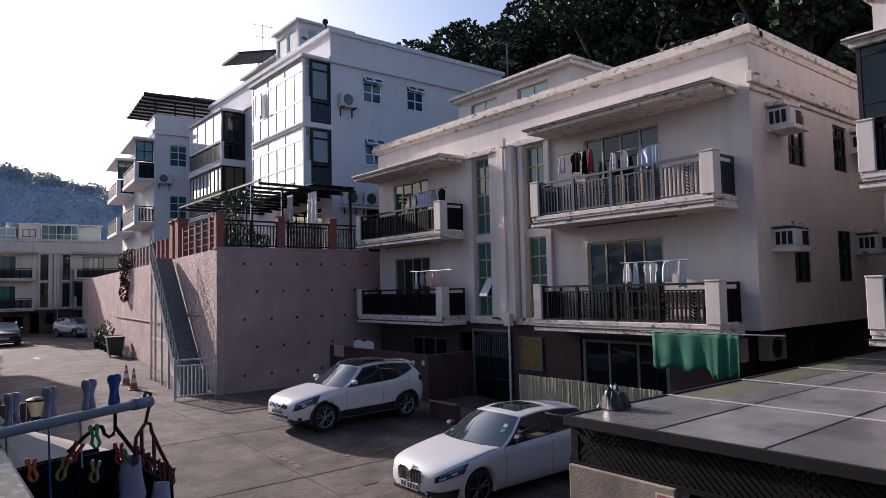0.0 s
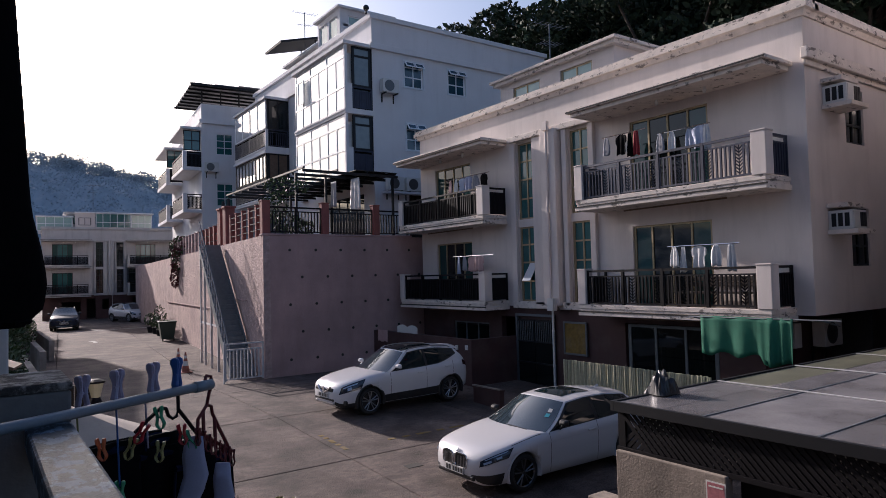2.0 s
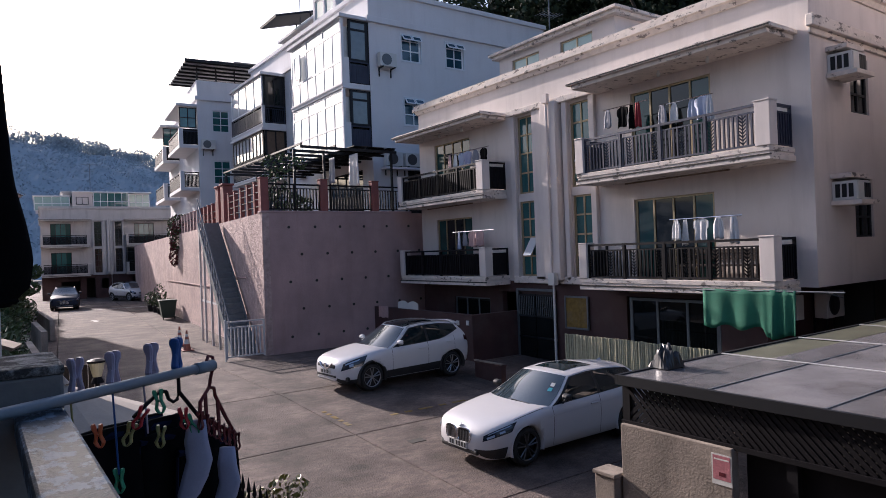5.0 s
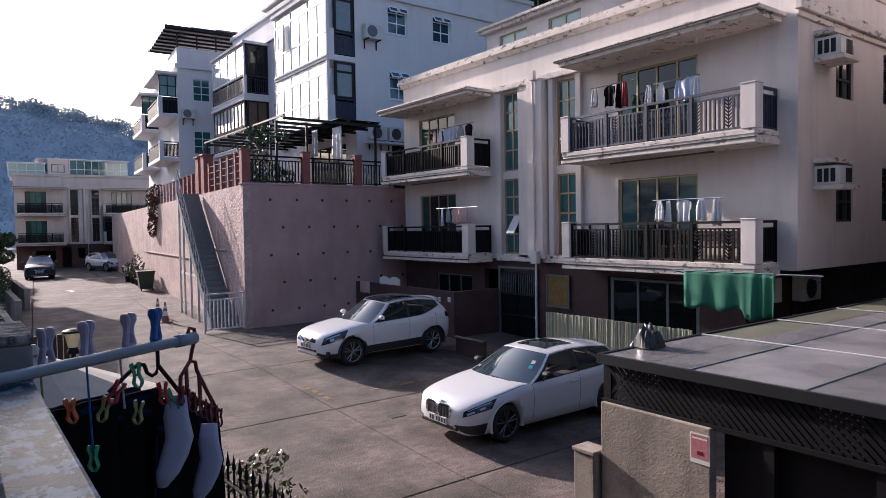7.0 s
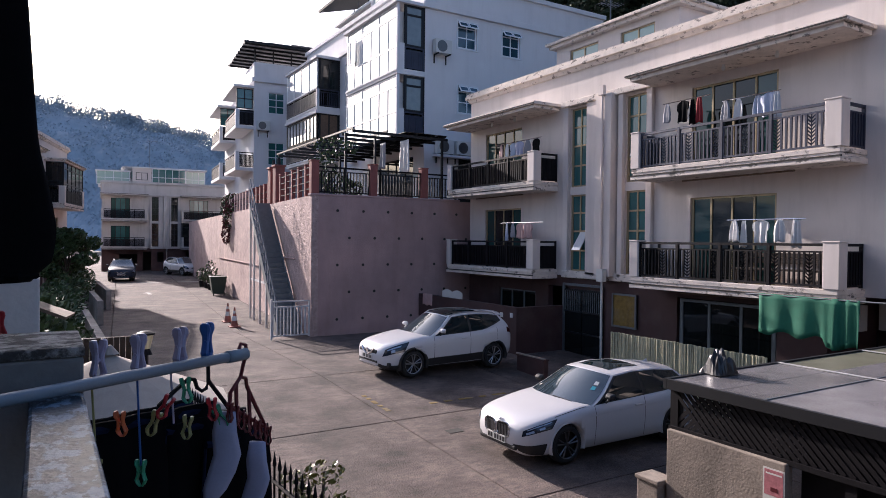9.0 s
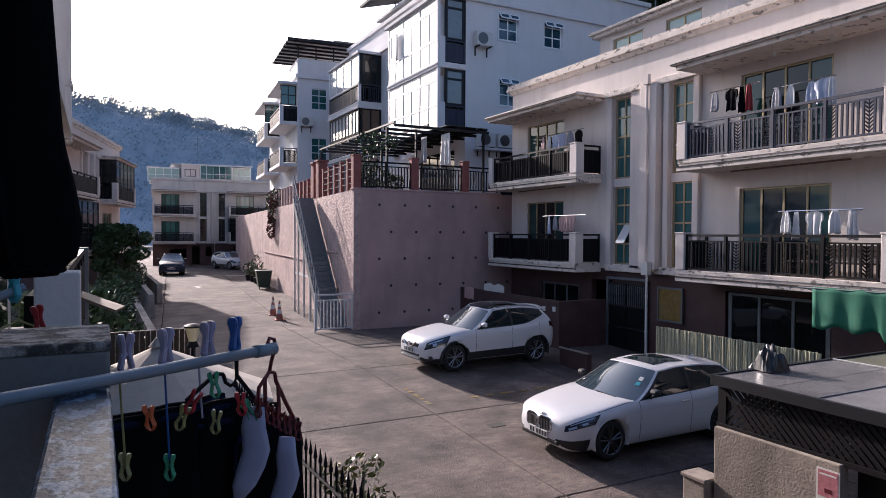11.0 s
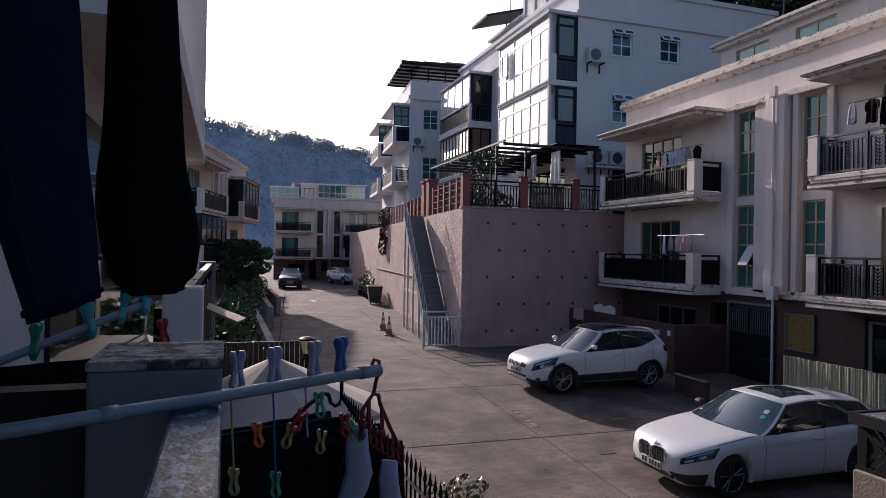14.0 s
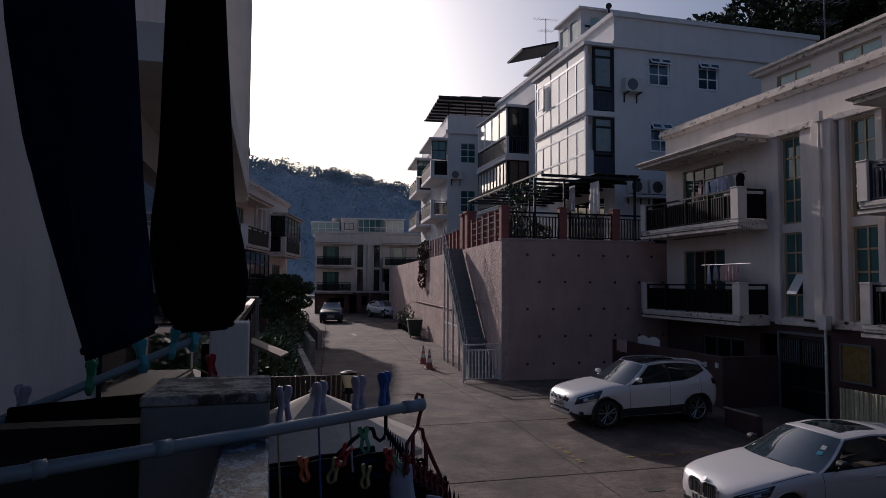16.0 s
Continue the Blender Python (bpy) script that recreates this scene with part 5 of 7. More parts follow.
for k in range(15):
    y = 7.6 + 0.95 * k
    x = street(y) + 0.13
    part("post", boxes(((x - 0.09, y - 0.09, -0.02), (x + 0.09, y + 0.09, 0.95)), ((x - 0.105, y - 0.105, 0.95), (x + 0.105, y + 0.105, 1.0))), "terracotta" if k < 5 else "pink", tr, bevel=0.01)
    if k:
        for z in (0.3, 0.6):
            part("rail", boxes(((x - 0.06, y - 0.86, z), (x - 0.03, y - 0.09, z + 0.035))), "iron", tr)
for y in (6.1, 7.15):
    x = street(y) + 0.2
    p = part("gate_pillar", boxes(((x - 0.2, y - 0.2, -0.02), (x + 0.2, y + 0.2, 1.55)), ((x - 0.25, y - 0.25, 1.55), (x + 0.25, y + 0.25, 1.63))), "terracotta", tr, bevel=0.012)
    bm = bmesh.new()
    rod(bm, (x, y, 1.63), (x, y, 1.95), 0.09, 8, 0.06)
    part("lantern", bm, "frame_dark", p)

pg = thing("pergola", "dark steel pergola with a sheet roof on the terrace", "pergola", pose(0, 0, TZ))
for x, y in ((3.4, 2.2), (3.4, 5.8), (3.4, 9.8), (1.9, 1.6), (5.9, 1.2)):
    part("post", boxes(((x - 0.04, y - 0.04, -0.02), (x + 0.04, y + 0.04, 2.5))), "frame_dark", pg)
for k in range(10):
    y = 1.2 + 1.0 * k
    part("rafter", boxes(((2.0, y - 0.03, 2.5), (6.15, y + 0.03, 2.6))), "frame_dark", pg)
for x in (2.0, 3.4, 4.7, 6.0):
    part("purlin", boxes(((x - 0.03, 1.1, 2.61), (x + 0.03, 10.4, 2.68))), "frame_dark", pg)
part("sheet", boxes(((4.2, 1.15, 2.69), (6.1, 10.4, 2.71))), "glass_dark", pg)

# balcony bench
bench = thing("bench", "dark slatted wooden bench against the balcony wall", "bench", pose(6.1, -15.15 + BALC[0][0] + 0.75, FL[0] + 0.06))
for k in range(4):
    part("seat_slat", boxes(((-0.50 + 0.11 * k, 0, 0.40), (-0.41 + 0.11 * k, 1.9, 0.435))), "wood_dark", bench)
for k in range(2):
    part("back_slat", boxes(((-0.06, 0, 0.55 + 0.13 * k), (-0.03, 1.9, 0.65 + 0.13 * k))), "wood_dark", bench)
for y in (0.06, 1.78):
    part("rear_leg", boxes(((-0.115, y, 0), (-0.062, y + 0.06, 0.80))), "wood_dark", bench)
    part("front_leg", boxes(((-0.49, y, 0), (-0.43, y + 0.06, 0.398))), "wood_dark", bench)

# laundry
def garment(name, label, m, pts, mat, parent_cat="clothing", wave=0.035, nz=10, seed=1):
    """A hanging garment: pts are (half width, drop) down its length."""
    r = random.Random(seed)
    bm = bmesh.new()
    pts = np.array(pts, float)
    rows = []
    nx = 8
    for j in range(nz + 1):
        d = pts[-1, 1] * j / nz
        w = np.interp(d, pts[:, 1], pts[:, 0])
        ph = r.uniform(-0.3, 0.3)
        rows.append([bm.verts.new((wave * math.sin(i * 1.9 + ph + seed) * (0.3 + j / nz), -w + 2 * w * i / nx, -d - 0.02 * math.sin(i * 1.3 + seed) * j / nz)) for i in range(nx + 1)])
    for a, b in zip(rows, rows[1:]):
        for i in range(nx):
            bm.faces.new((a[i], a[i + 1], b[i + 1], b[i]))
    ob = solid(name, bm, mat, label, parent_cat, m, smooth=True)
    mod = ob.modifiers.new("t", 'SOLIDIFY')
    mod.thickness = 0.012
    return ob


for nm, c in (("white_cotton", (0.65, 0.64, 0.63)), ("red_cotton", (0.28, 0.015, 0.02)), ("pale_blue_cotton", (0.42, 0.46, 0.58)), ("rose_cotton", (0.50, 0.33, 0.31)), ("grey_cotton", (0.25, 0.25, 0.28)), ("lilac_sock", (0.36, 0.37, 0.50)),
              ("leaf_yellow", (0.16, 0.15, 0.035)), ("blue_plastic", (0.03, 0.10, 0.32)), ("lilac_plastic", (0.36, 0.34, 0.46)), ("green_plastic_peg", (0.03, 0.25, 0.13)), ("red_plastic", (0.35, 0.02, 0.03)), ("orange_peg", (0.5, 0.12, 0.04)), ("olive_peg", (0.25, 0.25, 0.10)), ("dark_red_plastic", (0.10, 0.012, 0.018)), ("pale_pipe", (0.17, 0.22, 0.27))):
    M[nm] = material(nm, c, 0.75 if "cotton" in nm or "sock" in nm else 0.4, vary=0.12, scale=15, grain=200, bump=0.05)

# ---- yard ----
low_wall = tagged(new("yard_wall"), "low dark maroon yard wall with a pale top", "yard wall", kind="structure")
part("wall", boxes(((4.2, -6.0, -0.4), (4.4, -0.05, 1.36))), "maroon", low_wall)
part("return_wall", boxes(((4.4, -6.0, -0.4), (6.05, -5.8, 1.36))), "maroon", low_wall)
solid("door_step", boxes(((3.0, -8.7, -0.4), (3.16, -7.6, 0.30)), ((2.98, -8.72, 0.30), (3.18, -7.58, 0.34))), "maroon", "low dark ramp wall with a pale top edge", "low wall", bevel=0.01)
solid("ramp_coping", boxes(((2.98, -8.72, 0.341), (3.06, -7.58, 0.375))), "wall_conc", "pale worn edge on the low ramp wall", "coping", bevel=0.006)
g2 = thing("yard_gate", "dark steel double gate under the house", "gate", pose(6.06, -7.62, -0.2))
for k in range(2):
    leaf = part("gate_leaf", boxes(((-0.03, 0.02 + 0.78 * k, 0.1), (0.0, 0.76 + 0.78 * k, 2.1))), "glass_dark", g2)
    for z in (0.1, 0.75, 1.4, 2.04):
        part("cross_rail", boxes(((-0.05, 0.02 + 0.78 * k, z), (-0.03, 0.76 + 0.78 * k, z + 0.05))), "frame_dark", leaf)
    for j in range(9):
        part("bar", boxes(((-0.048, 0.08 + 0.78 * k + 0.08 * j, 1.45), (-0.032, 0.095 + 0.78 * k + 0.08 * j, 2.04))), "galv", leaf)
part("frame", boxes(((-0.06, -0.06, 0), (0.0, 0.015, 2.2)), ((-0.06, 1.555, 0), (0.0, 1.63, 2.2)), ((-0.06, -0.06, 2.2), (0, 1.63, 2.27))), "galv", g2)
yd = thing("window_shutter", "ochre panel in a steel frame on the maroon wall", "shutter", pose(6.07, -8.95, 0.95))
part("frame", boxes(((-0.05, 0, 0), (0, 0.05, 0.95)), ((-0.05, 0.85, 0), (0, 0.9, 0.95)), ((-0.05, 0.05, 0), (0, 0.85, 0.05)), ((-0.05, 0.05, 0.9), (0, 0.85, 0.95))), "galv", yd)
part("panel", boxes(((-0.03, 0.05, 0.05), (-0.01, 0.85, 0.9))), "yellow", yd)
garment("pink_towel", "faded pink towel hung over the yard wall", pose(4.17, -0.75, 1.40, 0, 0, 4), [(0.30, 0), (0.30, 0.42)], "rose_cotton", seed=71, wave=0.012)
bm = bmesh.new()
tops = [(0.16 * i, 1.56 + 0.08 * abs(math.sin(0.5 * math.pi * i / 2))) for i in range(9)]
for dx in (0, 0.03):
    bm.faces.new([bm.verts.new((4.28 + dx, -1.6 - y, z)) for y, z in [(0, 1.36)] + tops + [(1.28, 1.36)]])
solid("garden_board", bm, "plastic_white", "white scalloped board behind the yard wall", "board")
for y, z in ((-5.85, 1.05), (-5.35, 1.02)):
    solid("switch_box", boxes(((4.16, y, z), (4.197, y + 0.12, z + 0.14))), "plastic_white", "small white electric box on the maroon wall", "switch box", bevel=0.006)
sd = thing("sliding_door", "grey framed glass sliding door on the ground floor", "door", pose(6.1, -12.95, -0.36))
glazing("door", sd, 0.05, 2.65, 0.05, 2.28, lambda u, z, d: (d, u, z), 3, 1, "galv", "glass_dark", bar=0.07)

fence = thing("bamboo_fence", "pale bamboo screen fence behind the parked car", "fence", pose(4.25, -13.9, 0))
bm = bmesh.new()
rod(bm, (0, 0, -0.4), (0, 0, 1.12), 0.024, 7)
cane = mesh_of(bm, "cane", "bamboo")
rnd = random.Random(4)
for k in range(92):
    o = part("cane", cane, "bamboo", fence)
    o.matrix_local = pose(rnd.uniform(-0.006, 0.006), 0.045 * k, rnd.uniform(-0.012, 0.008), 0, rnd.uniform(-1, 1), 0)
for z in (0.1, 0.85):
    bm = bmesh.new()
    rod(bm, (0.03, -0.03, z), (0.03, 4.15, z), 0.018, 6)
    part("cross_pole", bm, "wood", fence)

# shed with lattice
M["roof_green"] = material("olive_roof_sheet", (0.16, 0.16, 0.11), 0.35, vary=0.3, scale=2, stain=0.4, bump=0.1, island=0.15)
shed = thing("shed", "low shed with a grey sheet roof and black lattice", "shed", pose(0, 0, 0))
SX, SY, SZ = -1.82, -16.62, 1.80
ex = [SX, 0.25, 2.3, 4.35, 6.4, 8.45]
ey = [SY, SY - 0.62, -17.75, -18.9, -20.05, -21.2, -22.4]
rnd = random.Random(5)
for a, b in zip(ex, ex[1:]):
    for c, d in zip(ey, ey[1:]):
        dz = rnd.uniform(-0.006, 0.006)
        part("roof_sheet", boxes(((a + 0.008, c - 0.008, SZ - 0.012 + dz), (b - 0.008, d + 0.008, SZ + dz))), "roof_green" if c == SY and a > 0 else "roof_sheet", shed)
for b in ex[1:-1]:
    part("joint_strip", boxes(((b - 0.02, SY, SZ + 0.008), (b + 0.02, -22.4, SZ + 0.018))), "gate_paint", shed)
for c in ey[2:-1]:
    part("joint_strip", boxes(((SX, c - 0.012, SZ + 0.007), (8.45, c + 0.012, SZ + 0.013))), "galv", shed)
part("roof_edge", boxes(((SX - 0.05, SY + 0.0, SZ - 0.10), (SX, -22.4, SZ + 0.012))), "frame_dark", shed)
part("far_edge", boxes(((SX - 0.05, SY + 0.003, SZ - 0.10), (8.45, SY + 0.05, SZ + 0.014))), "frame_dark", shed)
part("roof_beam", boxes(((SX + 0.05, SY - 0.1, SZ - 0.14), (8.4, SY - 0.02, SZ - 0.02))), "frame_dark", shed)
bm = bmesh.new()
x = SX + 0.02
for k in range(74):
    y0 = SY - 0.03 - 0.085 * k
    for sg in (1, -1):
        a = Vector((x + (0.006 if sg > 0 else -0.006), y0, 1.29 if sg > 0 else 1.71))
        b = Vector((x + (0.006 if sg > 0 else -0.006), y0 - 0.42, 1.71 if sg > 0 else 1.29))
        off = Vector((0, 0.0155, 0.0155 * sg))
        v = [bm.verts.new(p) for p in (a - off, b - off, b + off, a + off)]
        v2 = [bm.verts.new(p.co + Vector((0.008, 0, 0))) for p in v]
        bm.faces.new(v), bm.faces.new(v2[::-1])
        for i in range(4):
            bm.faces.new((v[i], v[(i + 1) % 4], v2[(i + 1) % 4], v2[i]))
tagged(part("lattice", bm, "iron", shed), kind="stuff")
part("lattice_rail", boxes(((SX - 0.01, SY, 1.24), (SX + 0.05, -22.4, 1.29))), "iron", shed)
for k in range(7):
    y = SY - 0.05 - 0.95 * k
    part("post", boxes(((SX + 0.02, y - 0.05, -0.4), (SX + 0.10, y + 0.05, SZ - 0.1))), "iron", shed)
part("screen", boxes(((SX + 0.12, -22.3, -0.4), (SX + 0.16, SY - 1.45, 1.24))), "iron", shed)
# Dark panels added behind the lattice for the shed's shaded inside.
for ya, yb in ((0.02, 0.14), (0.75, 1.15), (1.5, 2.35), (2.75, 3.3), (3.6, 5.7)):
    part("lattice_shade_panel", boxes(((SX + 0.05, SY - yb, 1.29), (SX + 0.06, SY - ya, 1.74))), "inner_shade", shed)
part("back_shade_screen", boxes(((1.5, -22.3, -0.4), (1.56, SY - 0.2, SZ - 0.15))), "inner_shade", shed)
gw = solid("concrete_wall", boxes(((SX - 0.06, -18.02, -0.42), (SX + 0.06, SY - 0.02, 1.26))), "wall_conc", "stained bare concrete wall under the lattice", "wall", kind="structure", bevel=0.012)
solid("concrete_stub", boxes(((SX - 0.15, SY + 0.02, -0.42), (SX + 0.1, SY + 0.32, 0.62)), ((SX - 0.17, SY + 0.0, 0.62), (SX + 0.12, SY + 0.34, 0.67))), "wall_conc", "short weathered concrete post at the wall end", "post", bevel=0.012)
nt = thing("notice", "small pink and white notice stuck on the concrete wall", "notice", pose(SX - 0.064, -17.90, 0.88))
part("sheet", boxes(((-0.003, -0.12, 0), (0, 0.10, 0.31))), "plastic_white", nt)
part("picture", boxes(((-0.005, -0.105, 0.05), (-0.003, 0.085, 0.295))), "notice_pink", nt)
part("picture_bar", boxes(((-0.007, -0.05, 0.09), (-0.005, 0.02, 0.13))), "dark_red_plastic", nt)
part("text_bar", boxes(((-0.007, -0.09, 0.25), (-0.005, 0.07, 0.265))), "plastic_white", nt)
cv = bmesh.new()
rc = random.Random(31)
grid = [[cv.verts.new((0.055 * i - 0.02 * math.sin(j), 0.06 * j - 0.42, 0.0 if i in (0, 9) or j in (0, 7) else 0.05 + 0.10 * math.sin(i / 9 * math.pi) * math.sin(j / 7 * math.pi) + rc.uniform(-0.035, 0.035))) for j in range(8)] for i in range(10)]
for i in range(9):
    for j in range(7):
        cv.faces.new((grid[i][j], grid[i + 1][j], grid[i + 1][j + 1], grid[i][j + 1]))
solid("folded_cover", cv, "cover_black", "dark folded plastic cover on the shed roof edge", "cover", pose(-1.22, SY + 0.10, SZ + 0.014) @ Matrix.Diagonal((0.75, 0.75, 1.7, 1)))

# worn yellow bay marks and drain
dr = thing("drain_cover", "small cast iron drain covers in the concrete", "drain cover", pose(-1.2, -11.05, fall(-11.05)))
for k in range(2):
    part("cover", boxes(((-0.16 + 0.02 * k, -0.2 + 0.42 * k, 0.0), (0.16, 0.15 + 0.42 * k, 0.008))), "joint", dr)
for k, (x, y, w, l) in enumerate(((-1.45, -11.75, 0.9, 0.14), (-1.75, -12.3, 0.12, 1.0), (-0.7, -9.4, 2.2, 0.10), (-1.8, -9.6, 0.1, 1.4))):
    bm = bmesh.new()
    n = 12
    for i in range(n):
        a, b = (i / n, (i + 1) / n)
        xa, xb = (x + w * a, x + w * b) if w > l else (x, x + w)
        ya, yb = (y, y + l) if w > l else (y + l * a, y + l * b)
        if (i * 7 + k) % 5 < 3:
            box(bm, (xa, ya, fall(ya) - 0.004), (xb, yb, fall(yb) + 0.003))
    tagged(solid("bay_line", bm, "yellow", "worn yellow parking bay line on the concrete", "road marking", kind="structure"))


# ---- fittings on the houses ----
def air_con(m, group):
    a = thing("air_conditioner", "white window air conditioner on a concrete ledge", "air conditioner", m, group)
    part("casing", boxes(((0, -0.48, 0), (0.64, 0.0, 0.40))), "plastic_white", a, bevel=0.012)
    part("front_panel", boxes(((0.03, -0.50, 0.03), (0.30, -0.48, 0.37))), "plastic_white", a)
    for k in range(3):
        part("louvre_panel", boxes(((0.33 + 0.10 * k, -0.497, 0.05), (0.41 + 0.10 * k, -0.482, 0.35))), "frame_dark", a)
    for k in range(3):
        part("side_louvre", boxes(((-0.012, -0.42 + 0.13 * k, 0.06), (0.0, -0.33 + 0.13 * k, 0.34))), "frame_dark", a)
    part("ledge", boxes(((-0.06, -0.60, -0.10), (0.75, 0.0, -0.005))), "cream_trim", a, bevel=0.01)
    part("hood", boxes(((-0.06, -0.42, 0.46), (0.75, 0.0, 0.56))), "cream_trim", a, bevel=0.01)


for x, z in ((6.82, 6.75), (6.82, 4.08), (11.6, 4.1), (11.6, 6.8)):
    air_con(pose(x, -15.153, z), "window air conditioners of the cream house")


def outdoor_unit(m, on_wall=True):
    a = thing("outdoor_unit", "white split air conditioner unit with a round fan grille", "air conditioner", m, "split units")
    part("casing", boxes(((0, -0.38, 0), (0.85, -0.08, 0.62))), "plastic_white", a, bevel=0.02)
    bm = bmesh.new()
    rod(bm, (0.33, -0.381, 0.31), (0.33, -0.395, 0.31), 0.25, 24)
    part("fan_grille", bm, "dark_alloy", a)
    bm = bmesh.new()
    rod(bm, (0.33, -0.395, 0.31), (0.33, -0.402, 0.31), 0.07, 16)
    part("fan_hub", bm, "dark_alloy", a)
    for x in (0.1, 0.7):
        part("bracket", boxes(((x, -0.42, -0.05), (x + 0.05, 0.0, 0.0)), ((x, -0.04, -0.4), (x + 0.05, 0.0, -0.05))), "frame_dark", a)


outdoor_unit(pose(6.85, 3.756, TZ + 6.75))
outdoor_unit(pose(7.0, 3.756, TZ + 2.35))
outdoor_unit(pose(8.0, 3.756, TZ + 2.35))
outdoor_unit(pose(4.15, 21.995, TZ + 5.6, 0, 0, -5))
outdoor_unit(pose(8.0, -14.053, 1.45))
solid("meter_box", boxes(((6.9, -14.30, 1.5), (7.2, -14.053, 2.05))), "plastic_white", "grey white meter box on the side wall", "meter box", bevel=0.01)
solid("drip_ledge", boxes(((6.9, 3.3, TZ + 2.2), (9.1, 3.757, TZ + 2.3))), "white", "concrete ledge carrying two air conditioner units", "ledge", kind="structure")


def finial(m):
    f = thing("roof_ornament", "small globe lamp on the parapet", "lamp", m, "parapet lamps")
    bm = bmesh.new()
    rod(bm, (0, 0, 0), (0, 0, 0.16), 0.06, 10, 0.03)
    part("stem", bm, "frame_dark", f)
    bm = bmesh.new()
    bmesh.ops.create_uvsphere(bm, u_segments=12, v_segments=8, radius=0.14, matrix=Matrix.Translation((0, 0, 0.28)))
    part("globe", bm, "glass_dark", f, smooth=True)


for p in ((6.3, -14.9, 8.9), (6.35, 3.9, TZ + 10.32), (6.3, -17.75, 8.9)):
    finial(pose(*p))


def antenna(m, h):
    a = thing("antenna", "television antenna on a thin mast", "antenna", m, "rooftop antennas")
    bm = bmesh.new()
    rod(bm, (0, 0, 0), (0, 0, h), 0.025, 6)
    part("mast", bm, "galv", a)
    for z, l in ((h - 0.1, 0.75), (h - 0.8, 0.45)):
        bm = bmesh.new()
        rod(bm, (-l, 0, z), (l, 0, z + 0.08), 0.012, 5)
        boom = part("boom", bm, "galv", a)
        for k in range(7):
            x = -l + 2 * l * k / 6
            bm = bmesh.new()
            rod(bm, (x, -0.25, z + 0.02 + 0.01 * k), (x, 0.25, z + 0.02 + 0.01 * k), 0.008, 4)
            part("element", bm, "galv", boom)


antenna(pose(8.0, 14.4, TZ + 11.75), 2.6)
antenna(pose(9.3, -4.6, 8.1), 4.4)
antenna(pose(1.6, 52.5, 10.35), 3.0)


SHIRT = [(0.07, 0), (0.21, 0.06), (0.20, 0.20), (0.16, 0.24), (0.17, 0.50)]
VEST = [(0.05, 0), (0.11, 0.12), (0.13, 0.25), (0.13, 0.46)]
LONG = [(0.05, 0), (0.07, 0.1), (0.10, 0.45), (0.10, 0.58)]


def rack(x, ya, yb, z, items, seed):
    bm = bmesh.new()
    rod(bm, (0, 0, 0), (0, yb - ya, 0), 0.014, 6)
    solid("drying_rod", bm, "chrome", "thin steel drying rod across the balcony", "drying rod", pose(x, ya, z), "drying rods")
    for k, (y, shape, mat, nm, label) in enumerate(items):
        garment(nm, label, pose(x + 0.02 * (k % 3 - 1), y, z - 0.015, 0, 0, (k * 37 % 30) - 15), shape, mat, seed=seed + k)


rack(5.35, -11.7, -10.35, 6.78, ((-10.5, VEST, "grey_cotton", "vest", "grey and white vest on the balcony"), (-10.95, SHIRT, "black_cloth", "black_shirt", "black shirt drying on a rod"), (-11.2, LONG, "black_cloth", "trousers", "black trousers drying on a rod"), (-11.42, LONG, "red_cotton", "red_dress", "red dress drying on a rod")), 3)
rack(5.4, -13.4, -12.0, 6.58, ((-12.1, VEST, "grey_cotton", "vest", "grey vest drying on a rod"), (-12.4, VEST, "white_cotton", "vest", "white vest drying on a rod"), (-12.85, VEST, "pale_blue_cotton", "blue_shirt", "pale blue shirt drying on a rod"), (-13.15, SHIRT, "pale_blue_cotton", "blue_shirt", "pale blue shirt drying on a rod"), (-13.3, LONG, "white_cotton", "white_towel", "white towel drying on a rod")), 9)
rack(5.35, -14.0, -12.2, 3.86, ((-12.4, VEST, "white_cotton", "white_vest", "white vest drying on a rod"), (-12.62, LONG, "white_cotton", "white_towel", "white towel drying on a rod"), (-13.0, SHIRT, "white_cotton", "white_shirt", "white shirt drying on a rod"), (-13.45, VEST, "white_cotton", "white_vest", "white vest drying on a rod"), (-13.8, LONG, "white_cotton", "white_towel", "white towel drying on a rod")), 15)
rack(5.5, -5.5, -3.1, 6.62, ((-3.4, VEST, "rose_cotton", "shirt", "rose shirt drying on a rod"), (-3.7, VEST, "white_cotton", "shirt", "white shirt drying on a rod"), (-4.0, SHIRT, "pale_blue_cotton", "shirt", "pale blue shirt drying on a rod"), (-4.4, SHIRT, "lilac_sock", "shirt", "lilac shirt drying on a rod"), (-4.8, VEST, "grey_cotton", "shirt", "grey shirt drying on a rod"), (-5.2, SHIRT, "black_cloth", "shirt", "black shirt drying on a rod")), 22)
rack(5.5, -5.6, -3.4, 3.95, ((-3.75, LONG, "pale_blue_cotton", "towel", "pale blue towel drying on a rod"), (-4.05, VEST, "grey_cotton", "shirt", "dark grey shirt drying on a rod"), (-4.45, SHIRT, "rose_cotton", "shirt", "brown rose shirt drying on a rod"), (-4.9, SHIRT, "rose_cotton", "shirt", "rose shirt drying on a rod")), 31)
# green sheet on a pole below the balcony
bm = bmesh.new()
rod(bm, (4.6, -16.3, 2.33), (4.6, -13.2, 2.31), 0.016, 6)
for y in (-16.0, -14.6, -13.25):
    rod(bm, (4.6, y, 2.315), (5.2, y, 2.19), 0.012, 6)
solid("drying_pole", bm, "galv", "grey pole held out below the balcony", "pole")
bm = bmesh.new()
nx, nz = 26, 8
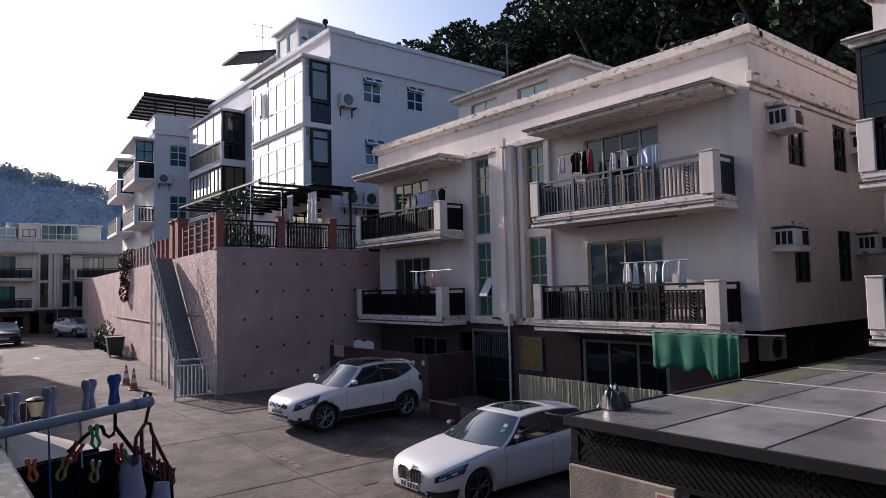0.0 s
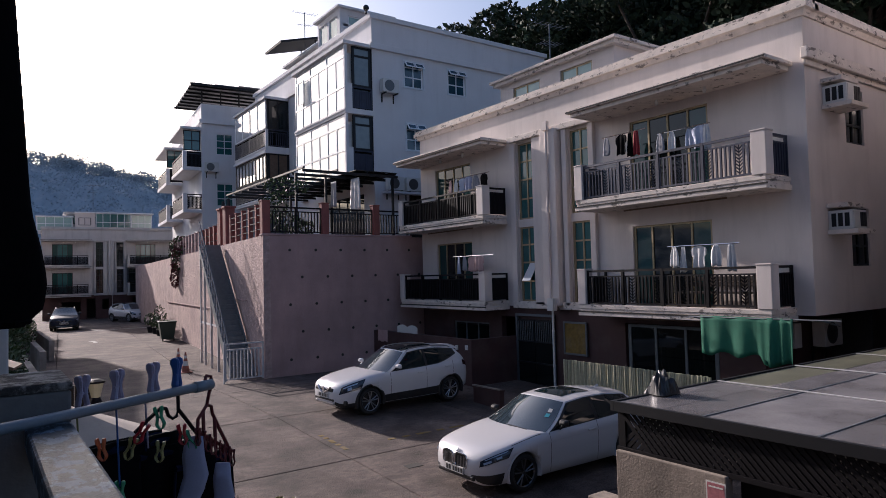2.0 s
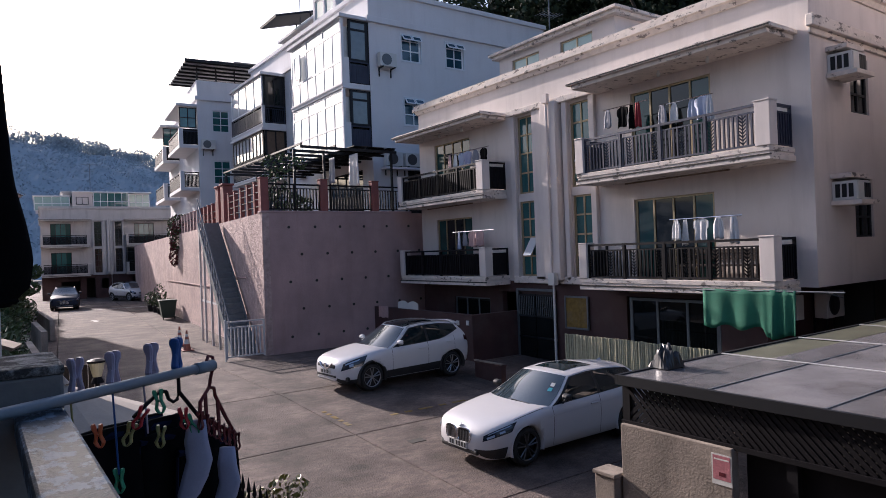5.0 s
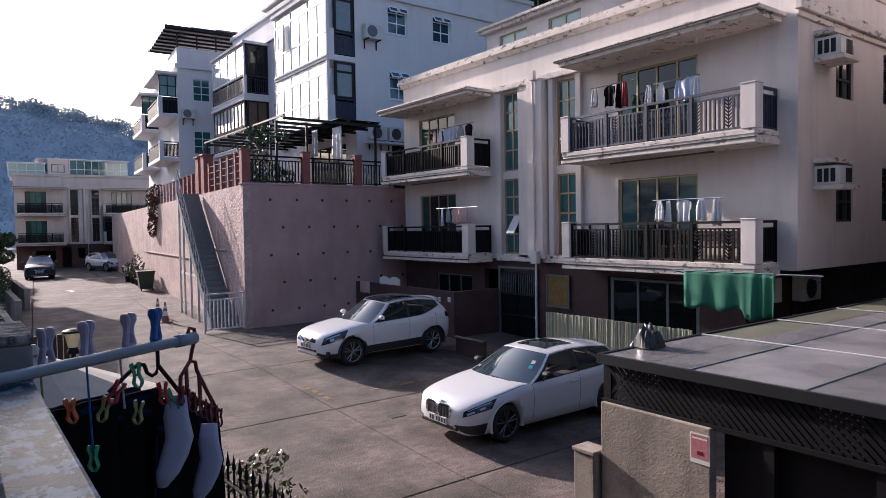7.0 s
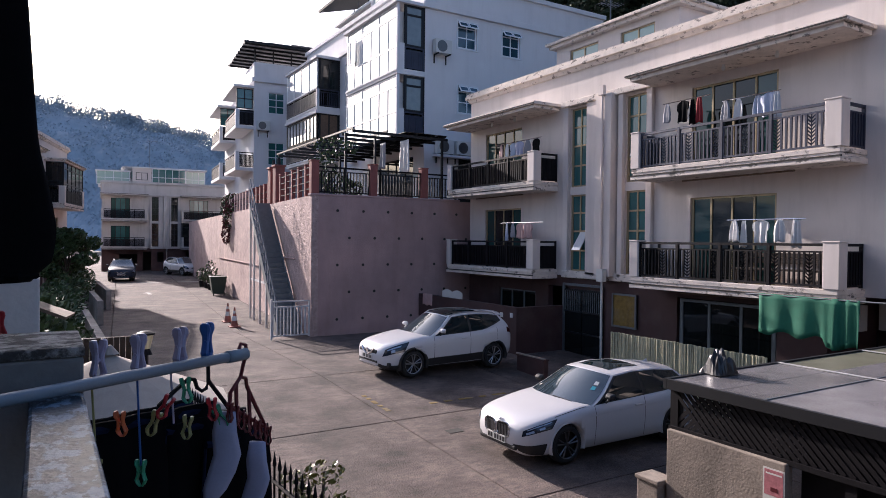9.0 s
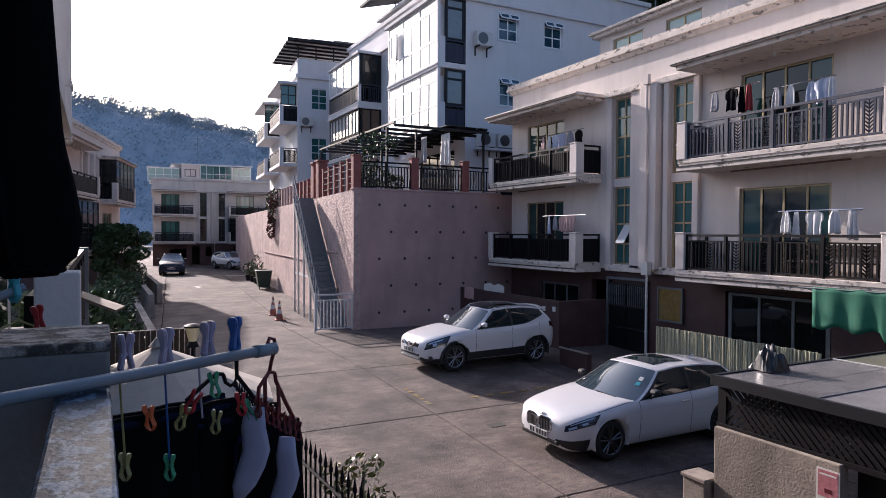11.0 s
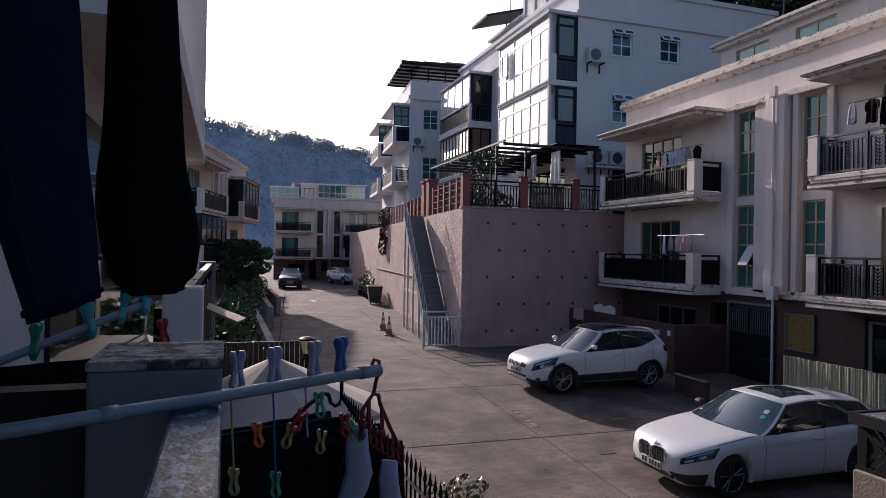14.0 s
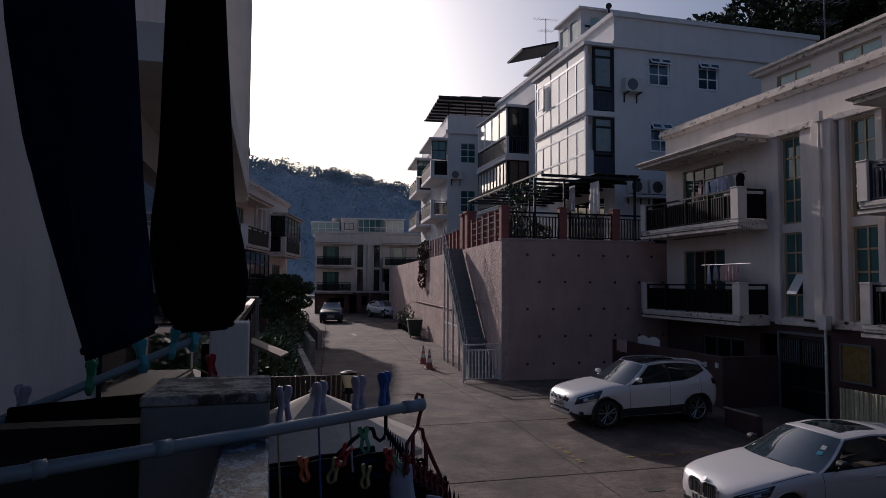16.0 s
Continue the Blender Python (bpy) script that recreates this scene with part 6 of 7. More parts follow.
g = [[bm.verts.new((4.6 + (0.022 * math.sin(i * 0.9) + (0.05 * math.sin(i * 2.1) if i > 17 else 0)) * (0.3 + j / nz), -13.5 - 1.95 * i / nx, 2.34 - (0.78 + 0.05 * math.sin(i * 0.7) + (0.12 if i > 17 else 0)) * j / nz)) for i in range(nx + 1)] for j in range(nz + 1)]
for a, b in zip(g, g[1:]):
    for i in range(nx):
        bm.faces.new((a[i], a[i + 1], b[i + 1], b[i]))
ob = solid("green_sheet", bm, "green_cloth", "dark green cloth hung over the drying pole", "sheet", smooth=True)
mod = ob.modifiers.new("t", 'SOLIDIFY')
mod.thickness = 0.01
garment("checked_sheet", "white patterned sheet drying under the pergola", pose(4.4, 1.6, TZ + 2.45), [(0.35, 0), (0.45, 1.3)], "white_cotton", seed=41)
garment("towel", "pale grey towel drying under the pergola", pose(3.6, 1.9, TZ + 2.3), [(0.25, 0), (0.3, 1.0)], "grey_cotton", seed=42)

# ---- street things ----
b = thing("rubbish_bin", "dark green wheeled rubbish bin by the wall", "bin", pose(0.95, 18.3, 0, 0, 0, -5))
bm = bmesh.new()
lo = [bm.verts.new(p) for p in ((-0.32, -0.3, 0.12), (0.32, -0.3, 0.12), (0.32, 0.3, 0.12), (-0.32, 0.3, 0.12))]
hi = [bm.verts.new(p) for p in ((-0.45, -0.38, 1.05), (0.45, -0.38, 1.05), (0.45, 0.38, 1.05), (-0.45, 0.38, 1.05))]
bm.faces.new(lo[::-1]), bm.faces.new(hi)
for i in range(4):
    bm.faces.new((lo[i], lo[(i + 1) % 4], hi[(i + 1) % 4], hi[i]))
part("body", bm, "bin_green", b, bevel=0.02)
part("lid", boxes(((-0.48, -0.42, 1.05), (0.48, 0.42, 1.12))), "bin_green", b, bevel=0.025)
for x in (-0.3, 0.3):
    bm = bmesh.new()
    rod(bm, (x, -0.28, 0.09), (x + 0.05, -0.28, 0.09), 0.09, 12)
    part("wheel", bm, "tyre", b)


def cone(m):
    c = thing("traffic_cone", "faded orange and white traffic cone", "traffic cone", m, "traffic cones")
    part("base", boxes(((-0.2, -0.2, 0), (0.2, 0.2, 0.04))), "orange", c, bevel=0.01)
    for a, bb, r0, r1, mt in ((0.04, 0.25, 0.14, 0.105, "orange"), (0.25, 0.42, 0.105, 0.076, "plastic_white"), (0.42, 0.52, 0.076, 0.06, "orange"), (0.52, 0.62, 0.06, 0.045, "plastic_white"), (0.62, 0.75, 0.045, 0.025, "orange")):
        bm = bmesh.new()
        rod(bm, (0, 0, a), (0, 0, bb), r0, 14, r1)
        part("band" if mt != "orange" else "section", bm, mt, c, smooth=False)


cone(pose(-1.65, 3.7, 0))
cone(pose(-1.5, 5.4, 0))
arrow = bmesh.new()
vs = [arrow.verts.new((x, y, 0.004)) for x, y in ((-0.1, 0), (0.1, 0), (0.1, 1.0), (0.3, 1.0), (0, 1.6), (-0.3, 1.0), (-0.1, 1.0))]
arrow.faces.new(vs)
solid("road_arrow", arrow, "paint_line", "worn white arrow painted on the road", "road marking", pose(-2.4, 20.5, 0), kind="structure")
solid("stop_line", boxes(((-2.6, 31.6, -0.01), (2.6, 31.85, 0.004))), "paint_line", "worn white line across the road", "road marking", kind="structure")
bm = bmesh.new()
tube(bm, [(street(2.2) - 0.05, 2.2, 2.6), (street(6) - 0.05, 6, 2.62)], 0.025)
tube(bm, [(street(9) - 0.05, 9, 2.1), (street(23) - 0.05, 23, 2.1)], 0.025)
solid("wall_pipe", bm, "pink", "thin pipes fixed along the pink wall", "pipe", kind="structure")


# ---- plants ----
def leaves(bm, centre, radii, count, size, r, droop=0.0):
    c = Vector(centre)
    for _ in range(count):
        while True:
            p = Vector((r.uniform(-1, 1), r.uniform(-1, 1), r.uniform(-1, 1)))
            if 0.25 < p.length < 1:
                break
        p = p.normalized() * (p.length ** 0.45)
        q = c + Vector((p.x * radii[0], p.y * radii[1], p.z * radii[2]))
        n = Vector((r.gauss(0, 1), r.gauss(0, 1), r.gauss(0.6, 1))).normalized()
        u = n.orthogonal().normalized()
        v = n.cross(u)
        s = size * r.uniform(0.6, 1.4)
        vs = [bm.verts.new(q + u * a * s + v * b2 * s * 0.5) for a, b2 in ((-1, 0), (0, -1), (1, 0), (0, 1))]
        bm.faces.new(vs)


def bush(name, label, m, blobs, size, seed, mat="leaf", count=260, trunk=None):
    r = random.Random(seed)
    t = thing(name, label, "plant", m)
    bm = bmesh.new()
    for c, rad in blobs:
        leaves(bm, c, rad, count, size, r)
    part("foliage", bm, mat, t)
    bm = bmesh.new()
    for c, rad in blobs:
        tube(bm, [(0, 0, 0), (c[0] * 0.4, c[1] * 0.4, c[2] * 0.6), c], 0.012 if size < 0.1 else 0.03, 5)
    part("stem", bm, "bark", t)
    return t


def pot(m, plant_seed, h=0.9):
    p = thing("potted_plant", "green plant in a dark round pot", "potted plant", m, "potted plants")
    bm = bmesh.new()
    rod(bm, (0, 0, 0), (0, 0, 0.42), 0.18, 14, 0.25)
    part("pot", bm, "frame_dark", p)
    r = random.Random(plant_seed)
    bm = bmesh.new()
    leaves(bm, (0, 0, 0.42 + h * 0.5), (0.4, 0.4, h * 0.5), 220, 0.08, r)
    part("foliage", bm, "leaf", p)
    bm = bmesh.new()
    rod(bm, (0, 0, 0.3), (0.03, 0, 0.42 + h * 0.6), 0.02, 5)
    part("stem", bm, "bark", p)


for k, (y, h) in enumerate(((19.8, 0.7), (21.2, 0.6), (22.6, 1.5), (24.4, 0.7), (26.0, 0.9))):
    pot(pose(street(min(y, 24)) - 0.55, y, 0), 50 + k, h)
bush("bougainvillea", "dark red flowering creeper hanging over the wall", pose(street(19) + 0.1, 18.6, TZ - 0.1), [((0, 0, 0.7), (0.6, 0.9, 0.6)), ((-0.25, -0.2, -0.2), (0.35, 0.6, 0.8)), ((-0.3, 0.1, -1.1), (0.25, 0.4, 0.7)), ((0.1, -1.2, 0.6), (0.4, 0.8, 0.5))], 0.09, 60, "dark_red_plastic", 240)
bush("bougainvillea", "green creeper over the terrace wall", pose(street(19) + 0.15, 18.4, TZ), [((0, 0, 0.6), (0.7, 1.1, 0.6)), ((-0.25, 0, -0.3), (0.35, 0.7, 0.7)), ((0.0, 1.5, 0.3), (0.4, 1.0, 0.6))], 0.09, 61, "leaf", 240)
bush("terrace_shrub", "leafy potted shrubs behind the terrace railing", pose(1.2, 0.75, TZ), [((0, 0, 0.5), (0.6, 0.3, 0.4)), ((0.7, 0.1, 0.35), (0.4, 0.3, 0.3)), ((-0.4, 0.3, 1.1), (0.5, 0.4, 0.5)), ((0.2, 0.6, 1.9), (0.9, 0.5, 0.35))], 0.07, 62, "leaf", 230)
# planting along the far road edge
for k, (x, y, s) in enumerate(((-7.6, -1.5, 1.0), (-7.3, 2.0, 1.0), (-7.1, 5.0, 1.05), (-6.9, 9.5, 1.1), (-6.6, 13.5, 1.2), (-6.2, 18.0, 1.3), (-5.8, 22.5, 1.2), (-8.0, -4.5, 0.9))):
    bush("hedge_shrub", "dark green garden shrub beside the road", pose(x, y, 0), [((0, 0, 0.7 * s), (0.6 * s, 1.2, 0.6 * s)), ((-0.5, 0.9, 0.95 * s), (0.5 * s, 0.8, 0.5 * s)), ((-0.3, -0.8, 0.85 * s), (0.5 * s, 0.9, 0.45 * s))], 0.085, 70 + k, "leaf", 420)
ew = tagged(new("garden_wall"), "low weathered garden wall with iron spikes along the road", "garden wall", kind="structure")
part("wall", boxes(((-6.65, -9.8, -0.4), (-6.45, 6.5, 0.75))), "wall_conc", ew)
part("far_wall", boxes(((-6.05, 6.6, -0.1), (-5.85, 12, 0.9))), "wall_conc", ew)
part("end_wall", boxes(((-5.35, 12.1, -0.1), (-5.15, 20, 0.9))), "wall_conc", ew)


def tree(name, label, m, h, spread, seed, mat="leaf_far", size=0.22, n=16, count=300, group=""):
    r = random.Random(seed)
    t = thing(name, label, "tree", m, group)
    bm = bmesh.new()
    rod(bm, (0, 0, 0), (0.1, 0.1, h * 0.55), h * 0.022, 8, h * 0.013)
    tips = []
    for k in range(n):
        a = 6.28 * k / n + r.uniform(-0.4, 0.4)
        z = h * r.uniform(0.45, 0.95)
        d = spread * r.uniform(0.25, 1.0) * (1.15 - 0.6 * abs(z / h - 0.65))
        tip = Vector((d * math.cos(a), d * math.sin(a), z))
        rod(bm, (0.05, 0.05, h * r.uniform(0.3, 0.55)), tip, h * 0.010, 5, h * 0.003)
        tips.append(tip)
    part("trunk", bm, "bark", t)
    bm = bmesh.new()
    for tip in tips:
        leaves(bm, tip, (spread * 0.38 * r.uniform(0.7, 1.2), spread * 0.38 * r.uniform(0.7, 1.2), spread * 0.26), count, size, r)
    part("crown", bm, mat, t)
    return t


tree("tree", "small dark tree beside the road", pose(-6.9, 15.0, 0), 3.7, 1.3, 5, "leaf", 0.10, 22, 320)
# wooded slope behind the houses
trees = [tree("tree", "tall dark broadleaf tree on the slope", pose(30, 4, 4), 17, 5.5, 80 + k, size=0.25, n=22, count=520, group="trees on the slope") for k in range(3)]
rnd = random.Random(9)
for k in range(58):
    u = rnd.uniform(0, 1)
    x, y = 24 + 22 * rnd.random() + 6 * (1 - u), -22 + 74 * u
    z = 3.5 + 0.40 * (x - 20) + 1.5 * math.sin(u * 7)
    s = rnd.uniform(0.75, 1.15)
    copy_thing(trees[k % 3], pose(x, y, z, 0, 0, rnd.uniform(0, 360)) @ Matrix.Scale(s, 4))
for t0, p in zip(trees, ((27, 2, 5.0), (29, 14, 8.0), (27, -8, 5.0))):
    t0.matrix_world = pose(*p)
bm = bmesh.new()
gx, gy = 18, 24
grid = [[bm.verts.new((19.5 + 60 * i / gx, -40 + 130 * j / gy, -0.6 + 0.55 * (60 * i / gx) + 2.0 * noise.noise((i * 0.5, j * 0.5, 0)))) for j in range(gy + 1)] for i in range(gx + 1)]
for i in range(gx):
    for j in range(gy):
        bm.faces.new((grid[i][j], grid[i + 1][j], grid[i + 1][j + 1], grid[i][j + 1]))
solid("slope", bm, "leaf_far", "dark overgrown slope behind the houses", "slope", kind="structure")

# far wooded hill, its distance haze painted into the foliage colour
bm = bmesh.new()
r = random.Random(12)
AZ = [-60, -25, -12, -5, -2, 2, 6, 9, 13, 18, 30, 60]
EL = [4.0, 6.5, 8.3, 9.9, 10.4, 10.1, 9.5, 9.1, 7.8, 7.5, 6.5, 5.0]
na, nd = 520, 64
hill_pts = []
for i in range(na + 1):
    a = -60 + 120 * i / na
    e = np.interp(a, AZ, EL)
    row = []
    for j in range(nd + 1):
        f = j / nd
        d = 190 + 140 * f
        z = (3.3 + (330 * math.tan(radians(e)) - 3.3) * math.sin(f * math.pi / 2) ** 1.1) * (d / 330) ** 0.3 - 3 + 2.0 * noise.noise((a * 0.6, f * 9, 3)) + 1.1 * abs(noise.noise((a * 2.3, f * 26, 7))) + 0.5 * noise.noise((a * 5, f * 50, 1))
        row.append(Vector((-7.9 + d * math.sin(radians(a)), -21.6 + d * math.cos(radians(a)), z)))
    hill_pts.append(row)
vv = [[bm.verts.new(p) for p in row] for row in hill_pts]
for i in range(na):
    for j in range(nd):
        bm.faces.new((vv[i][j], vv[i + 1][j], vv[i + 1][j + 1], vv[i][j + 1]))
for _ in range(5000):
    i, j = r.randrange(95, 400), int(nd * r.random() ** 0.7)
    c = hill_pts[i][j]
    leaves(bm, c + Vector((r.uniform(-3, 3), r.uniform(-3, 3), 0.8)), (2.4, 2.4, 1.6), 12, 0.45, r)
for _ in range(260):
    i, j = r.randrange(200, 400), nd - int(14 * r.random() ** 2)
    c = hill_pts[i][min(j, nd)]
    for _ in range(3):
        leaves(bm, c + Vector((r.uniform(-4, 4), r.uniform(-3, 3), r.uniform(1.0, 4.5))), (2.6, 2.6, 1.7), 60, 0.5, r)
solid("hill", bm, "leaf_hill", "wooded hill behind the street with haze painted into its colour", "hill", kind="structure")

# ---- own side: balcony and neighbour ----
own = thing("own_house", "pale rendered house with deep balconies in shade", "house", pose(0, 0, 0))
part("facade", boxes(((-9.0, -40, -0.4), (-8.8, -11.6, 4.68))), "pier_paint", own)
part("facade_upper", boxes(((-9.0, -40, 4.92), (-8.8, -11.6, 8.9))), "pier_paint", own)
part("upper_slab", boxes(((-9.0, -40, 4.68), (-7.78, -20.05, 4.92))), "pier_paint", own)
part("neighbour_upper_slab", boxes(((-9.0, -17.3, 4.68), (-8.12, -10.9, 4.92))), "pier_paint", own)
part("end_pillar", boxes(((-8.66, -10.9, 4.62), (-8.13, -10.5, 9.6)), ((-8.68, -10.92, 5.38), (-8.11, -10.48, 5.45))), "pier_paint", own, bevel=0.01)
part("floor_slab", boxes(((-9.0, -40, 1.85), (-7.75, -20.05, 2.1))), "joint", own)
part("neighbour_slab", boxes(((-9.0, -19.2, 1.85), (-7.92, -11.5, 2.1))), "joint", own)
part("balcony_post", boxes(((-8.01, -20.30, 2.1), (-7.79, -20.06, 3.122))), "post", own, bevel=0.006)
part("post_cap", boxes(((-8.012, -20.302, 3.122), (-7.788, -20.058, 3.14))), "cap", own, "black weathered concrete cap", bevel=0.004)
part("neighbour_pier", boxes(((-7.99, -19.14, 2.1), (-7.86, -18.99, 3.2))), "pier_paint", own, bevel=0.006)
railing(own, (-8.0, -18.9), (-8.0, -11.8), 2.2, 3.1, "iron", True)
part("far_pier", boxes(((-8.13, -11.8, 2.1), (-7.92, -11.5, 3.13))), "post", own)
# Dark sheet on the facade stands in for the neighbour balcony's shade.
part("doorway_shade_panel", boxes(((-8.8, -17.1, 2.11), (-8.77, -12.2, 4.3))), "glass_dark", own, "dark panel added for the shaded inside of the balcony")
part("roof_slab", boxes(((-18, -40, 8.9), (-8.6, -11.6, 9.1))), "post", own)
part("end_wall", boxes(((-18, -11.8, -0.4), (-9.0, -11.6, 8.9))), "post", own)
# silver painted handrail with flaking; both colours carry the blue sky light
flake = material("sky_tinted_flaking_silver_rail", (0.035, 0.058, 0.085), 0.5, 0.0, vary=0.3, scale=30, stain=1.0, stain_color=(0.17, 0.25, 0.34), spec=0.3, bump=0.2, grain=120, spots=(34, 20, 34), cut=(0.50, 0.55))
M["flake"] = flake
part("handrail", boxes(((-7.872, -23.5, 3.015), (-7.79, -20.302, 3.06))), "flake", own, "silver rail with flaking paint, blue sky light put into its colours", bevel=0.006)
for k in range(10):
    part("bar", boxes(((-7.86, -20.5 - 0.13 * k, 2.2), (-7.84, -20.48 - 0.13 * k, 3.015))), "iron", own)
part("side_rail", boxes(((-8.8, -20.2, 3.03), (-8.013, -20.14, 3.075))), "iron", own)
# Near-black panel added for the dark balcony inside beside the post.
part("side_shade_panel", boxes(((-8.8, -20.16, 2.1), (-8.012, -20.145, 3.03))), "inner_shade", own)
part("side_lower_rail", boxes(((-8.8, -20.19, 2.5), (-8.03, -20.15, 2.54))), "iron", own)

bm = bmesh.new()
P0, P1 = Vector((-7.465, -20.14, 3.077)), Vector((-8.42, -20.70, 3.08))
rod(bm, P0, P1, 0.011, 14)
for f in (0.0, 0.5, 0.66):
    q = P0.lerp(P1, f)
    rod(bm, q, q.lerp(P1, 0.05), 0.0135, 14)
solid("drying_pole", bm, "pale_pipe", "pale blue plastic drying pole over the rail", "pole", smooth=True)
bm = bmesh.new()
rod(bm, (-7.975, -19.62, 3.19), (-8.62, -20.02, 2.93), 0.0105, 14)
solid("drying_pole", bm, "pale_pipe", "pale blue plastic drying pole behind the post", "pole")


def peg_mesh(mat, spread=1.0):
    """A sprung plastic clothes peg, grip up."""
    bm = bmesh.new()
    for s in (-1, 1):
        pts = [(0.0100, 0.046, 0.006), (0.0112, 0.042, 0.0105), (0.0100, 0.032, 0.0125), (0.0070, 0.018, 0.0085), (0.006, 0.006, 0.0075), (0.009, -0.008, 0.008), (0.012, -0.020, 0.009), (0.009, -0.030, 0.008), (0.003, -0.040, 0.005)]
        prev = None
        for y, z, w in pts:
            ring = [bm.verts.new((w * a, s * y * spread + b2, z)) for a, b2 in ((-1, -0.0015), (-0.6, -0.0042), (0.6, -0.0042), (1, -0.0015), (1, 0.0015), (0.6, 0.0042), (-0.6, 0.0042), (-1, 0.0015))]
            if prev:
                for i in range(8):
                    bm.faces.new((prev[i], prev[(i + 1) % 8], ring[(i + 1) % 8], ring[i]))
            else:
                bm.faces.new(ring)
            prev = ring
        bm.faces.new(prev[::-1])
    rod(bm, (0, -0.012, 0.005), (0, 0.012, 0.005), 0.004, 6)
    return mesh_of(bm, "peg", mat)


pegs = {}
PEG_COLOURS = {"turquoise": "turquoise", "blue_plastic": "blue", "lilac_plastic": "pale lilac", "green_plastic_peg": "green", "red_plastic": "red", "orange_peg": "orange", "olive_peg": "olive"}


def peg(m, mat, scale=1.0, where="on the drying line", spread=1.0):
    if (mat, spread) not in pegs:
        pegs[mat, spread] = peg_mesh(mat, spread)
    ob = new("clothes_peg", pegs[mat, spread])
    ob.matrix_world = m @ Matrix.Scale(scale, 4)
    tagged(ob, f"{PEG_COLOURS[mat]} plastic clothes peg {where}", "clothes peg", "clothes pegs")


for q, mt, rz in (((-7.763, -20.236, 3.098), "lilac_plastic", -8), ((-7.693, -20.222, 3.102), "lilac_plastic", 6), ((-7.612, -20.193, 3.107), "lilac_plastic", 0), ((-7.556, -20.178, 3.112), "blue_plastic", 14)):
    peg(pose(*q, 0, 0, -50 + rz), mt, 0.95)
for f, mt, rz, tilt in ((0.03, "turquoise", 10, 0), (0.10, "turquoise", -15, 25), (0.21, "turquoise", 12, -20), (0.37, "green_plastic_peg", -20, 10), (0.56, "lilac_plastic", 15, 0), (0.72, "turquoise", 0, 160)):
    q = Vector((-7.975, -19.62, 3.19)).lerp(Vector((-8.62, -20.02, 2.93)), f)
    peg(pose(q.x, q.y, q.z + 0.012, tilt * 0.4, tilt * 0.3, 25 + rz), mt, 1.05, "on the pole behind the post", 1.3)
hw = thing("wire_hanger", "thin olive wire hanger on the pole behind the post", "hanger", pose(0, 0, 0))
bm = bmesh.new()
tube(bm, [(-7.99, -19.63, 3.20), (-7.98, -19.63, 3.17), (-7.987, -19.63, 3.108), (-8.03, -19.65, 3.085), (-8.09, -19.68, 3.03)], 0.0028, 6)
part("hook", bm, "olive_peg", hw)
bm = bmesh.new()
tube(bm, [(-7.987, -19.63, 3.108), (-7.95, -19.60, 3.085), (-7.86, -19.55, 3.045)], 0.0028, 6)
part("arm", bm, "olive_peg", hw)
peg(pose(-7.945, -19.60, 3.10, 10, 0, -40), "red_plastic", 0.9, "on the wire hanger")


def dark_garment(label, m, w, seed):
    """A hanging black garment with its waistband and side seams."""
    g = thing("dark_garment", label, "clothing", m)
    cloth = garment("cloth", "", Matrix(), [(w * 0.9, 0), (w, 0.2), (w * 1.05, 0.75)], "black_cloth", "", 0.02, seed=seed)
    cloth.parent = g
    bm = bmesh.new()
    tube(bm, [(0.004, -w * 0.9, -0.012), (0.008, 0, -0.02), (0.004, w * 0.9, -0.012)], 0.009, 6)
    part("waistband", bm, "navy_cloth", g)
    for sd2 in (-1, 1):
        bm = bmesh.new()
        tube(bm, [(0.004, sd2 * w * 0.9, -0.02), (0.006, sd2 * w, -0.2), (0.004, sd2 * w * 1.05, -0.74)], 0.004, 5)
        part("seam", bm, "navy_cloth", g)


dark_garment("black garment hanging from the pole behind the post", pose(-8.22, -19.80, 3.06, 0, 0, 118), 0.17, 97)
# hangers with small pegs and socks
hg = thing("peg_hanger", "dark red plastic clothes hanger with small pegs", "hanger", pose(0, 0, 0))
bm = bmesh.new()
tube(bm, [(-7.484, -20.15, 3.086), (-7.476, -20.14, 3.10), (-7.464, -20.135, 3.096), (-7.463, -20.14, 3.078), (-7.471, -20.14, 3.052), (-7.476, -20.14, 3.026)], 0.0042, 6)
part("hook", bm, "dark_red_plastic", hg)
for nm, pts in (("arm", [(-7.476, -20.14, 3.026), (-7.462, -20.13, 3.02), (-7.457, -20.12, 3.0), (-7.432, -20.11, 2.945), (-7.402, -20.09, 2.888)]), ("arm", [(-7.476, -20.14, 3.026), (-7.503, -20.16, 2.998), (-7.507, -20.17, 2.974)]),
                ("brace", [(-7.488, -20.15, 3.014), (-7.487, -20.15, 2.958)]), ("brace", [(-7.452, -20.12, 2.99), (-7.450, -20.12, 2.928)]), ("peg_bar", [(-7.512, -20.17, 2.975), (-7.455, -20.13, 2.930), (-7.398, -20.09, 2.888)])):
    bm = bmesh.new()
    tube(bm, pts, 0.0045, 6)
    part(nm, bm, "dark_red_plastic", hg)
small_peg = peg_mesh("dark_red_plastic")
for k in range(8):
    f = k / 7
    ob = part("peg", small_peg, "dark_red_plastic", hg)
    ob.matrix_local = pose(-7.505 + 0.107 * f, -20.165 + 0.075 * f, 2.955 - 0.085 * f, 0, 0, 40 + 17 * k % 40) @ Matrix.Scale(0.52, 4)
hb = thing("plastic_hanger", "dark plastic coat hanger clipped to the drying pole", "hanger", pose(0, 0, 0))
bm = bmesh.new()
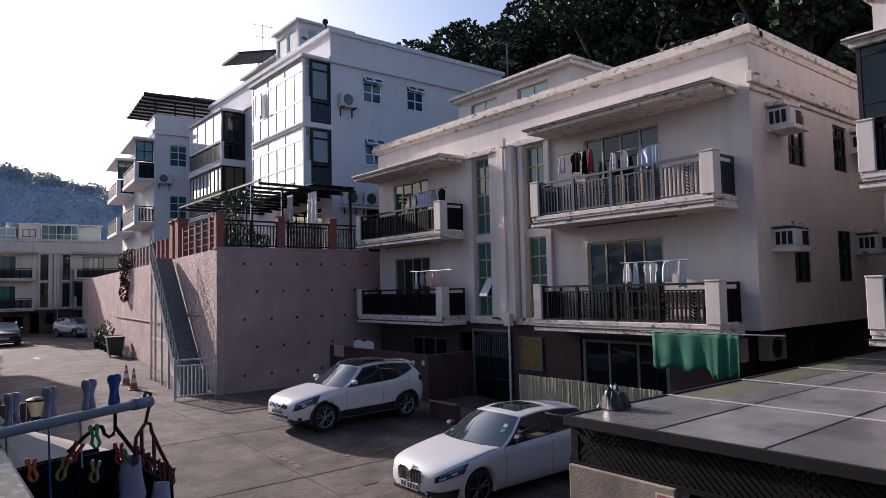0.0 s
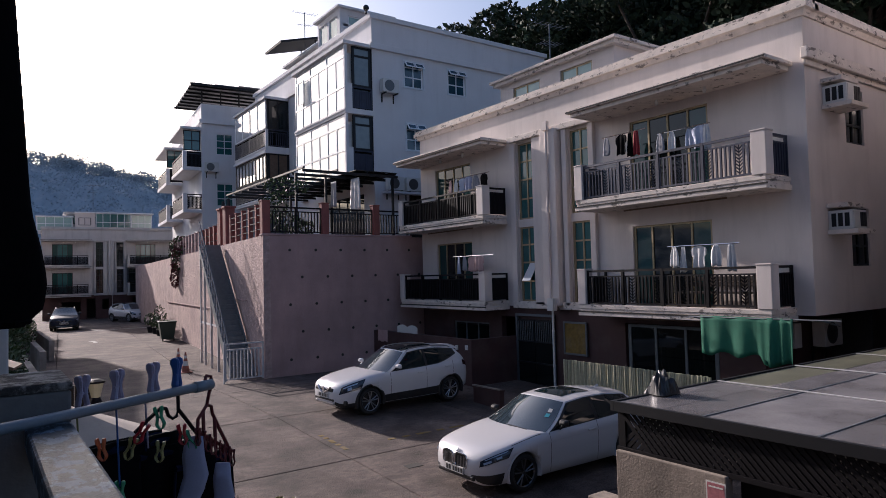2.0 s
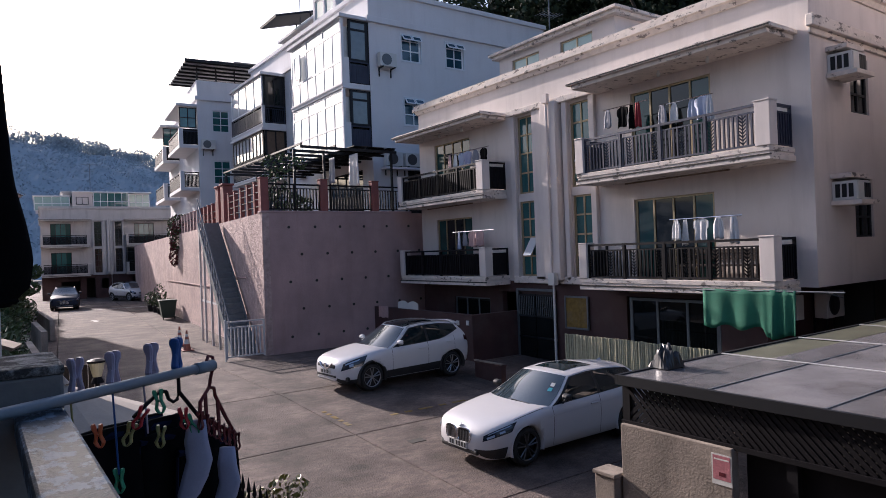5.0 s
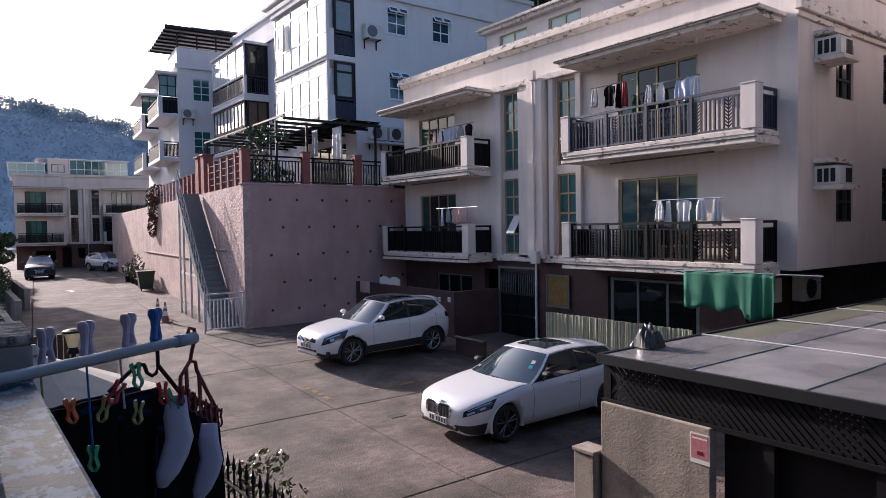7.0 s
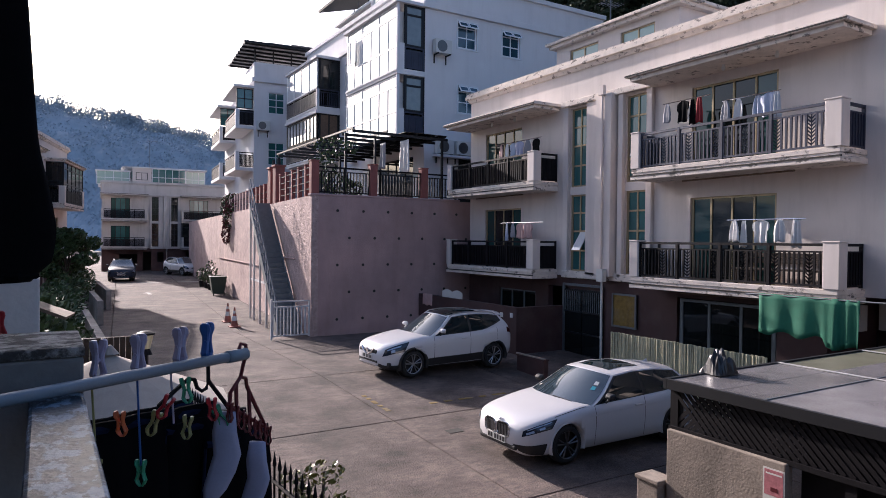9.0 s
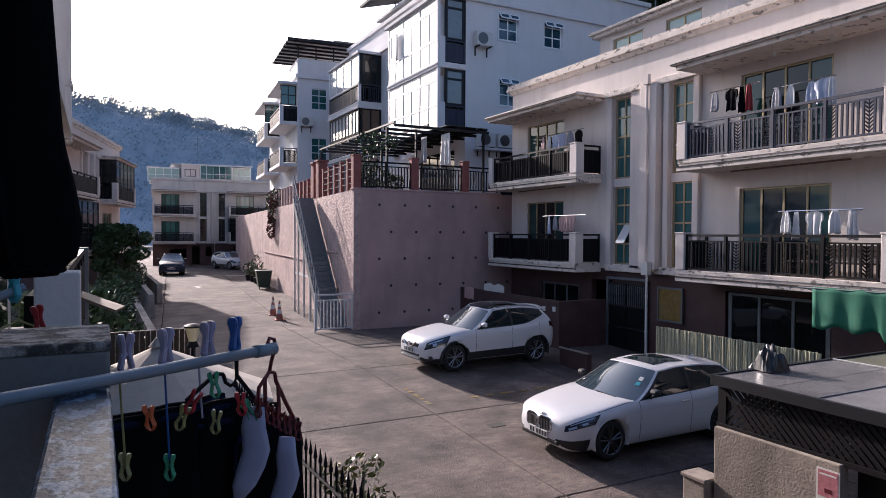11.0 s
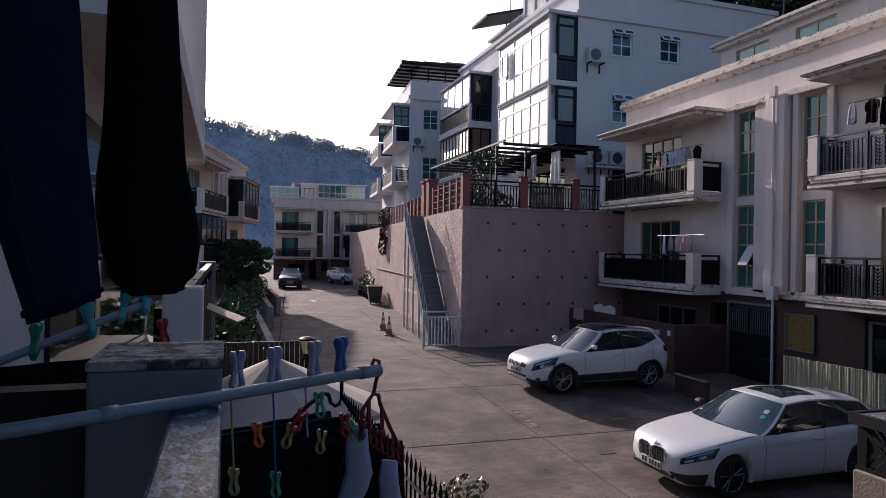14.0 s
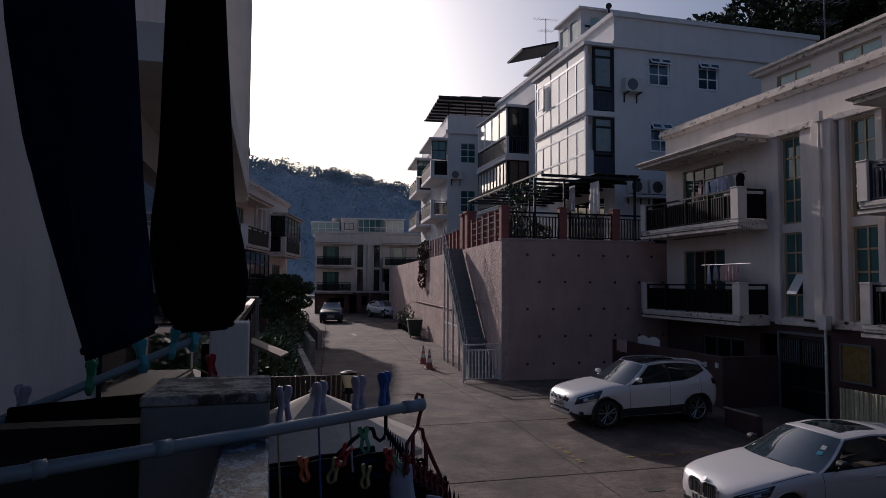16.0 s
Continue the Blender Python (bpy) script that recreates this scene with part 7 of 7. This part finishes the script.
tube(bm, [(-7.550, -20.16, 3.085), (-7.549, -20.16, 3.03), (-7.553, -20.16, 3.013), (-7.562, -20.16, 3.008), (-7.572, -20.16, 3.016), (-7.577, -20.16, 3.034)], 0.0042, 6)
part("hook", bm, "iron", hb)
for pts in ([(-7.577, -20.16, 3.034), (-7.592, -20.17, 3.038), (-7.62, -20.19, 3.022), (-7.655, -20.21, 2.998)], [(-7.55, -20.16, 3.03), (-7.523, -20.145, 2.992), (-7.494, -20.13, 2.95)]):
    bm = bmesh.new()
    tube(bm, pts, 0.0045, 6)
    part("arm", bm, "iron", hb)
for (x, y, z, z2), mt in (((-7.775, -20.243, 3.07, 2.90), "olive_peg"), ((-7.695, -20.217, 3.07, 2.88), "blue_plastic"), ((-7.63, -20.192, 3.07, 2.95), "lilac_plastic")):
    bm = bmesh.new()
    rod(bm, (x, y, z), (x + 0.01, y + 0.02, z2), 0.0022, 5)
    solid("string", bm, mt, "thin plastic string hanging from the pole", "string", group="strings")
for q, mt, rx in (((-7.72, -20.19, 2.965), "orange_peg", 0), ((-7.765, -20.22, 2.885), "olive_peg", 180), ((-7.685, -20.2, 2.865), "green_plastic_peg", 180), ((-7.66, -20.18, 2.955), "olive_peg", 20), ((-7.54, -20.16, 2.965), "red_plastic", 0), ((-7.60, -20.2, 3.02), "green_plastic_peg", 170), ((-7.645, -20.22, 2.995), "red_plastic", 30), ((-7.52, -20.15, 2.945), "green_plastic_peg", 150), ((-7.59, -20.15, 2.93), "olive_peg", 190)):
    peg(pose(*q, rx if rx < 100 else rx - 180, (rx * 7) % 25 - 12, 50), mt, 0.62, "hanging on a string", 1.25)


def sock(m, label, mat):
    bm = bmesh.new()
    pts = [((0, 0, 0), 0.028), ((0, 0.003, -0.06), 0.036), ((0, -0.005, -0.12), 0.040), ((0, 0.01, -0.17), 0.040), ((0, 0.03, -0.22), 0.034), ((0, 0.045, -0.26), 0.014)]
    rings = []
    for c, w in pts:
        rings.append([bm.verts.new((c[0] + 0.010 * math.cos(6.28319 * k / 10), c[1] + w * math.sin(6.28319 * k / 10), c[2])) for k in range(10)])
    for a, b2 in zip(rings, rings[1:]):
        for k in range(10):
            bm.faces.new((a[k], a[(k + 1) % 10], b2[(k + 1) % 10], b2[k]))
    bm.faces.new(rings[0]), bm.faces.new(rings[-1][::-1])
    solid("sock", bm, mat, label, "sock", m, "socks", smooth=True)


sock(pose(-7.51, -20.15, 2.955, 0, 0, 60) @ Matrix.Scale(0.78, 4), "pale lilac sock hanging from the hanger", "lilac_sock")
sock(pose(-7.432, -20.12, 2.87, 0, 0, 50) @ Matrix.Scale(0.7, 4), "pale lilac sock hanging from the hanger", "lilac_sock")
for k, (x, y, w, drop) in enumerate(((-7.70, -20.10, 0.12, 2.955), (-7.60, -20.04, 0.12, 2.945), (-7.52, -20.02, 0.12, 2.915), (-7.445, -20.0, 0.10, 2.865), (-7.66, -19.95, 0.16, 2.93))):
    dark_garment("black garment hanging below the drying pole", pose(x, y, drop, 0, 0, 115), w, 90 + k)


def trousers(name, label, eye_pts, mat, seed, thick=0.05):
    """A long hanging garment, given by its left and right edge down its length."""
    bm = bmesh.new()
    n, around = 22, 14
    r = random.Random(seed)
    rings = []
    L = np.array(eye_pts, float)
    for j in range(n + 1):
        f = j / n * (len(L) - 1)
        i = min(int(f), len(L) - 2)
        row = L[i] * (1 - (f - i)) + L[i + 1] * (f - i)
        a, b2 = Vector(row[:3]), Vector(row[3:])
        c, h = (a + b2) / 2, (b2 - a) / 2
        nn = Vector((-h.y, h.x, 0)).normalized()
        rings.append([bm.verts.new(c + h * math.cos(6.28319 * k / around) * (1 + 0.03 * math.sin(3 * k + j * 0.5)) + nn * thick * math.sin(6.28319 * k / around) * (1 + 0.35 * math.sin(2.3 * k + 0.25 * j))) for k in range(around)])
    for a, b2 in zip(rings, rings[1:]):
        for k in range(around):
            bm.faces.new((a[k], a[(k + 1) % around], b2[(k + 1) % around], b2[k]))
    bm.faces.new(rings[0]), bm.faces.new(rings[-1][::-1])
    rings_hem = [v.co.copy() for v in rings[-2]]
    seam = [ring[10].co.copy() for ring in rings]
    th = thing(name, label, "clothing")
    part("leg", bm, mat, th, smooth=True)
    bm = bmesh.new()
    tube(bm, rings_hem + rings_hem[:1], 0.006, 5)
    part("hem", bm, mat, th)
    bm = bmesh.new()
    tube(bm, seam, 0.004, 5)
    part("seam", bm, mat, th)


trousers("trousers", "dark navy trousers hanging from a line above", [(-8.32, -20.30, 4.64, -8.10, -20.35, 4.64), (-8.246, -20.30, 3.805, -8.030, -20.35, 3.81), (-8.203, -20.30, 3.568, -8.008, -20.35, 3.57), (-8.174, -20.30, 3.467, -8.0, -20.35, 3.467), (-8.145, -20.30, 3.36, -7.992, -20.35, 3.37), (-8.115, -20.30, 3.263, -7.986, -20.35, 3.30), (-8.099, -20.30, 3.205, -7.987, -20.35, 3.255)], "navy_cloth", 3, 0.03)
trousers("trousers", "black trousers hanging from a line above", [(-7.98, -20.25, 4.64, -7.91, -20.29, 4.64), (-7.992, -20.25, 3.88, -7.886, -20.29, 3.88), (-7.997, -20.25, 3.575, -7.866, -20.29, 3.60), (-8.007, -20.25, 3.479, -7.856, -20.29, 3.49), (-8.008, -20.25, 3.405, -7.843, -20.29, 3.42), (-8.001, -20.25, 3.331, -7.834, -20.29, 3.345), (-7.985, -20.25, 3.28, -7.838, -20.29, 3.29), (-7.95, -20.255, 3.25, -7.872, -20.285, 3.255)], "black_cloth", 4, 0.025)

# ---- garden under the balcony ----
um = thing("garden_parasol", "large beige canvas garden parasol", "parasol", pose(-7.21, -13.4, -0.43))
bm = bmesh.new()
rod(bm, (0, 0, -0.4), (0, 0, 2.5), 0.03, 8)
part("pole", bm, "galv", um)
for k in range(8):
    bm = bmesh.new()
    a0, a1 = 6.28319 * (k + 0.3) / 8, 6.28319 * (k + 1.3) / 8
    R0 = 1.35
    p = [(0, 0, 2.47), (R0 * math.cos(a0), R0 * math.sin(a0), 1.88), (R0 * 0.93 * math.cos((a0 + a1) / 2), R0 * 0.93 * math.sin((a0 + a1) / 2), 1.90), (R0 * math.cos(a1), R0 * math.sin(a1), 1.88)]
    vs = [bm.verts.new(q) for q in p]
    bm.faces.new(vs[:3]), bm.faces.new((vs[0], vs[2], vs[3]))
    lo = [bm.verts.new((q[0], q[1], 1.82)) for q in p[1:]]
    bm.faces.new((vs[1], lo[0], lo[1], vs[2])), bm.faces.new((vs[2], lo[1], lo[2], vs[3]))
    part("canopy_panel", bm, "canvas", um)
bm = bmesh.new()
rod(bm, (0, 0, 2.46), (0, 0, 2.56), 0.10, 10, 0.02)
part("cap", bm, "canvas", um)
gl = thing("garden_lamp", "small garden lamp with a pale shade on a post", "garden lamp", pose(-6.65, -11.9, -0.53))
bm = bmesh.new()
rod(bm, (0, 0, -0.0), (0, 0, 2.38), 0.018, 8)
part("post", bm, "iron", gl)
bm = bmesh.new()
rod(bm, (0, 0, 2.28), (0, 0, 2.36), 0.085, 14, 0.05)
part("base", bm, "iron", gl)
bm = bmesh.new()
rod(bm, (0, 0, 2.36), (0, 0, 2.55), 0.055, 16, 0.10)
part("shade", bm, "lamp_shade", gl, "pale cream glass shade", smooth=False)
bm = bmesh.new()
rod(bm, (0, 0, 2.55), (0, 0, 2.575), 0.118, 16, 0.118)
rod(bm, (0, 0, 2.575), (0, 0, 2.60), 0.118, 16, 0.05)
part("cap", bm, "iron", gl)
gf = thing("spear_fence", "black iron garden fence with spear tips", "fence", pose(0, 0, 0))
pa, pb = Vector((-6.46, -14.0, 0)), Vector((-6.22, -19.0, 0))
bm = bmesh.new()
rod(bm, (0, 0, -0.4), (0, 0, 1.60), 0.009, 6)
rod(bm, (0, 0, 1.60), (0, 0, 1.625), 0.016, 6, 0.016)
rod(bm, (0, 0, 1.625), (0, 0, 1.71), 0.015, 6, 0.001)
spear = mesh_of(bm, "spear", "iron")
for k in range(46):
    q = pa.lerp(pb, k / 45)
    part("spear", spear, "iron", gf).location = q
for z in (0.1, 1.48):
    bm = bmesh.new()
    rod(bm, pa + Vector((0, 0, z)), pb + Vector((0, 0, z)), 0.016, 6)
    part("cross_rail", bm, "iron", gf)
bush("garden_plant", "yellowish green climbing plant on the fence", pose(-6.18, -17.25, 0.85), [((0, 0, 0.70), (0.16, 0.30, 0.12)), ((0.08, 0.15, 0.80), (0.14, 0.16, 0.08)), ((0.02, -0.35, 0.62), (0.16, 0.28, 0.18)), ((-0.05, 0.4, 0.62), (0.12, 0.22, 0.12))], 0.024, 77, "leaf_yellow", 110)
# Hedges added only to darken the sunlit ground left of the post.
for x, y in ((-8.7, -9.6), (-7.7, -8.6), (-9.6, -8.2)):
    bush("garden_hedge", "tall dark hedge added to cover bright ground by the end wall", pose(x, y, -0.2), [((0, 0, 0.6), (0.6, 0.7, 0.7)), ((0.1, 0.1, 1.5), (0.6, 0.6, 0.6)), ((-0.2, 0, 2.2), (0.45, 0.5, 0.4))], 0.09, 410 + int(y * 10) % 7, "leaf", 420)
bush("garden_plant", "green climbing plant on the fence", pose(-6.2, -17.5, 0.6), [((0, 0, 0.6), (0.2, 0.5, 0.3)), ((0, -0.5, 0.5), (0.2, 0.4, 0.3))], 0.03, 78, "leaf", 160)
gd = thing("garden_screen", "dark wooden garden screen below the balcony", "screen", pose(0, 0, 0))
for k in range(18):
    part("board", boxes(((-7.9 + 0.075 * k, -11.45, -0.3), (-7.835 + 0.075 * k, -11.41, 1.95))), "wood_dark", gd)
aw = bmesh.new()
vs = [aw.verts.new(p) for p in ((-8.05, -14.2, 2.70), (-7.66, -14.0, 2.50), (-7.55, -13.2, 2.46), (-8.05, -13.0, 2.66))]
aw.faces.new(vs)
ob = solid("awning", aw, "wood", "brown canvas awning over the garden", "awning")
mod = ob.modifiers.new("t", 'SOLIDIFY')
mod.thickness = 0.03
solid("planter_wall", boxes(((-7.95, -15.2, -0.4), (-6.9, -15.05, 1.5))), "wall_conc", "plain grey garden wall below the balcony", "wall", kind="structure")
